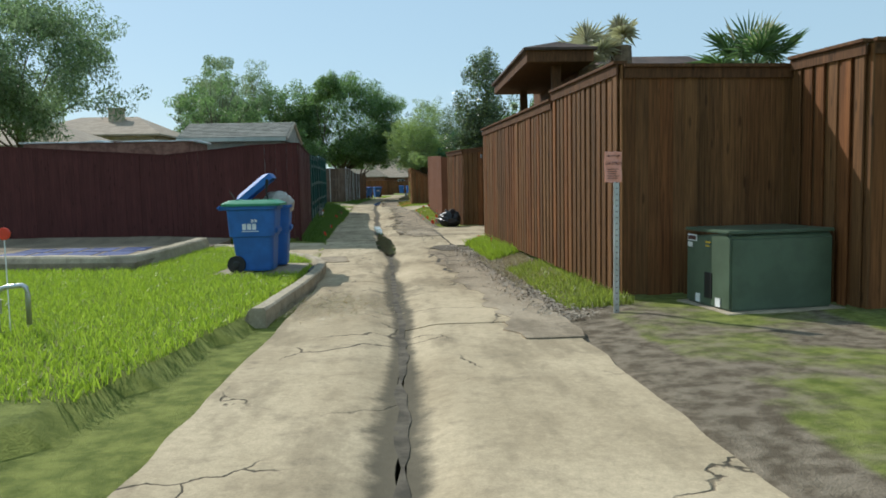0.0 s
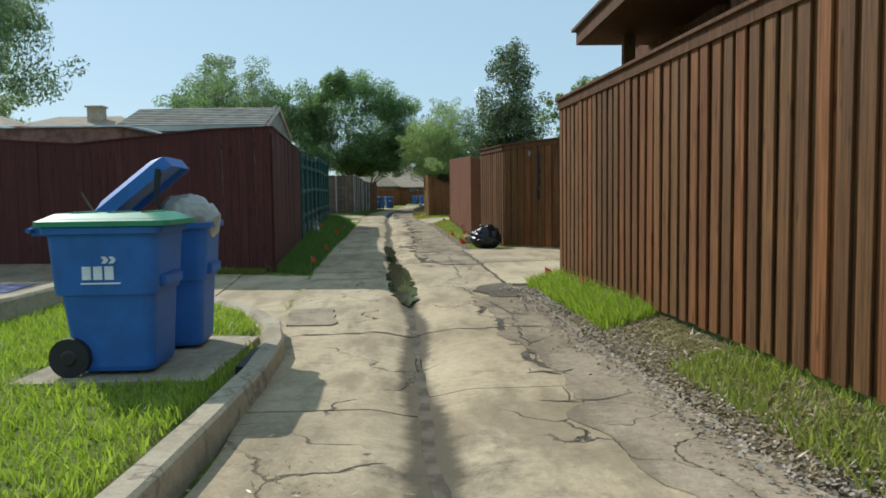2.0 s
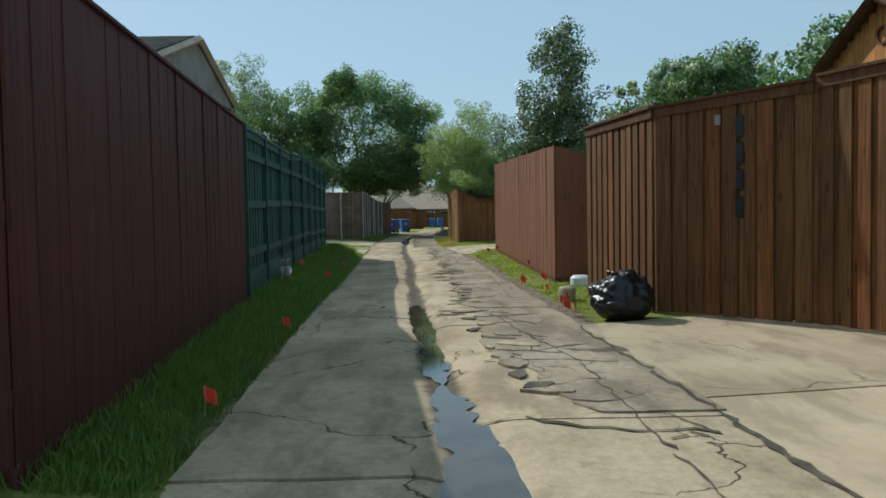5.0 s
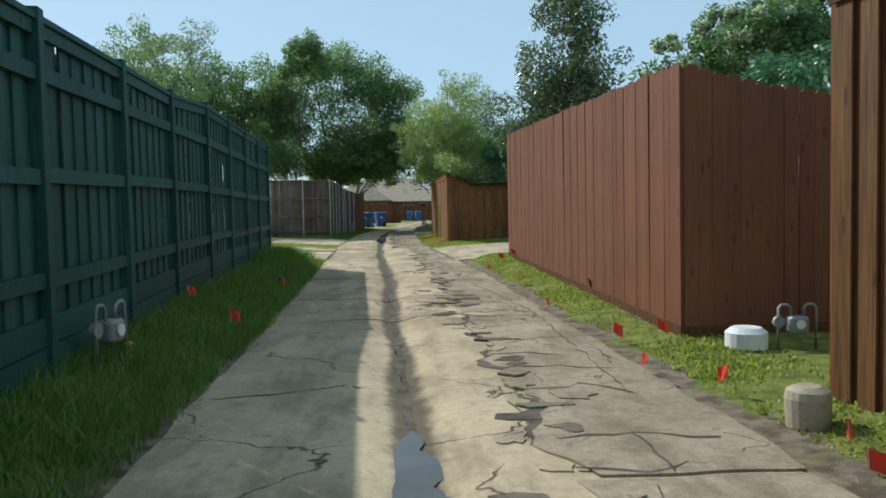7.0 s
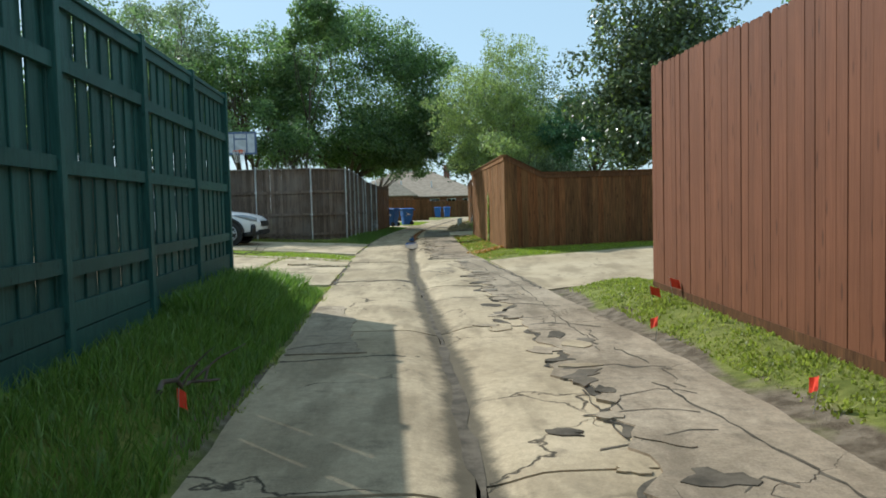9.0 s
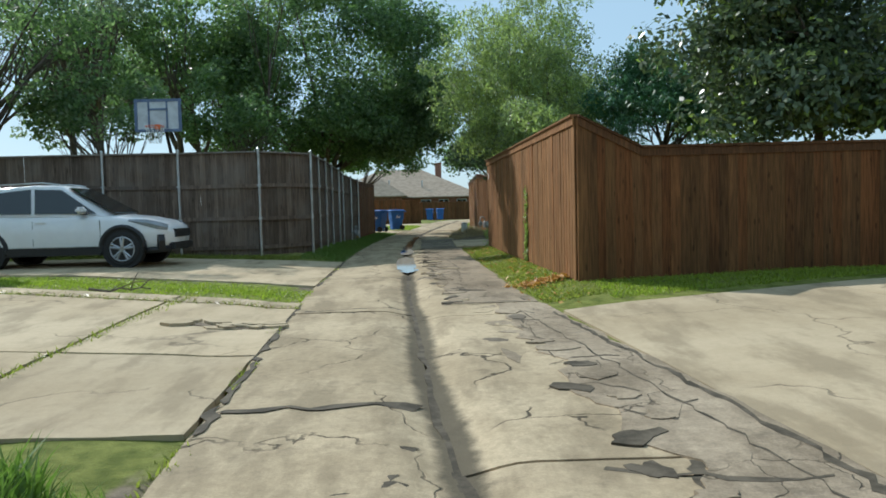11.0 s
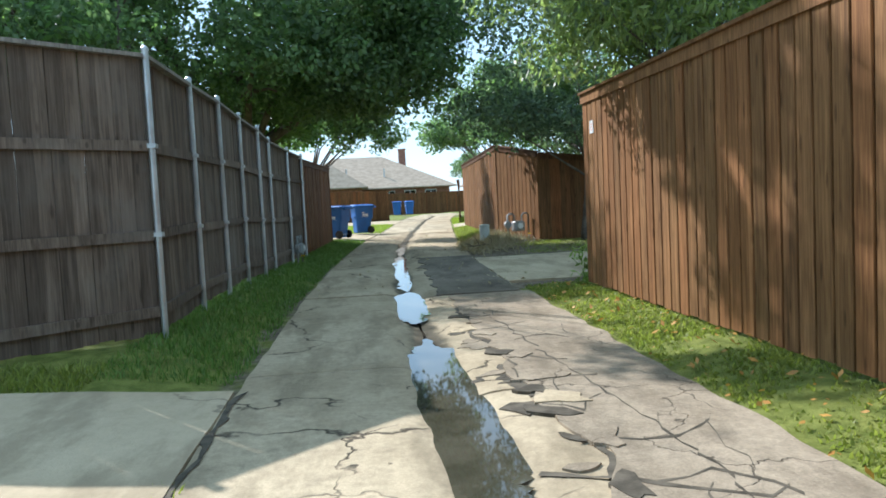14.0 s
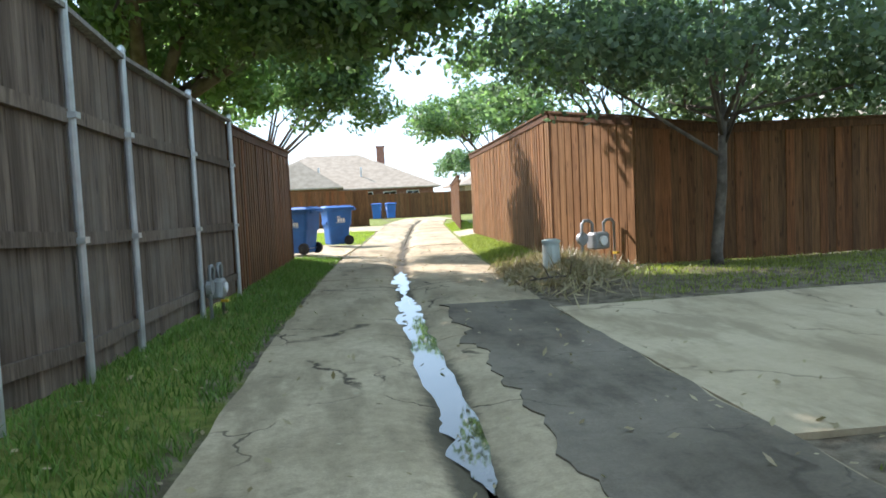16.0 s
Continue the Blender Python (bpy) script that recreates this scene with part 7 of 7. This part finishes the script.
    # lower cladding, arches, wheels
    for s in (-1, 1):
        bm = bmesh.new()
        add_box(bm, -1.0, 0.95, s * 0.90 - 0.015, s * 0.90 + 0.02, 0.24, 0.40)
        part("sill_cladding", bm, "carblack", root)
        bm = bmesh.new()
        add_box(bm, -0.85, 0.85, s * 0.915 - 0.004, s * 0.915 + 0.012, 0.405, 0.42)
        part("sill_trim", bm, "steel", root)
        for wx in (1.34, -1.33):
            bm = bmesh.new()
            arc = [(wx + 0.42 * math.cos(a), s * 0.885, 0.36 + 0.42 * math.sin(a)) for a in [radians(-12 + 204 * i / 14) for i in range(15)]]
            add_tube(bm, arc, 0.055, 6)
            part("arch_cladding", bm, "carblack", root, soft=True)
            bm = bmesh.new()
            add_tube(bm, [(wx, s * 0.70, 0.36), (wx, s * 0.905, 0.36)], 0.41, 28)
            part("wheel_well", bm, "rubber", root)
            bm = bmesh.new()
            add_tube(bm, [(wx, s * 0.70, 0.345), (wx, s * 0.72, 0.345), (wx, s * 0.90, 0.345), (wx, s * 0.925, 0.345)], [0.30, 0.345, 0.345, 0.31], 32)
            wheel = part("wheel", bm, "rubber", root, "black tyre", soft=False)
            bm = bmesh.new()
            for k in range(5):
                a = k * math.tau / 5 + 0.3
                for da in (-0.16, 0.16):
                    add_tube(bm, [(wx + 0.05 * math.cos(a), s * 0.93, 0.345 + 0.05 * math.sin(a)), (wx + 0.225 * math.cos(a + da), s * 0.928, 0.345 + 0.225 * math.sin(a + da))], [0.03, 0.022], 6)
            add_tube(bm, [(wx, s * 0.925, 0.345), (wx, s * 0.94, 0.345)], 0.06, 14)
            circ = [(wx + 0.235 * math.cos(i * math.tau / 28), s * 0.925, 0.345 + 0.235 * math.sin(i * math.tau / 28)) for i in range(29)]
            add_tube(bm, circ, 0.014, 6, False)
            part("rim", bm, "alloy", wheel, "five-spoke alloy rim")
            bm = bmesh.new()
            add_tube(bm, [(wx, s * 0.90, 0.345), (wx, s * 0.927, 0.345)], 0.22, 24)
            part("disc", bm, "carblack", wheel)
        bm = bmesh.new()
        add_box(bm, 0.52, 0.70, s * 1.0 - 0.09, s * 1.0 + 0.09, 1.05, 1.19)
        mir = part("mirror", bm, "carwhite", root, bevel=0.04, soft=True)
        bm = bmesh.new()
        add_box(bm, 0.56, 0.64, s * 0.88 - 0.06, s * 0.88 + 0.06, 1.03, 1.07)
        part("mirror_foot", bm, "carblack", mir)
        for hx in (-0.22, -1.2):
            bm = bmesh.new()
            add_box(bm, hx - 0.1, hx + 0.1, s * 0.925 - 0.012, s * 0.925 + 0.014, 0.885, 0.915)
            part("door_handle", bm, "carwhite", root, bevel=0.008)
        bm = bmesh.new()
        add_loft(bm, [[(1.46, s * 0.83, 0.93), (1.46, s * 0.875, 0.905), (1.46, s * 0.868, 0.89)], [(1.78, s * 0.775, 0.915), (1.78, s * 0.862, 0.855), (1.78, s * 0.855, 0.79)], [(1.99, s * 0.70, 0.87), (1.99, s * 0.815, 0.80), (1.99, s * 0.805, 0.72)],
                      [(2.145, s * 0.55, 0.80), (2.16, s * 0.715, 0.745), (2.16, s * 0.70, 0.69)]])
        part("headlight", bm, "lamp", root, "clear headlamp")
        bm = bmesh.new()
        add_prism(bm, [(-0.13, -0.13), (0.10, -0.15), (0.14, 0.02), (0.08, 0.14), (-0.12, 0.14)], 0.12, Matrix.Translation((2.02, s * 0.735, 0.47)) @ Matrix.Rotation(radians(s * 52), 4, "Z"))
        part("fog_lamp_surround", bm, "carblack", root)
        bm = bmesh.new()
        add_tube(bm, [(1.74, s * 0.82, 0.30), (1.98, s * 0.75, 0.31), (2.16, s * 0.58, 0.33)], 0.065, 8)
        part("bumper_cladding", bm, "carblack", root, soft=True)
        for lx in (0.92, -0.38, -1.36):
            bm = bmesh.new()
            add_box(bm, lx - 0.004, lx + 0.004, s * 0.909 - 0.006, s * 0.909 + 0.004, 0.44, 0.92)
            part("door_gap", bm, "carblack", root)
    bm = bmesh.new()
    add_box(bm, 2.10, 2.27, -0.50, 0.50, 0.54, 0.71)
    part("grille", bm, "carblack", root, bevel=0.02)
    bm = bmesh.new()
    add_box(bm, 2.1, 2.28, -0.60, 0.60, 0.30, 0.44)
    part("lower_grille", bm, "carblack", root, bevel=0.02)
    bm = bmesh.new()
    for s in (-1, 1):
        add_tube(bm, [(-1.5, s * 0.60, 1.60), (-1.2, s * 0.60, 1.66), (-0.3, s * 0.61, 1.69), (0.05, s * 0.60, 1.645)], 0.018, 6)
    part("roof_rail", bm, "steel", root)
    return root


car(-7.04, 53.2, height(-6.4, 53.2) + 0.03, 0)


# ---- vine, leaf litter, branches ----
def vine():
    root = thing("vine", (2.285, 52.13, 0.12), "pale green climbing vine on the cedar fence", "vine")
    bm = bmesh.new()
    pts = [(0, 0.05 * math.sin(i * 1.3), i * 0.135) for i in range(11)]
    add_tube(bm, pts, [0.014 - 0.001 * i for i in range(11)], 5)
    part("stem", bm, "bark", root)
    rn = np.random.default_rng(5)
    c = [(-0.03, 0.05 * math.sin(z / 0.15 * 1.3) + rn.normal(0, 0.03), z) for z in np.linspace(0.02, 1.45, 26)]
    v, f = leaf_cloud(c, [0.075 + 0.035 * (k % 3) - 0.0015 * k for k in range(26)], 520, 0.075, rn, 0.8)
    v[:, 0] = np.minimum(v[:, 0] * 0.4 - 0.01, -0.005)
    mesh_from("leaves", v, f, "vine", root)


vine()


def blades(label, material, x, y, tall, wide, rn, lean=0.35, category="grass", name="grass", zf=height):
    """One blade of two triangles at each place."""
    n = len(x)
    z = np.array([zf(a, b) for a, b in zip(x, y)]) - 0.01
    az = rn.uniform(0, math.tau, n)
    h = tall * rn.uniform(0.45, 1.25, n)
    w = wide * rn.uniform(0.6, 1.3, n)
    lx, ly = rn.normal(0, lean, n) * h, rn.normal(0, lean, n) * h
    dx, dy = np.cos(az) * w / 2, np.sin(az) * w / 2
    base = np.stack([x, y, z], 1)
    a = base + np.stack([-dx, -dy, 0 * x], 1)
    b = base + np.stack([dx, dy, 0 * x], 1)
    mid = base + np.stack([lx * 0.4, ly * 0.4, h * 0.6], 1)
    m0, m1 = mid + np.stack([-dx, -dy, 0 * x], 1) * 0.8, mid + np.stack([dx, dy, 0 * x], 1) * 0.8
    tip = base + np.stack([lx, ly, h], 1)
    verts = np.stack([a, b, m1, m0, tip], 1).reshape(-1, 3)
    k = np.arange(n) * 5
    faces = np.concatenate([np.stack([k, k + 1, k + 2], 1), np.stack([k, k + 2, k + 3], 1), np.stack([k + 3, k + 2, k + 4], 1)])
    return mesh_from(name, verts, faces, material, None, label, "stuff", category)


def strewn(label, material, x, y, size, narrow, rn, name, category, lift=0.012, zf=height, tilt=0.35):
    """Flat pieces lying about: dead leaves, straw, pebbles."""
    n = len(x)
    z = np.array([zf(a, b) for a, b in zip(x, y)]) + lift + rn.uniform(0, 0.02, n)
    az = rn.uniform(0, math.tau, n)
    s = size * rn.uniform(0.5, 1.4, n)
    a = np.stack([np.cos(az), np.sin(az), rn.normal(0, tilt, n)], 1) * s[:, None]
    b = np.stack([-np.sin(az), np.cos(az), rn.normal(0, tilt, n)], 1) * (s * narrow)[:, None]
    c = np.stack([x, y, z], 1)
    verts = np.stack([c - a / 2, c + b / 2, c + a / 2, c - b / 2], 1).reshape(-1, 3)
    return mesh_from(name, verts, np.arange(n * 4).reshape(-1, 4), material, None, label, "stuff", category)


# bright lawn at the alley mouth
rn = np.random.default_rng(71)
x = rn.uniform(-9.0, 0.45, 150000)
y = rn.uniform(2.0, 15.0, 150000)
keep = np.array([inside(a, b, LAWN) and not (-1.0 < a < 0.35 and 9.25 < b < 11.2) and (a > -6 or k < 0.5) for a, b, k in zip(x, y, rn.random(150000))])
blades("bright green mown lawn at the alley mouth", "lawn", x[keep], y[keep], 0.085, 0.011, rn, 0.45)


def verge(label, side, y0, y1, inner, outer, count, tall, seed, material="verge", patchy=0.0, wide=0.011):
    """Grass along one side of the alley, between two distances from its edge."""
    q = np.random.default_rng(seed)
    yy = q.uniform(y0, y1, count)
    d = inner + (outer - inner) * q.random(count)
    xx = np.array([road_right(b) + a if side > 0 else road_left(b) - a for a, b in zip(d, yy)])
    n = np.array([noise.noise(Vector((a * 1.4, b * 1.4, seed))) for a, b in zip(xx, yy)])
    ok = n + q.normal(0, 0.35, count) > patchy - 0.45
    return blades(label, material, xx[ok], yy[ok], tall, wide, q, 0.4)


verge("long shaded grass beside the maroon and green fences", -1, 17.6, 24.5, 0.05, 0.8, 12000, 0.13, 81, "shadegrass")
verge("long shaded grass beside the green fence", -1, 24.5, 40.2, 0.06, 1.25, 30000, 0.16, 82, "shadegrass")
verge("tall weeds in shade at the green fence end", -1, 35.8, 40.2, 0.3, 1.3, 7500, 0.26, 92, "shadegrass", 0.0, 0.02)
verge("low clover and grass before the red fence", 1, 24.0, 39.6, 0.3, 1.25, 32000, 0.04, 83, "verge", 0.55, 0.022)
verge("tufts of bright grass at the brown fence foot", 1, 11.4, 15.5, 0.25, 0.85, 11000, 0.17, 84, "lawn", 0.1)
verge("thin grass at the brown fence foot", 1, 5.6, 9.8, 0.25, 0.95, 8000, 0.11, 85, "verge", 0.25)
verge("low clover and grass before the cedar fence", 1, 46.6, 60.4, 0.16, 1.0, 24000, 0.04, 86, "verge", 0.4, 0.022)
verge("short grass along the weathered fence", -1, 55.3, 75.0, 0.06, 1.1, 22000, 0.08, 87, "shadegrass")
verge("dry grass before the last fence", 1, 68.5, 81.0, 0.08, 1.0, 13000, 0.10, 88, "verge", 0.2)
verge("short grass before the shaded fence", 1, 65.7, 68.5, 1.2, 6.0, 9000, 0.06, 89)
verge("grass strip far down the alley", -1, 80.5, 89.8, 0.1, 2.6, 9000, 0.09, 90, "lawn")
verge("grass strip far down the alley", 1, 85.8, 96.0, 0.1, 1.2, 4000, 0.09, 91, "lawn")
rn = np.random.default_rng(72)
x, u = rn.uniform(2.5, 9.0, 14000), rn.random(14000)
y = 46.15 + (x - 1.9) * 0.175 + u * 1.55
blades("mown grass strip between driveway and cedar fence", "lawn", x[y < 47.7], y[y < 47.7], 0.05, 0.014, rn, 0.6)
x, u = rn.uniform(-11.0, -1.45, 16000), rn.random(16000)
y = 47.35 + (-1.5 - x) * 0.27 + (0.5 + 0.62 * rn.normal(0, 0.36, 16000)) * np.interp(x, [-11, -3, -1.5], [1.5, 1.75, 1.6])
blades("grass strip between two driveways", "lawn", x, y, 0.05, 0.014, rn, 0.7)
x, y = rn.uniform(-13.0, -2.7, 8000), rn.uniform(55.05, 55.6, 8000)
blades("grass at the weathered fence foot", "verge", x, y, 0.09, 0.014, rn, 0.5)
x, y = rn.uniform(-5.0, -0.9, 5000), rn.uniform(17.45, 17.75, 5000)
blades("grass at the maroon fence foot", "verge", x, y, 0.10, 0.012, rn, 0.5)
# weeds in the cracked driveway joints
pts = []
for k in range(2600):
    if rn.random() < 0.5:
        xx = rn.uniform(-10, -1.3)
        pts.append((xx, np.interp(xx, [-13, -1.3], [49.37, 46.6]) + rn.normal(0, 0.05)))
    else:
        u = rn.choice([0.15, 0.42])
        v = rn.random()
        pts.append((-1.25 - u * 11.7 + rn.normal(0, 0.04), 41.2 + v * 6.5 + u * 1.2 * v))
px, py = np.array(pts).T
blades("weeds growing in driveway joints", "verge", px, py, 0.07, 0.016, rn, 0.6)
q = [(road_left(b) + rn.normal(0, 0.05), b) for b in rn.uniform(10.5, 55, 5000)]
px, py = np.array(q).T
nn = np.array([noise.noise(Vector((0, b * 0.9, 5.0))) for b in py]) > 0.05
blades("weeds along the alley edge", "verge", px[nn], py[nn], 0.06, 0.014, rn, 0.6)
px = rn.uniform(-10, -1.3, 900)
py = np.interp(px, [-13, -1.3], [49.37, 46.6]) + rn.normal(0, 0.09, 900)
strewn("dry plant debris in the driveway joints", "straw", px, py, 0.12, 0.08, rn, "straw", "straw", 0.045, height, 0.3)
yy, xx = rn.normal(6.4, 0.55, 2600), rn.normal(1.05, 0.3, 2600)
strewn("dry straw washed over the alley mouth", "straw", xx, yy, 0.045, 0.2, rn, "straw", "straw", 0.012, lambda a, b: road_z(a, b) + 0.006, 0.2)
# gravel and straw on the verge by the brown fence
yy = rn.uniform(5.0, 15.0, 9000)
xx = np.array([road_right(b) for b in yy]) + rn.normal(0.14, 0.17, 9000)
strewn("loose pale gravel spilling over the alley edge", "pebble", xx, yy, 0.028, 0.8, rn, "gravel", "gravel", 0.02, lambda a, b: max(height(a, b), road_z(a, b) + 0.015 if a < road_right(b) else -9))
yy = rn.uniform(7.5, 12.4, 8000)
xx = np.array([road_right(b) for b in yy]) + rn.uniform(0.1, 0.8, 8000)
strewn("dry straw and mulch on the verge", "straw", xx, yy, 0.09, 0.12, rn, "straw", "straw", 0.015)
yy, xx = rn.normal(48.35, 0.16, 300), np.minimum(rn.normal(1.95, 0.24, 300), 2.3)
strewn("fallen orange leaves at the fence corner", "leaflitter", xx, yy, 0.09, 0.5, rn, "dead_leaves", "leaves", 0.04)
yy, xx = rn.uniform(46, 60, 380), rn.uniform(1.4, 2.3, 380)
strewn("scattered dead leaves before the cedar fence", "leaflitter", xx, yy, 0.06, 0.5, rn, "dead_leaves", "leaves", 0.04)
yy, xx = rn.normal(68.1, 0.85, 4600), rn.normal(2.15, 0.38, 4600)
strewn("pile of dry twigs and leaves round the pedestal", "straw", xx, yy, 0.2, 0.07, rn, "brushwood", "brush", 0.09, lambda a, b: height(a, b) + 0.16 * math.exp(-((a - 2.15) / 0.45) ** 2 - ((b - 67.9) / 0.9) ** 2), 0.9)
yy, xx = rn.uniform(60, 80, 900), rn.uniform(-2.4, 2.3, 900)
strewn("scattered dead leaves under the oaks", "straw", xx, yy, 0.05, 0.5, rn, "dead_leaves", "leaves", 0.03, lambda a, b: max(height(a, b), road_z(a, b) if road_left(b) < a < road_right(b) else -9))


def branch(x, y, yaw, ln, seed, label):
    r = random.Random(seed)
    root = thing("fallen_branch", pose(x, y, max(height(x, y), 0) + 0.055, 0, 0, yaw), label, "branch")
    bm = bmesh.new()
    pts = [(ln * i / 6, r.gauss(0, 0.04), abs(r.gauss(0, 0.03))) for i in range(7)]
    add_tube(bm, pts, [0.02 - 0.002 * i for i in range(7)], 6)
    for i in range(2, 6):
        p = Vector(pts[i])
        e = p + Vector((r.uniform(0.1, 0.35), r.uniform(-0.3, 0.3), r.uniform(0.05, 0.25)))
        add_tube(bm, [p, p.lerp(e, 0.5) + Vector((0, 0, 0.03)), e], [0.01, 0.007, 0.003], 5)
    part("wood", bm, "bark", root)


branch(-4.4, 47.6, 20, 0.8, 1, "dry fallen branch on the driveway")
branch(-5.6, 46.6, -10, 0.6, 2, "bare stick on the driveway")
branch(-6.2, 47.8, 160, 0.9, 3, "dry twiggy branch on the grass strip")
branch(2.3, 67.0, 200, 0.9, 4, "dry branch beside the pedestal")
branch(-1.2, 33.2, 60, 0.5, 5, "small stick in the grass")
